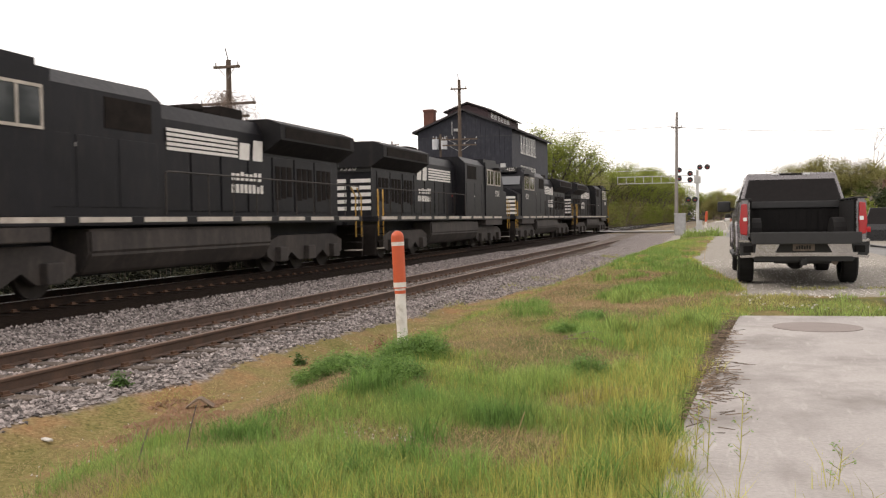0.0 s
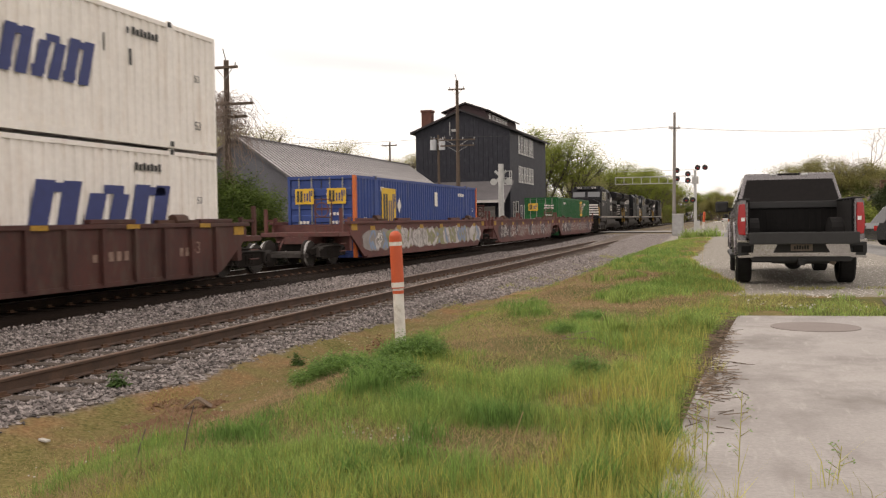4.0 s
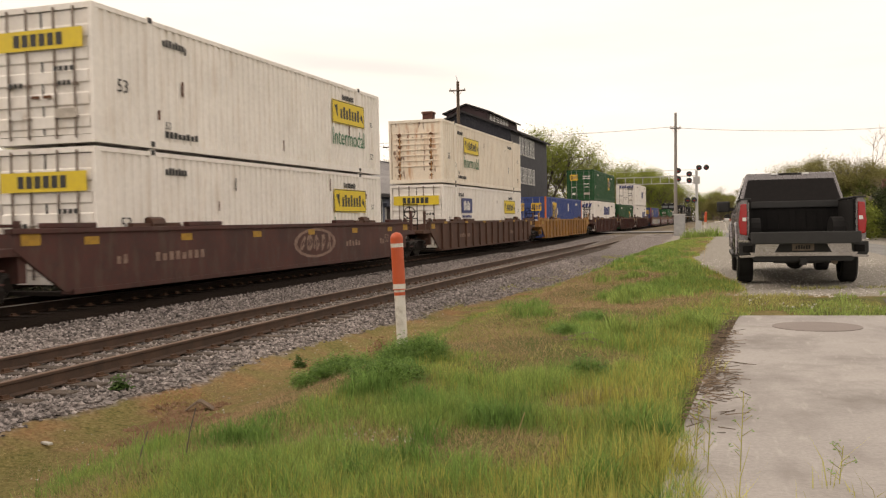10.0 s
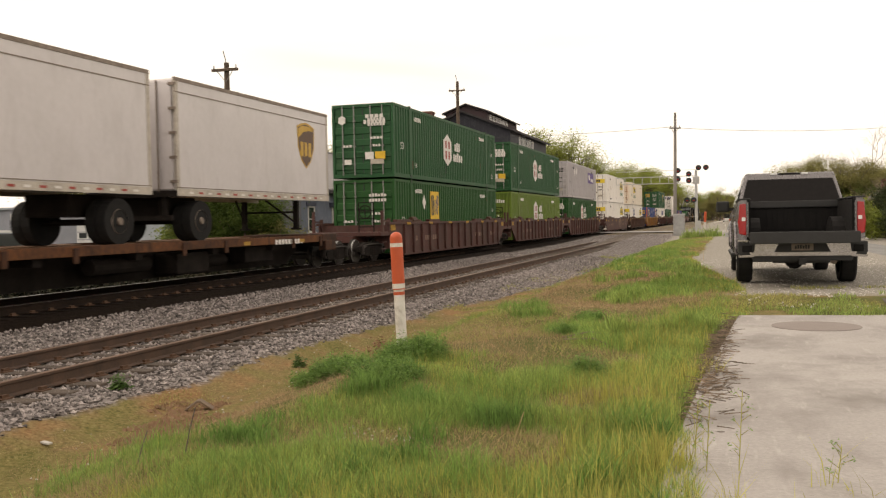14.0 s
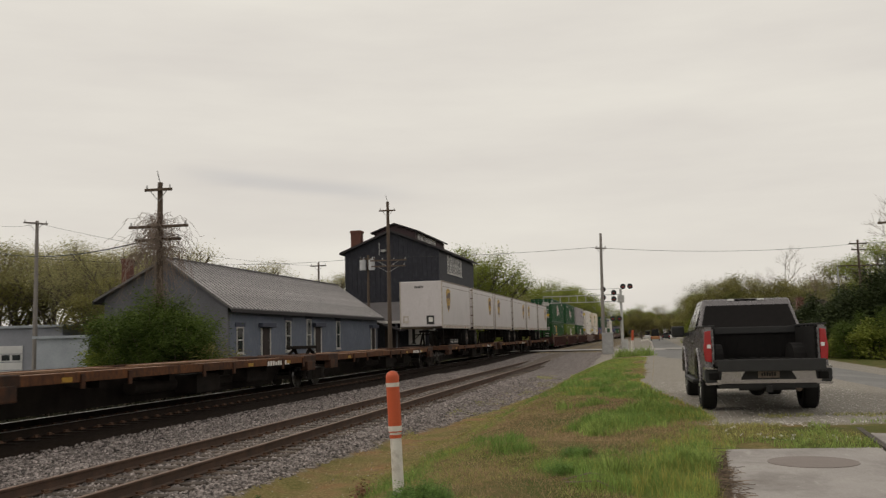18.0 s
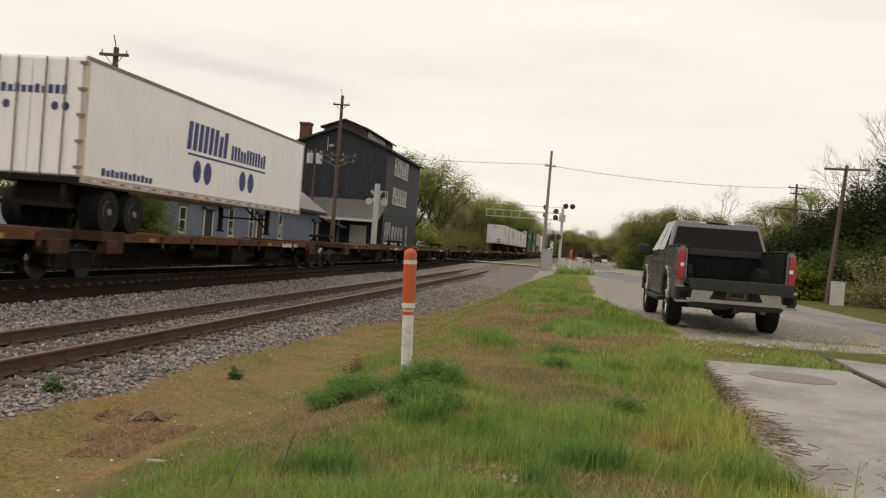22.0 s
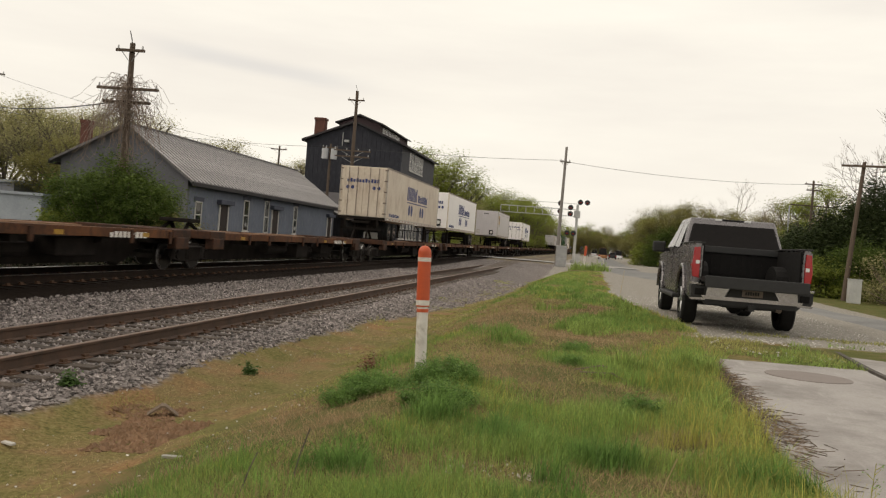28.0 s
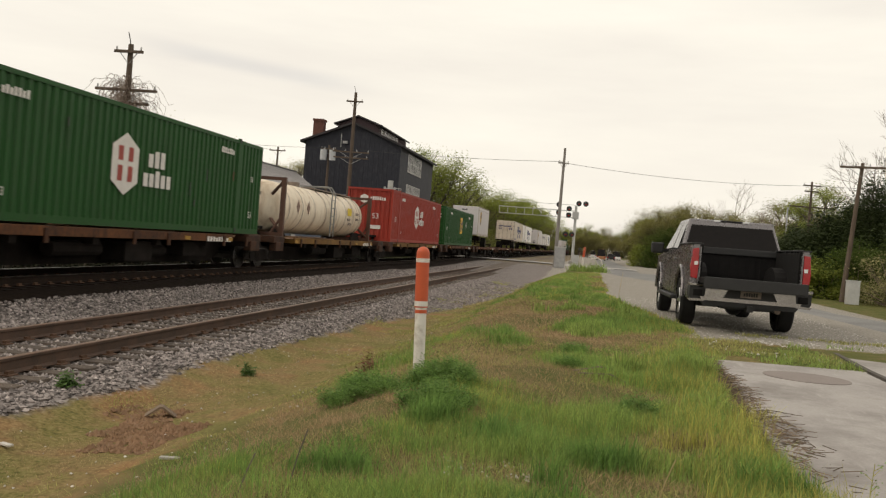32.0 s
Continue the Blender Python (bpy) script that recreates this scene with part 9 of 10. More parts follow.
vine()
for ob, top in ((P1, 9.1), (P2, 13.75)):
    bm = nb()
    z0 = ob.matrix_basis.translation.z
    path(bm, [(0.02, 0, top - z0 - 0.3), (-0.05, 0, top - z0 + 0.15), (-0.16, 0, top - z0 + 0.55)], 0.022, 5)
    part("wire_stub", bm, M_wire, ob)

# ---- grass, weeds, stones ----
M_grass = leafmat("green_grass_blades", (0.335, 0.43, 0.125), (0.20, 0.285, 0.072), 0.6, 0.9, 0.45)
M_clump = leafmat("deep_green_blades", (0.255, 0.385, 0.10), (0.14, 0.235, 0.055), 0.6, 1.5, 0.4)
M_grassyel = leafmat("yellowing_grass_blades", (0.47, 0.44, 0.12), (0.33, 0.32, 0.085), 0.65, 0.9, 0.4)
M_straw = leafmat("dry_straw", (0.48, 0.385, 0.22), (0.33, 0.25, 0.135), 0.8, 2, 0.4)
M_rosy = leafmat("rosy_dry_grass", (0.45, 0.315, 0.195), (0.32, 0.22, 0.13), 0.8, 2, 0.35)
M_olive_grass = leafmat("olive_short_grass", (0.40, 0.385, 0.145), (0.255, 0.265, 0.085), 0.7, 1.2, 0.45)
M_weed = leafmat("weed_leaves", (0.11, 0.19, 0.055), (0.07, 0.13, 0.035), 0.6, 2, 0.35)
M_feather = leafmat("feathery_green_weed", (0.215, 0.345, 0.09), (0.12, 0.215, 0.055), 0.6, 3, 0.4, 0.5)
M_stone = mk("ballast_stone", (0.34, 0.30, 0.285), (0.10, 0.083, 0.078), 9, 0.9, bump=0.3, rnd=0.8)
M_pebble = mk("pale_pebble", (0.55, 0.52, 0.48), (0.42, 0.40, 0.37), 9, 0.9, rnd=0.3)
rs = np.random.RandomState(4)


def blades(name, xs, ys, hs, width, material, label, category, lean=0.35, short=False):
    """Grass as one mesh: narrow blades, bent in the middle or, when short, of one face each."""
    n = len(xs)
    zs = surf(xs, ys) - 0.012
    a = rs.uniform(0, 2 * np.pi, n)
    w = width * rs.uniform(0.6, 1.4, n) * np.clip(ys / 9.0, 0.75, 3.0)
    d = np.stack([np.cos(a), np.sin(a), np.zeros(n)], 1)
    b = rs.uniform(0, 2 * np.pi, n)
    l = np.stack([np.cos(b), np.sin(b), np.zeros(n)], 1) * (hs * rs.uniform(0.0, lean, n))[:, None]
    p = np.stack([xs, ys, zs], 1)
    up = np.array([0, 0, 1.0])
    tip = p + l * 1.2 + up * hs[:, None]
    hw = d * w[:, None]
    me = bpy.data.meshes.new(name)
    if short:
        V = np.stack([p - hw, p + hw, tip], 1).reshape(-1, 3)
        F = np.arange(n * 3).reshape(-1, 3).tolist()
    else:
        mid = p + l * 0.35 + up * (hs * 0.6)[:, None]
        V = np.stack([p - hw, p + hw, mid + hw * 0.7, mid - hw * 0.7, tip], 1).reshape(-1, 3)
        i = np.arange(n) * 5
        F = np.stack([i, i + 1, i + 2, i + 3], 1).tolist() + np.stack([i + 3, i + 2, i + 4], 1).tolist()
    me.from_pydata(V.tolist(), [], F)
    me.materials.append(material)
    return tagged(new(name, me), label, category, kind="stuff")


def scatter(n, x0, x1, y0, y1, power=1.6):
    xs = rs.uniform(x0, x1, n)
    ys = y0 + (y1 - y0) * rs.uniform(0, 1, n) ** power
    return xs, ys


DRY_SPOTS = ((-1.5, 4.75, 0.85, 0.42), (-1.15, 8.0, 0.45, 0.7), (-2.0, 8.8, 0.6, 0.8), (-0.75, 6.2, 0.35, 0.5), (-1.7, 12.2, 0.7, 1.3), (-3.3, 6.2, 0.5, 0.8), (-2.6, 15.0, 0.7, 2.0), (-1.4, 18.5, 0.6, 1.5))
LUSH_SPOTS = ((-2.0, 4.1, 0.9, 0.4), (-1.1, 5.4, 0.4, 0.4), (-2.3, 5.6, 0.6, 0.5), (-0.9, 9.0, 0.45, 0.5), (-1.6, 6.6, 0.8, 0.4), (-0.35, 5.0, 0.35, 1.2), (-1.2, 14.2, 0.6, 0.8), (-0.3, 10.0, 0.35, 1.5), (-3.3, 4.6, 0.5, 0.5))


def lush(x, y):
    """How green and long the grass is at a place, from under 0 (dry) to 1."""
    v = 0.55 * waves(x * 0.8, y * 0.55, 3) + 0.45 * waves(x * 1.9, y * 1.4, 4) + 0.25 * waves(x * 4.5, y * 3.5, 5)
    v += 0.30 * ramp(-1.5, -0.4, x) * (1 - ramp(9, 13, y)) + 0.32 * (1 - ramp(3.8, 6.0, y)) - 0.28 * ramp(-2.8, -4.2, x)
    for cx, cy, rx, ry in DRY_SPOTS:
        v -= 1.0 * np.exp(-((x - cx) / rx) ** 2 - ((y - cy) / ry) ** 2)
    for cx, cy, rx, ry in LUSH_SPOTS:
        v += 0.55 * np.exp(-((x - cx) / rx) ** 2 - ((y - cy) / ry) ** 2)
    return v


def verge_edge(y):
    return 0.05 - 0.16 * ramp(4.5, 5.5, y) * (1 - ramp(10.8, 11.6, y)) + 0.25 * ramp(8, 14, y) - 1.2 * ramp(14, 26, y) + 0.13 * waves(y * 0.8, 0 * y, 6) + 0.06 * waves(y * 3.0, 0 * y, 7)


def lawn(n, x0, x1, y1, power, pick):
    """Scatters n places over the verge and keeps those to which pick gives a height."""
    xs, ys = scatter(n, x0, x1, 3.2, y1, power)
    v = lush(xs, ys)
    hs = np.where(xs > verge_edge(ys), 0.0, pick(xs, ys, v, rs.uniform(0, 1, n)))
    ok = hs > 0
    return xs[ok], ys[ok], hs[ok]


def green_h(x, y, v, r):
    grow = (v > -0.22 + 0.6 * rs.uniform(0, 1, len(x))) & (rs.uniform(0, 1, len(x)) < ramp(-4.7, -3.2, x + 0.5 * waves(x, y * 0.6, 8) + 0.7 * (1 - ramp(4.0, 7.0, y))))
    return np.where(grow, (0.03 + 0.13 * np.clip(v, 0, 0.85) + 0.05 * r) * (0.8 + 0.35 * waves(x * 2.2, y * 1.8, 9)), 0)


def olive_h(x, y, v, r):
    moss = ramp(-0.1, 0.45, waves(x * 1.3, y * 0.7, 16) + 0.5 * waves(x * 3.1, y * 2.0, 17))
    keep = rs.uniform(0, 1, len(x)) < 0.75 * moss + (1 - 0.75 * moss) * ramp(-5.4, -3.7, x + 0.6 * waves(x * 0.8, y * 0.5, 10))
    return np.where(keep & (v > -0.55 + 0.5 * rs.uniform(0, 1, len(x))), 0.018 + 0.045 * r, 0)


def yellow_h(x, y, v, r):
    w = v + 0.45 * waves(x * 1.3, y, 11) + 0.5 * ramp(-1.3, -0.4, x)
    keep = (w > 0.15 + 0.3 * rs.uniform(0, 1, len(x))) & (rs.uniform(0, 1, len(x)) < ramp(-4.2, -2.8, x))
    return np.where(keep, 0.06 + 0.09 * r + 0.15 * ramp(-1.2, -0.4, x) * (1 - ramp(8, 12, y)) * rs.uniform(0, 1, len(x)), 0)


def rosy_h(x, y, v, r):
    return np.where((v < 0.05 + 0.25 * rs.uniform(0, 1, len(x))) & (x > -6.3 + 0.5 * rs.uniform(0, 1, len(x))) & ((x > -4.4) | (waves(x * 1.5, y * 0.9, 18) > -0.1 + 0.3 * r)), (0.015 + 0.05 * r) * (0.6 + 0.6 * ramp(-4.6, -3.2, x)), 0)


def straw_h(x, y, v, r):
    return np.where(waves(x * 1.1, y * 0.8, 12) > -0.1 + 0.5 * r, 0.015 + 0.04 * r, 0)


xs, ys, hs = lawn(330000, -5.2, 0.3, 52, 1.85, green_h)
blades("grass", xs, ys, hs, 0.0030, M_grass, "patchy green grass on the verge", "grass", 0.6)
xs, ys, hs = lawn(480000, -6.5, 0.3, 52, 1.8, olive_h)
blades("grass", xs, ys, hs, 0.0036, M_olive_grass, "short thin olive grass on the slope", "grass", 1.6, True)
xs, ys, hs = lawn(60000, -4.2, 0.3, 52, 1.9, yellow_h)
blades("grass", xs, ys, hs, 0.0024, M_grassyel, "yellow-green seeding grass on the verge", "grass", 0.6)
xs, ys, hs = lawn(260000, -6.4, 0.2, 45, 1.85, rosy_h)
blades("dry_grass", xs, ys, hs, 0.0030, M_rosy, "short dry rosy-brown grass on the slope", "grass", 1.8, True)
xs, ys, hs = lawn(110000, -6.4, 0.2, 45, 1.8, straw_h)
blades("dry_grass", xs, ys, hs, 0.0028, M_straw, "short dry straw-coloured thatch on the slope", "grass", 2.4, True)
# small clumps of longer, darker blades all over the green parts
cx, cy = scatter(900, -4.3, 0.1, 3.6, 34, 1.5)
ok = (lush(cx, cy) > -0.05) & (cx < verge_edge(cy) - 0.1) & (cx > -3.6 - 0.6 * rs.uniform(0, 1, 900))
cx, cy = cx[ok], cy[ok]
cr, ch = rs.uniform(0.05, 0.17, len(cx)), rs.uniform(0.08, 0.22, len(cx))
i = rs.randint(0, len(cx), 34000)
dx, dy = rs.normal(0, 1, len(i)), rs.normal(0, 1, len(i))
xs, ys = cx[i] + cr[i] * dx, cy[i] + cr[i] * dy
blades("grass", xs, ys, ch[i] * np.exp(-(dx ** 2 + dy ** 2) / 5) * rs.uniform(0.4, 1.1, len(i)) + 0.02, 0.0030, M_clump, "darker green clumps of longer grass", "grass", 0.8)
# thin strip between the slab and the gravel
for n, y1, lo, hi, mat, label in ((22000, 15.6, 0.02, 0.07, M_olive_grass, "thin trodden grass at the end of the slab"), (12000, 14.8, 0.04, 0.11, M_grass, "green grass tufts at the end of the slab")):
    xs, ys = scatter(n, -0.2, 5.5, 11.4, y1, 1.0)
    ok = (waves(xs * 1.1, ys * 1.6, 13 + int(hi * 100)) + 0.5 * waves(xs * 3, ys * 3, 14) > -0.1 + 0.5 * ramp(12.8, 15.2, ys)) & ~((xs > 1.9) & (ys < 14.2))
    blades("grass", xs[ok], ys[ok], rs.uniform(lo, hi, ok.sum()), 0.0034, mat, label, "grass", 0.8)


def tuft(x, y, r, h, n, material, label, name="grass_tuft", width=0.005):
    k = max(3, int(r * 16))
    cx, cy, ch = rs.normal(0, r * 0.5, k), rs.normal(0, r * 0.5, k), rs.uniform(0.45, 1.0, k)
    i = rs.randint(0, k, n)
    dx, dy = rs.normal(0, r * 0.22, n), rs.normal(0, r * 0.22, n)
    xs, ys = x + cx[i] + dx, y + cy[i] + dy
    hs = h * ch[i] * np.exp(-(dx ** 2 + dy ** 2) / (r * 0.45) ** 2) * rs.uniform(0.45, 1.1, n) + 0.02
    ob = blades(name, xs, ys, hs, width, material, label, "grass tuft", 0.7)
    tagged(ob, group="grass tufts")
    return ob


def weed_clump(x, y, r, h, n, label, mat=None, leaf=0.03):
    c = thing("weed_clump", label, "weed", Matrix.Translation((x, y, gz(x, y))), "weed clumps")
    rr = random.Random(int(x * 100 + y * 7))
    cs, segs = [], []
    for k in range(n):
        a, q = rr.uniform(0, 6.28), rr.random() ** 0.5
        p = Vector((r * q * math.cos(a), r * q * math.sin(a), h * rr.uniform(0.15, 1.0) * (1 - 0.5 * q)))
        cs.append(p)
        segs.append((Vector((p.x * 0.5, p.y * 0.5, -0.02)), p, 0.003, 0.002))
    me = bark_mesh("stems", segs, 0.0, 3)
    me.materials.append(M_weed)
    t = new("branch", me)
    t.parent = c
    me = leaf_cloud("foliage", cs, [0.10] * len(cs), leaf, 16, int(abs(x * 50)), 0.9)
    me.materials.append(mat or M_weed)
    t = new("foliage", me)
    t.parent = c
    tagged(t, kind="stuff")
    return c


for x, y, r, h, n in ((-0.88, 9.3, 0.40, 0.36, 900), (-0.9, 16.3, 0.5, 0.30, 700), (-1.28, 13.9, 0.5, 0.28, 700), (-0.25, 10.0, 0.32, 0.42, 700), (-0.6, 16.9, 0.45, 0.30, 600), (-1.68, 56.0, 1.1, 0.8, 900), (-1.2, 5.3, 0.38, 0.26, 800),
                      (-2.2, 5.9, 0.42, 0.30, 1000), (-1.55, 4.2, 0.35, 0.22, 700), (-0.45, 7.6, 0.35, 0.30, 700), (-0.35, 5.0, 0.30, 0.33, 600), (-2.5, 4.7, 0.4, 0.2, 700), (-1.0, 21.0, 0.6, 0.3, 500), (-1.9, 18.0, 0.5, 0.25, 500), (-0.3, 3.9, 0.25, 0.3, 500)):
    tuft(x, y, r, h, n, M_feather if y < 6.1 else M_grass, "tall tuft of bright green grass")
for x, y, r, h, n in ((-0.62, 5.9, 0.35, 0.40, 260), (-0.32, 4.3, 0.3, 0.42, 240), (-0.25, 7.0, 0.3, 0.38, 220), (0.05, 3.6, 0.15, 0.4, 60), (0.45, 4.1, 0.2, 0.3, 26), (-0.5, 8.6, 0.3, 0.36, 200)):
    tuft(x, y, r, h, n, M_grassyel, "tall yellow-green seeding grass tuft", "seeding_grass_tuft", 0.0035)
def feathery(x, y, r, h, n, label):
    """A bushy clump of fine-leaved weed: many stems, each with a plume of tiny leaves."""
    c = thing("weed_clump", label, "weed clump", Matrix.Translation((x, y, float(surf(x, y)))), "weed clumps")
    rr = random.Random(int(abs(x * 100) + y * 70))
    cs, segs = [], []
    for k in range(n):
        a, q = rr.uniform(0, 6.283), rr.random() ** 0.6
        top = h * (1 - 0.55 * q * q) * rr.uniform(0.55, 1.08)
        p = Vector((r * q * math.cos(a), r * q * math.sin(a), top))
        foot = Vector((p.x * 0.6, p.y * 0.6, -0.02))
        segs.append((foot, p, 0.003, 0.0015))
        for t in (0.35, 0.55, 0.75, 0.95):
            cs.append(foot.lerp(p, t) + Vector((rr.uniform(-1, 1), rr.uniform(-1, 1), 0)) * 0.015)
    me = bark_mesh("stems", segs, 0.0, 3)
    me.materials.append(M_weed)
    t = new("stem", me)
    t.parent = c
    tagged(t, kind="stuff")
    me = leaf_cloud("foliage", cs, [0.06] * len(cs), 0.011, 30, int(abs(x * 50)), 1.1)
    me.materials.append(M_feather)
    t = new("foliage", me)
    t.parent = c
    tagged(t, kind="stuff")
    return c


for x, y, r, h, n in ((-2.50, 7.50, 0.30, 0.25, 130), (-2.62, 7.25, 0.2, 0.16, 60), (-2.98, 7.0, 0.30, 0.16, 100), (-3.15, 6.75, 0.22, 0.13, 50), (-2.40, 6.45, 0.30, 0.19, 90), (-0.98, 7.05, 0.2, 0.18, 40), (-1.5, 11.0, 0.22, 0.10, 40), (-1.55, 9.3, 0.16, 0.10, 25)):
    feathery(x, y, r, h, n, "feathery dark green weed clump on the verge")
weed_clump(-5.88, 12.0, 0.07, 0.22, 22, "single dark weed on the dirt")
weed_clump(-6.9, 9.25, 0.08, 0.18, 20, "single dark weed at the edge of the ballast")
weed_clump(-3.6, 9.4, 0.09, 0.28, 36, "dry reddish-brown weed stalk", mk("dry_red_weed", (0.22, 0.09, 0.05), (0.14, 0.06, 0.03), 4, 0.8), 0.02)


def stones(name, n, x0, x1, y0, y1, s0, s1, material, label, category, test=None, power=1.5, sink=0.25):
    xs, ys = scatter(n, x0, x1, y0, y1, power)
    if test:
        ok = [k for k in range(n) if test(xs[k], ys[k])]
        xs, ys = xs[ok], ys[ok]
    n = len(xs)
    zs = surf(xs, ys)
    s = rs.uniform(s0, s1, n)
    base = np.array([(1, 0, 0), (0, 1, 0), (-1, 0, 0), (0, -1, 0), (0, 0, 0.75), (0, 0, -0.6)], float)
    V = base[None] * rs.uniform(0.6, 1.25, (n, 6, 1)) + rs.uniform(-0.25, 0.25, (n, 6, 3))
    a = rs.uniform(0, 2 * np.pi, n)
    ca, sa = np.cos(a)[:, None], np.sin(a)[:, None]
    R = np.stack([V[..., 0] * ca - V[..., 1] * sa, V[..., 0] * sa + V[..., 1] * ca, V[..., 2]], -1)
    P = R * s[:, None, None] + np.stack([xs, ys, zs + s * sink], 1)[:, None]
    F = np.array([(0, 1, 4), (1, 2, 4), (2, 3, 4), (3, 0, 4), (1, 0, 5), (2, 1, 5), (3, 2, 5), (0, 3, 5)])
    I = (np.arange(n) * 6)[:, None, None] + F[None]
    me = bpy.data.meshes.new(name)
    me.from_pydata(P.reshape(-1, 3).tolist(), [], I.reshape(-1, 3).tolist())
    me.materials.append(material)
    return tagged(new(name, me), label, category, kind="stuff")


def on_ballast(x, y):
    if abs(x - near_cx(y)) < 1.35 and abs(abs(x - near_cx(y)) - 0.753) < 0.09:
        return False
    return soil_masks(x, y)[0] > 0.35 + 0.4 * rs.rand()


stones("ballast_stones", 84000, -11.6, -4.6, 5.5, 48, 0.014, 0.04, M_stone, "loose grey crushed stone ballast", "ballast", on_ballast, 1.5)
stones("pebbles", 260, -6.6, -3.6, 5.0, 20, 0.006, 0.018, M_pebble, "pale pebbles scattered on the dirt", "pebbles")
stones("pebbles", 700, 0.3, 4.0, 11.5, 14.5, 0.008, 0.026, M_pebble, "white pebbles strewn in the thin grass", "pebbles", lambda x, y: noise.noise((x * 0.7, y * 1.3, 81.0)) > 0.0 and not (x > 1.9 and y < 14.2))
stones("pebbles", 5000, -0.8, 3.5, 12.6, 26, 0.006, 0.018, M_pebble, "pale loose gravel on the parking lot", "gravel", lambda x, y: soil_masks(x, y)[2] > 0.4)
stones("pebbles", 70, -2.15, -1.55, 4.75, 5.1, 0.006, 0.014, M_pebble, "white gravel patch in the grass", "pebbles")
# dead stalks heaped along the edge of the slab, twigs, scraps
bm = nb()
rr = random.Random(3)
for k in range(900):
    y = rr.choice((rr.gauss(6.6, 0.55), rr.gauss(8.6, 0.8), rr.uniform(5.0, 11.2)))
    x = -0.02 + 0.03 * (y - 7) + abs(rr.gauss(0, 0.12)) * (1.0 if y < 7.6 else 0.55) - 0.10
    a, l = rr.gauss(1.0, 1.3), rr.uniform(0.04, 0.15)
    z = gz(x, y) + rr.uniform(0.02, 0.085)
    rod(bm, (x, y, z), (x + l * math.cos(a), y + l * math.sin(a), z + rr.uniform(-0.02, 0.02)), 0.0035, 0.0025, 3, False)
M_stalk = mk("weathered_dead_stalks", (0.20, 0.145, 0.10), (0.075, 0.052, 0.037), 3, 0.9, rnd=0.5)
tagged(part("dead_stalks", bm, M_stalk), "heap of dead brown stalks along the slab edge", "dead stalks", kind="stuff")
ys = rs.uniform(5.0, 11.3, 7000)
xs = -0.06 + 0.03 * (ys - 7) + rs.normal(0.06, 0.09, len(ys))
blades("leaf_litter", xs, ys, rs.uniform(0.012, 0.035, len(ys)), 0.006, M_stalk, "brown dead leaf litter along the slab edge", "leaf litter", 3.0)
for x, y, z, pts in ((-1.5, 8.9, 0, ((0, 0, 0.05), (0.25, 0.1, 0.10), (0.5, 0.35, 0.03))), (-1.45, 8.7, 0, ((0, 0, 0.06), (0.3, -0.05, 0.08), (0.45, -0.1, 0.02)))):
    bm = nb()
    path(bm, [(x + p[0], y + p[1], gz(x, y) + p[2]) for p in pts], 0.007, 5)
    tagged(part("twig", bm, M_twig), "thin dead twig lying in the grass", "twig", "twigs")
for x, y, hh in ((-2.75, 4.3, 0.26), (-2.95, 4.15, 0.2), (-1.0, 4.6, 0.22), (-0.62, 25.0, 0.7), (-1.8, 26.0, 0.6)):
    bm = nb()
    path(bm, [(x, y, gz(x, y)), (x + 0.03, y, gz(x, y) + hh * 0.5), (x + 0.07, y, gz(x, y) + hh)], 0.0035, 5)
    tagged(part("dead_stalk", bm, M_bark if x < -2 else M_straw), "upright dead weed stalk in the grass", "dead stalk", "dead stalks")
for x, y, hh in ((-0.02, 4.25, 0.36), (0.12, 4.3, 0.40), (0.52, 4.2, 0.20), (-0.08, 4.5, 0.30)):
    weed = thing("slab_weed", "thin pale green weed growing at the slab edge", "weed", Matrix.Translation((x, y, 0.21)), "slab weeds")
    rr = random.Random(int(y * 100))
    segs = [(Vector((0, 0, 0)), Vector((0.02, 0, hh)), 0.003, 0.002)]
    tips = []
    for k in range(9):
        t = 0.25 + 0.08 * k
        p = Vector((0.02 * t, 0, hh * t))
        q = p + Vector((rr.uniform(-0.05, 0.05), rr.uniform(-0.04, 0.04), 0.035))
        segs.append((p, q, 0.0018, 0.0012))
        tips.append(q)
    me = bark_mesh("stem", segs, 0.0, 3)
    me.materials.append(M_grassyel)
    new("stem", me).parent = weed
    me = leaf_cloud("foliage", tips, [0.02] * len(tips), 0.009, 5, 3, 1.0)
    me.materials.append(M_feather)
    t = new("foliage", me)
    t.parent = weed
    tagged(t, kind="stuff")
M_dirt = mk("bare_reddish_dirt", (0.26, 0.15, 0.085), (0.17, 0.10, 0.055), 5, 0.95, bump=0.6, distance=0.03)
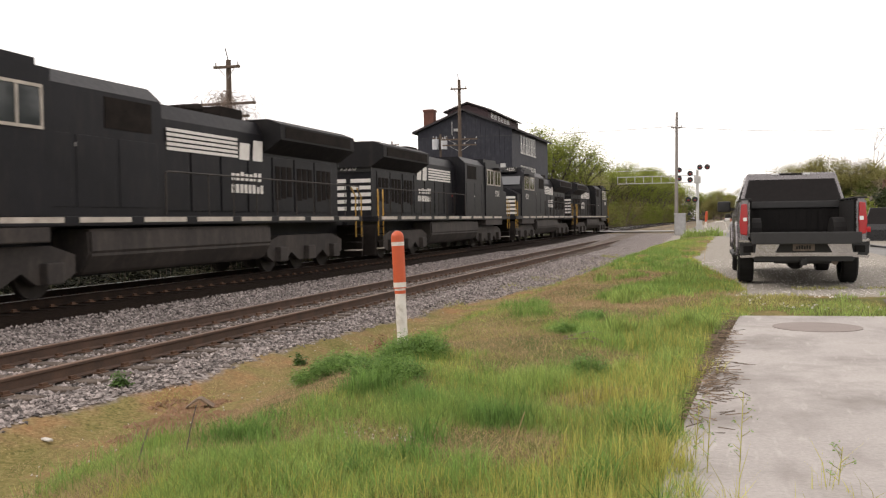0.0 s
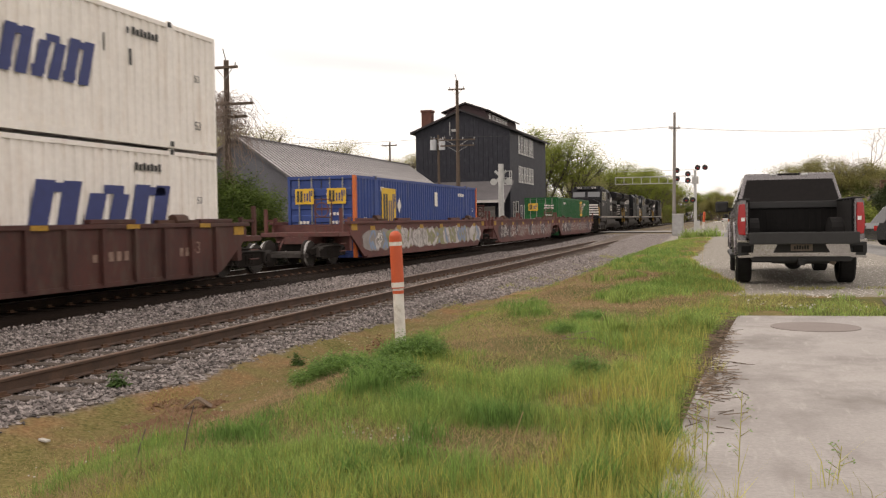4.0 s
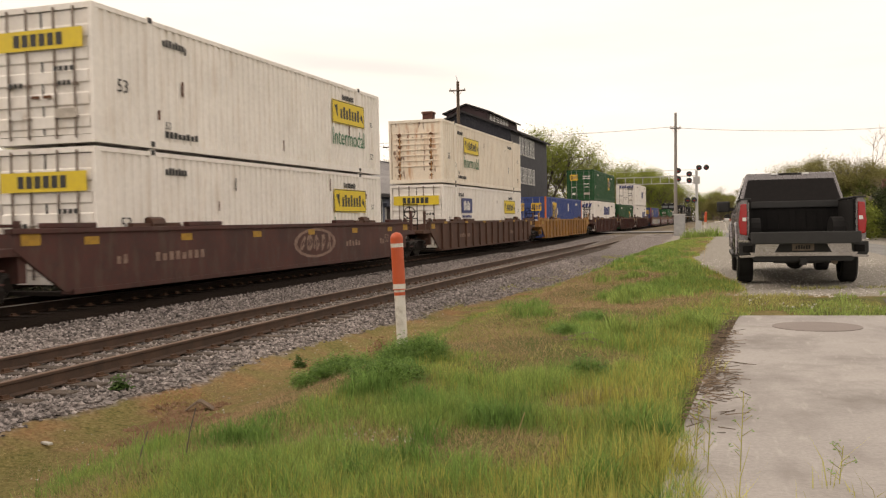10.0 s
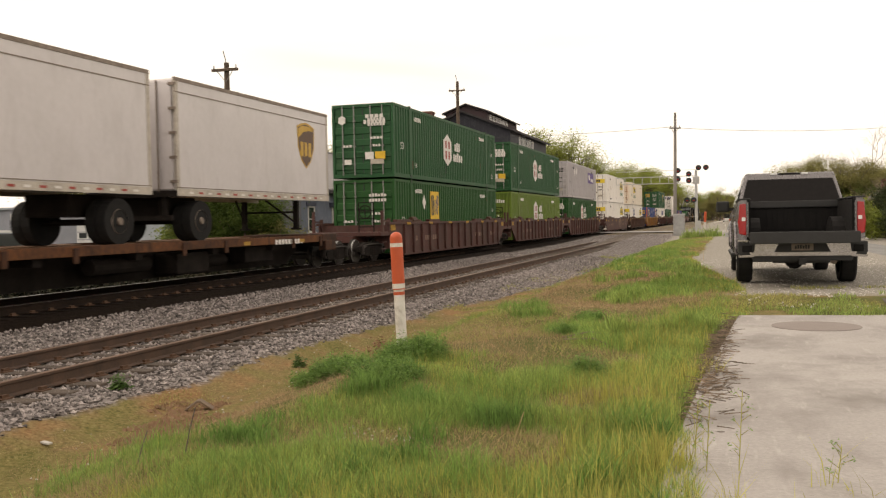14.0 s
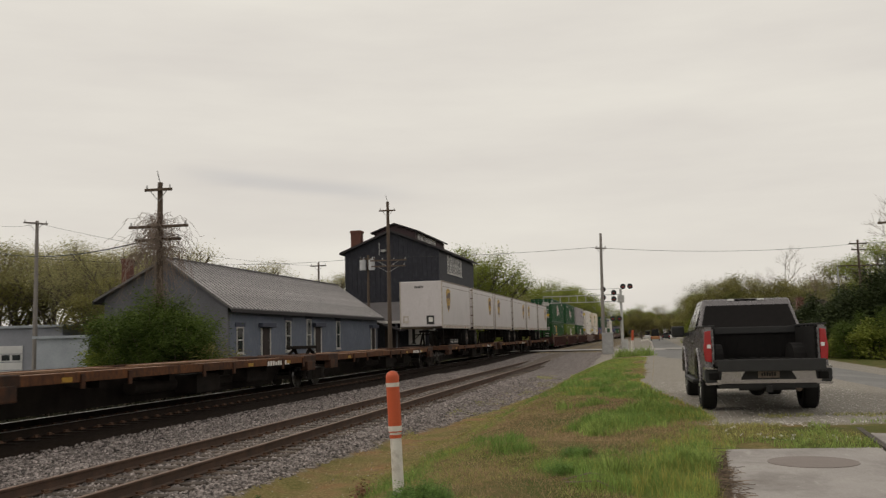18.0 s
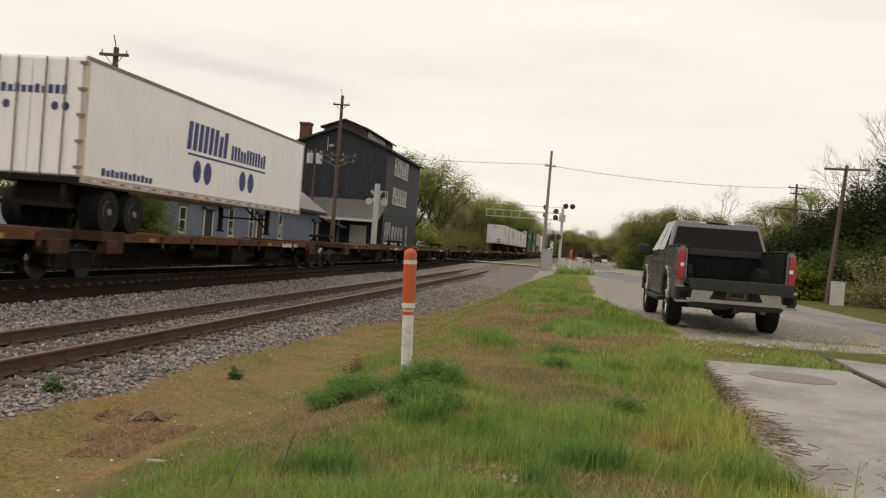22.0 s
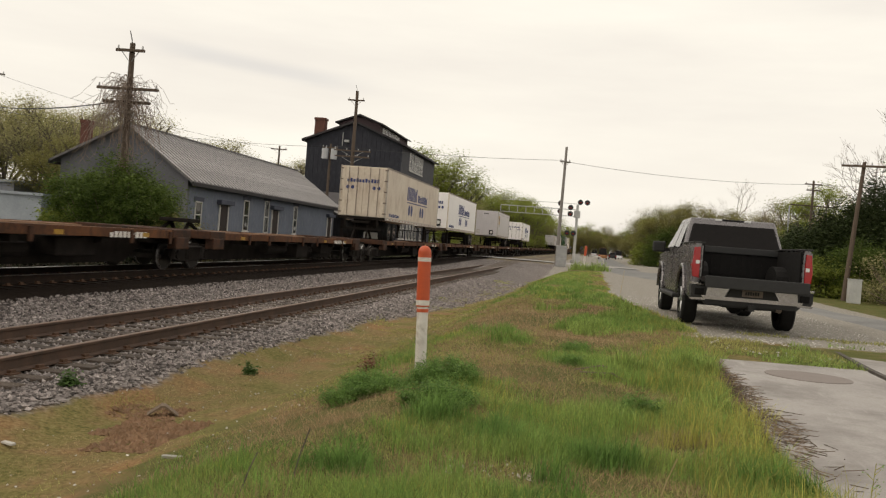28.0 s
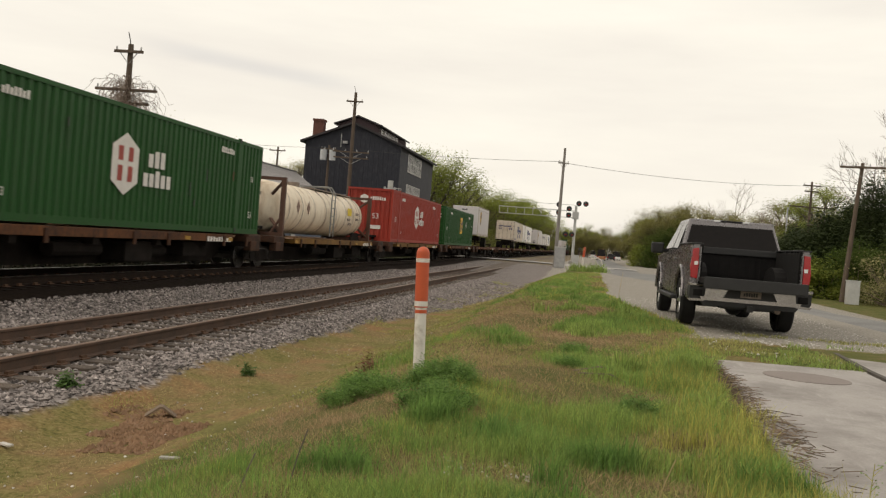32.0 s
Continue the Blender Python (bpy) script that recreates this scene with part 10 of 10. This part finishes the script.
for x, y, r, n in ((-5.45, 8.35, 0.45, 420), (-5.3, 7.6, 0.3, 200), (-5.9, 9.2, 0.35, 200)):
    stones("dirt_clods", n * 2, x - r, x + r, y - r, y + r, 0.008, 0.045, M_dirt, "crumbled reddish dirt on the slope", "dirt", None, 1.0, 0.05)
bm = nb()
prism(bm, [(-0.16, 0.0), (-0.02, 0.10), (0.02, 0.10), (0.16, 0.0), (0.14, 0.0), (0.0, 0.085), (-0.14, 0.0)], "y", -0.08, 0.08)
tagged(part("scrap_metal", bm, M_stalk, m=Matrix.Translation((-5.75, 9.15, gz(-5.75, 9.15))) @ pose(0, 0, 0, 0, 0, 25)), "bent grey scrap of sheet metal on the dirt", "scrap")
for x, y, a, l in ((-4.35, 6.5, 10, 0.22), (-6.2, 7.2, -20, 0.14)):
    bm = nb()
    box(bm, -l / 2, l / 2, -0.025, 0.025, 0, 0.02, 0.005)
    tagged(part("wood_scrap", bm, M_pebble, m=Matrix.Translation((x, y, gz(x, y) + 0.03)) @ pose(0, 0, 0, 0, 0, a)), "pale splinter of wood on the dirt", "wood scrap", "wood scraps")


def motions():
    """Everything on the rails rolls away up the line at one steady speed."""
    tilt = math.degrees(math.atan(GRADE))
    for ob, u, z, turn in TRAIN:
        rows = []
        for t in (0.0, 0.1, 16.0, 31.9, 32.0):
            y = u + SPEED * t
            rows.append((t, pose(MAIN_CX, y, z + GRADE * (y - 15.0), tilt if turn == 0 else -tilt, 0, turn)))
        walk(ob, rows)
    walk(TURNING, [(0.0, pose(5.75, 38.5, gz(5.7, 39) + 0.03, 0, 0, -8)), (2.5, pose(5.2, 38.8, gz(5.2, 39) + 0.03, 0, 0, -62)), (5.5, pose(6.1, 40.4, gz(6.1, 40) + 0.03, 0, 0, -88)),
                   (7.0, pose(12.0, 40.8, gz(12, 40) + 0.03, 0, 0, -90)), (12.0, pose(60.0, 41.0, gz(60, 41) + 0.03, 0, 0, -90)), (32.0, pose(140.0, 41.0, gz(140, 41) + 0.03, 0, 0, -90))])


motions()
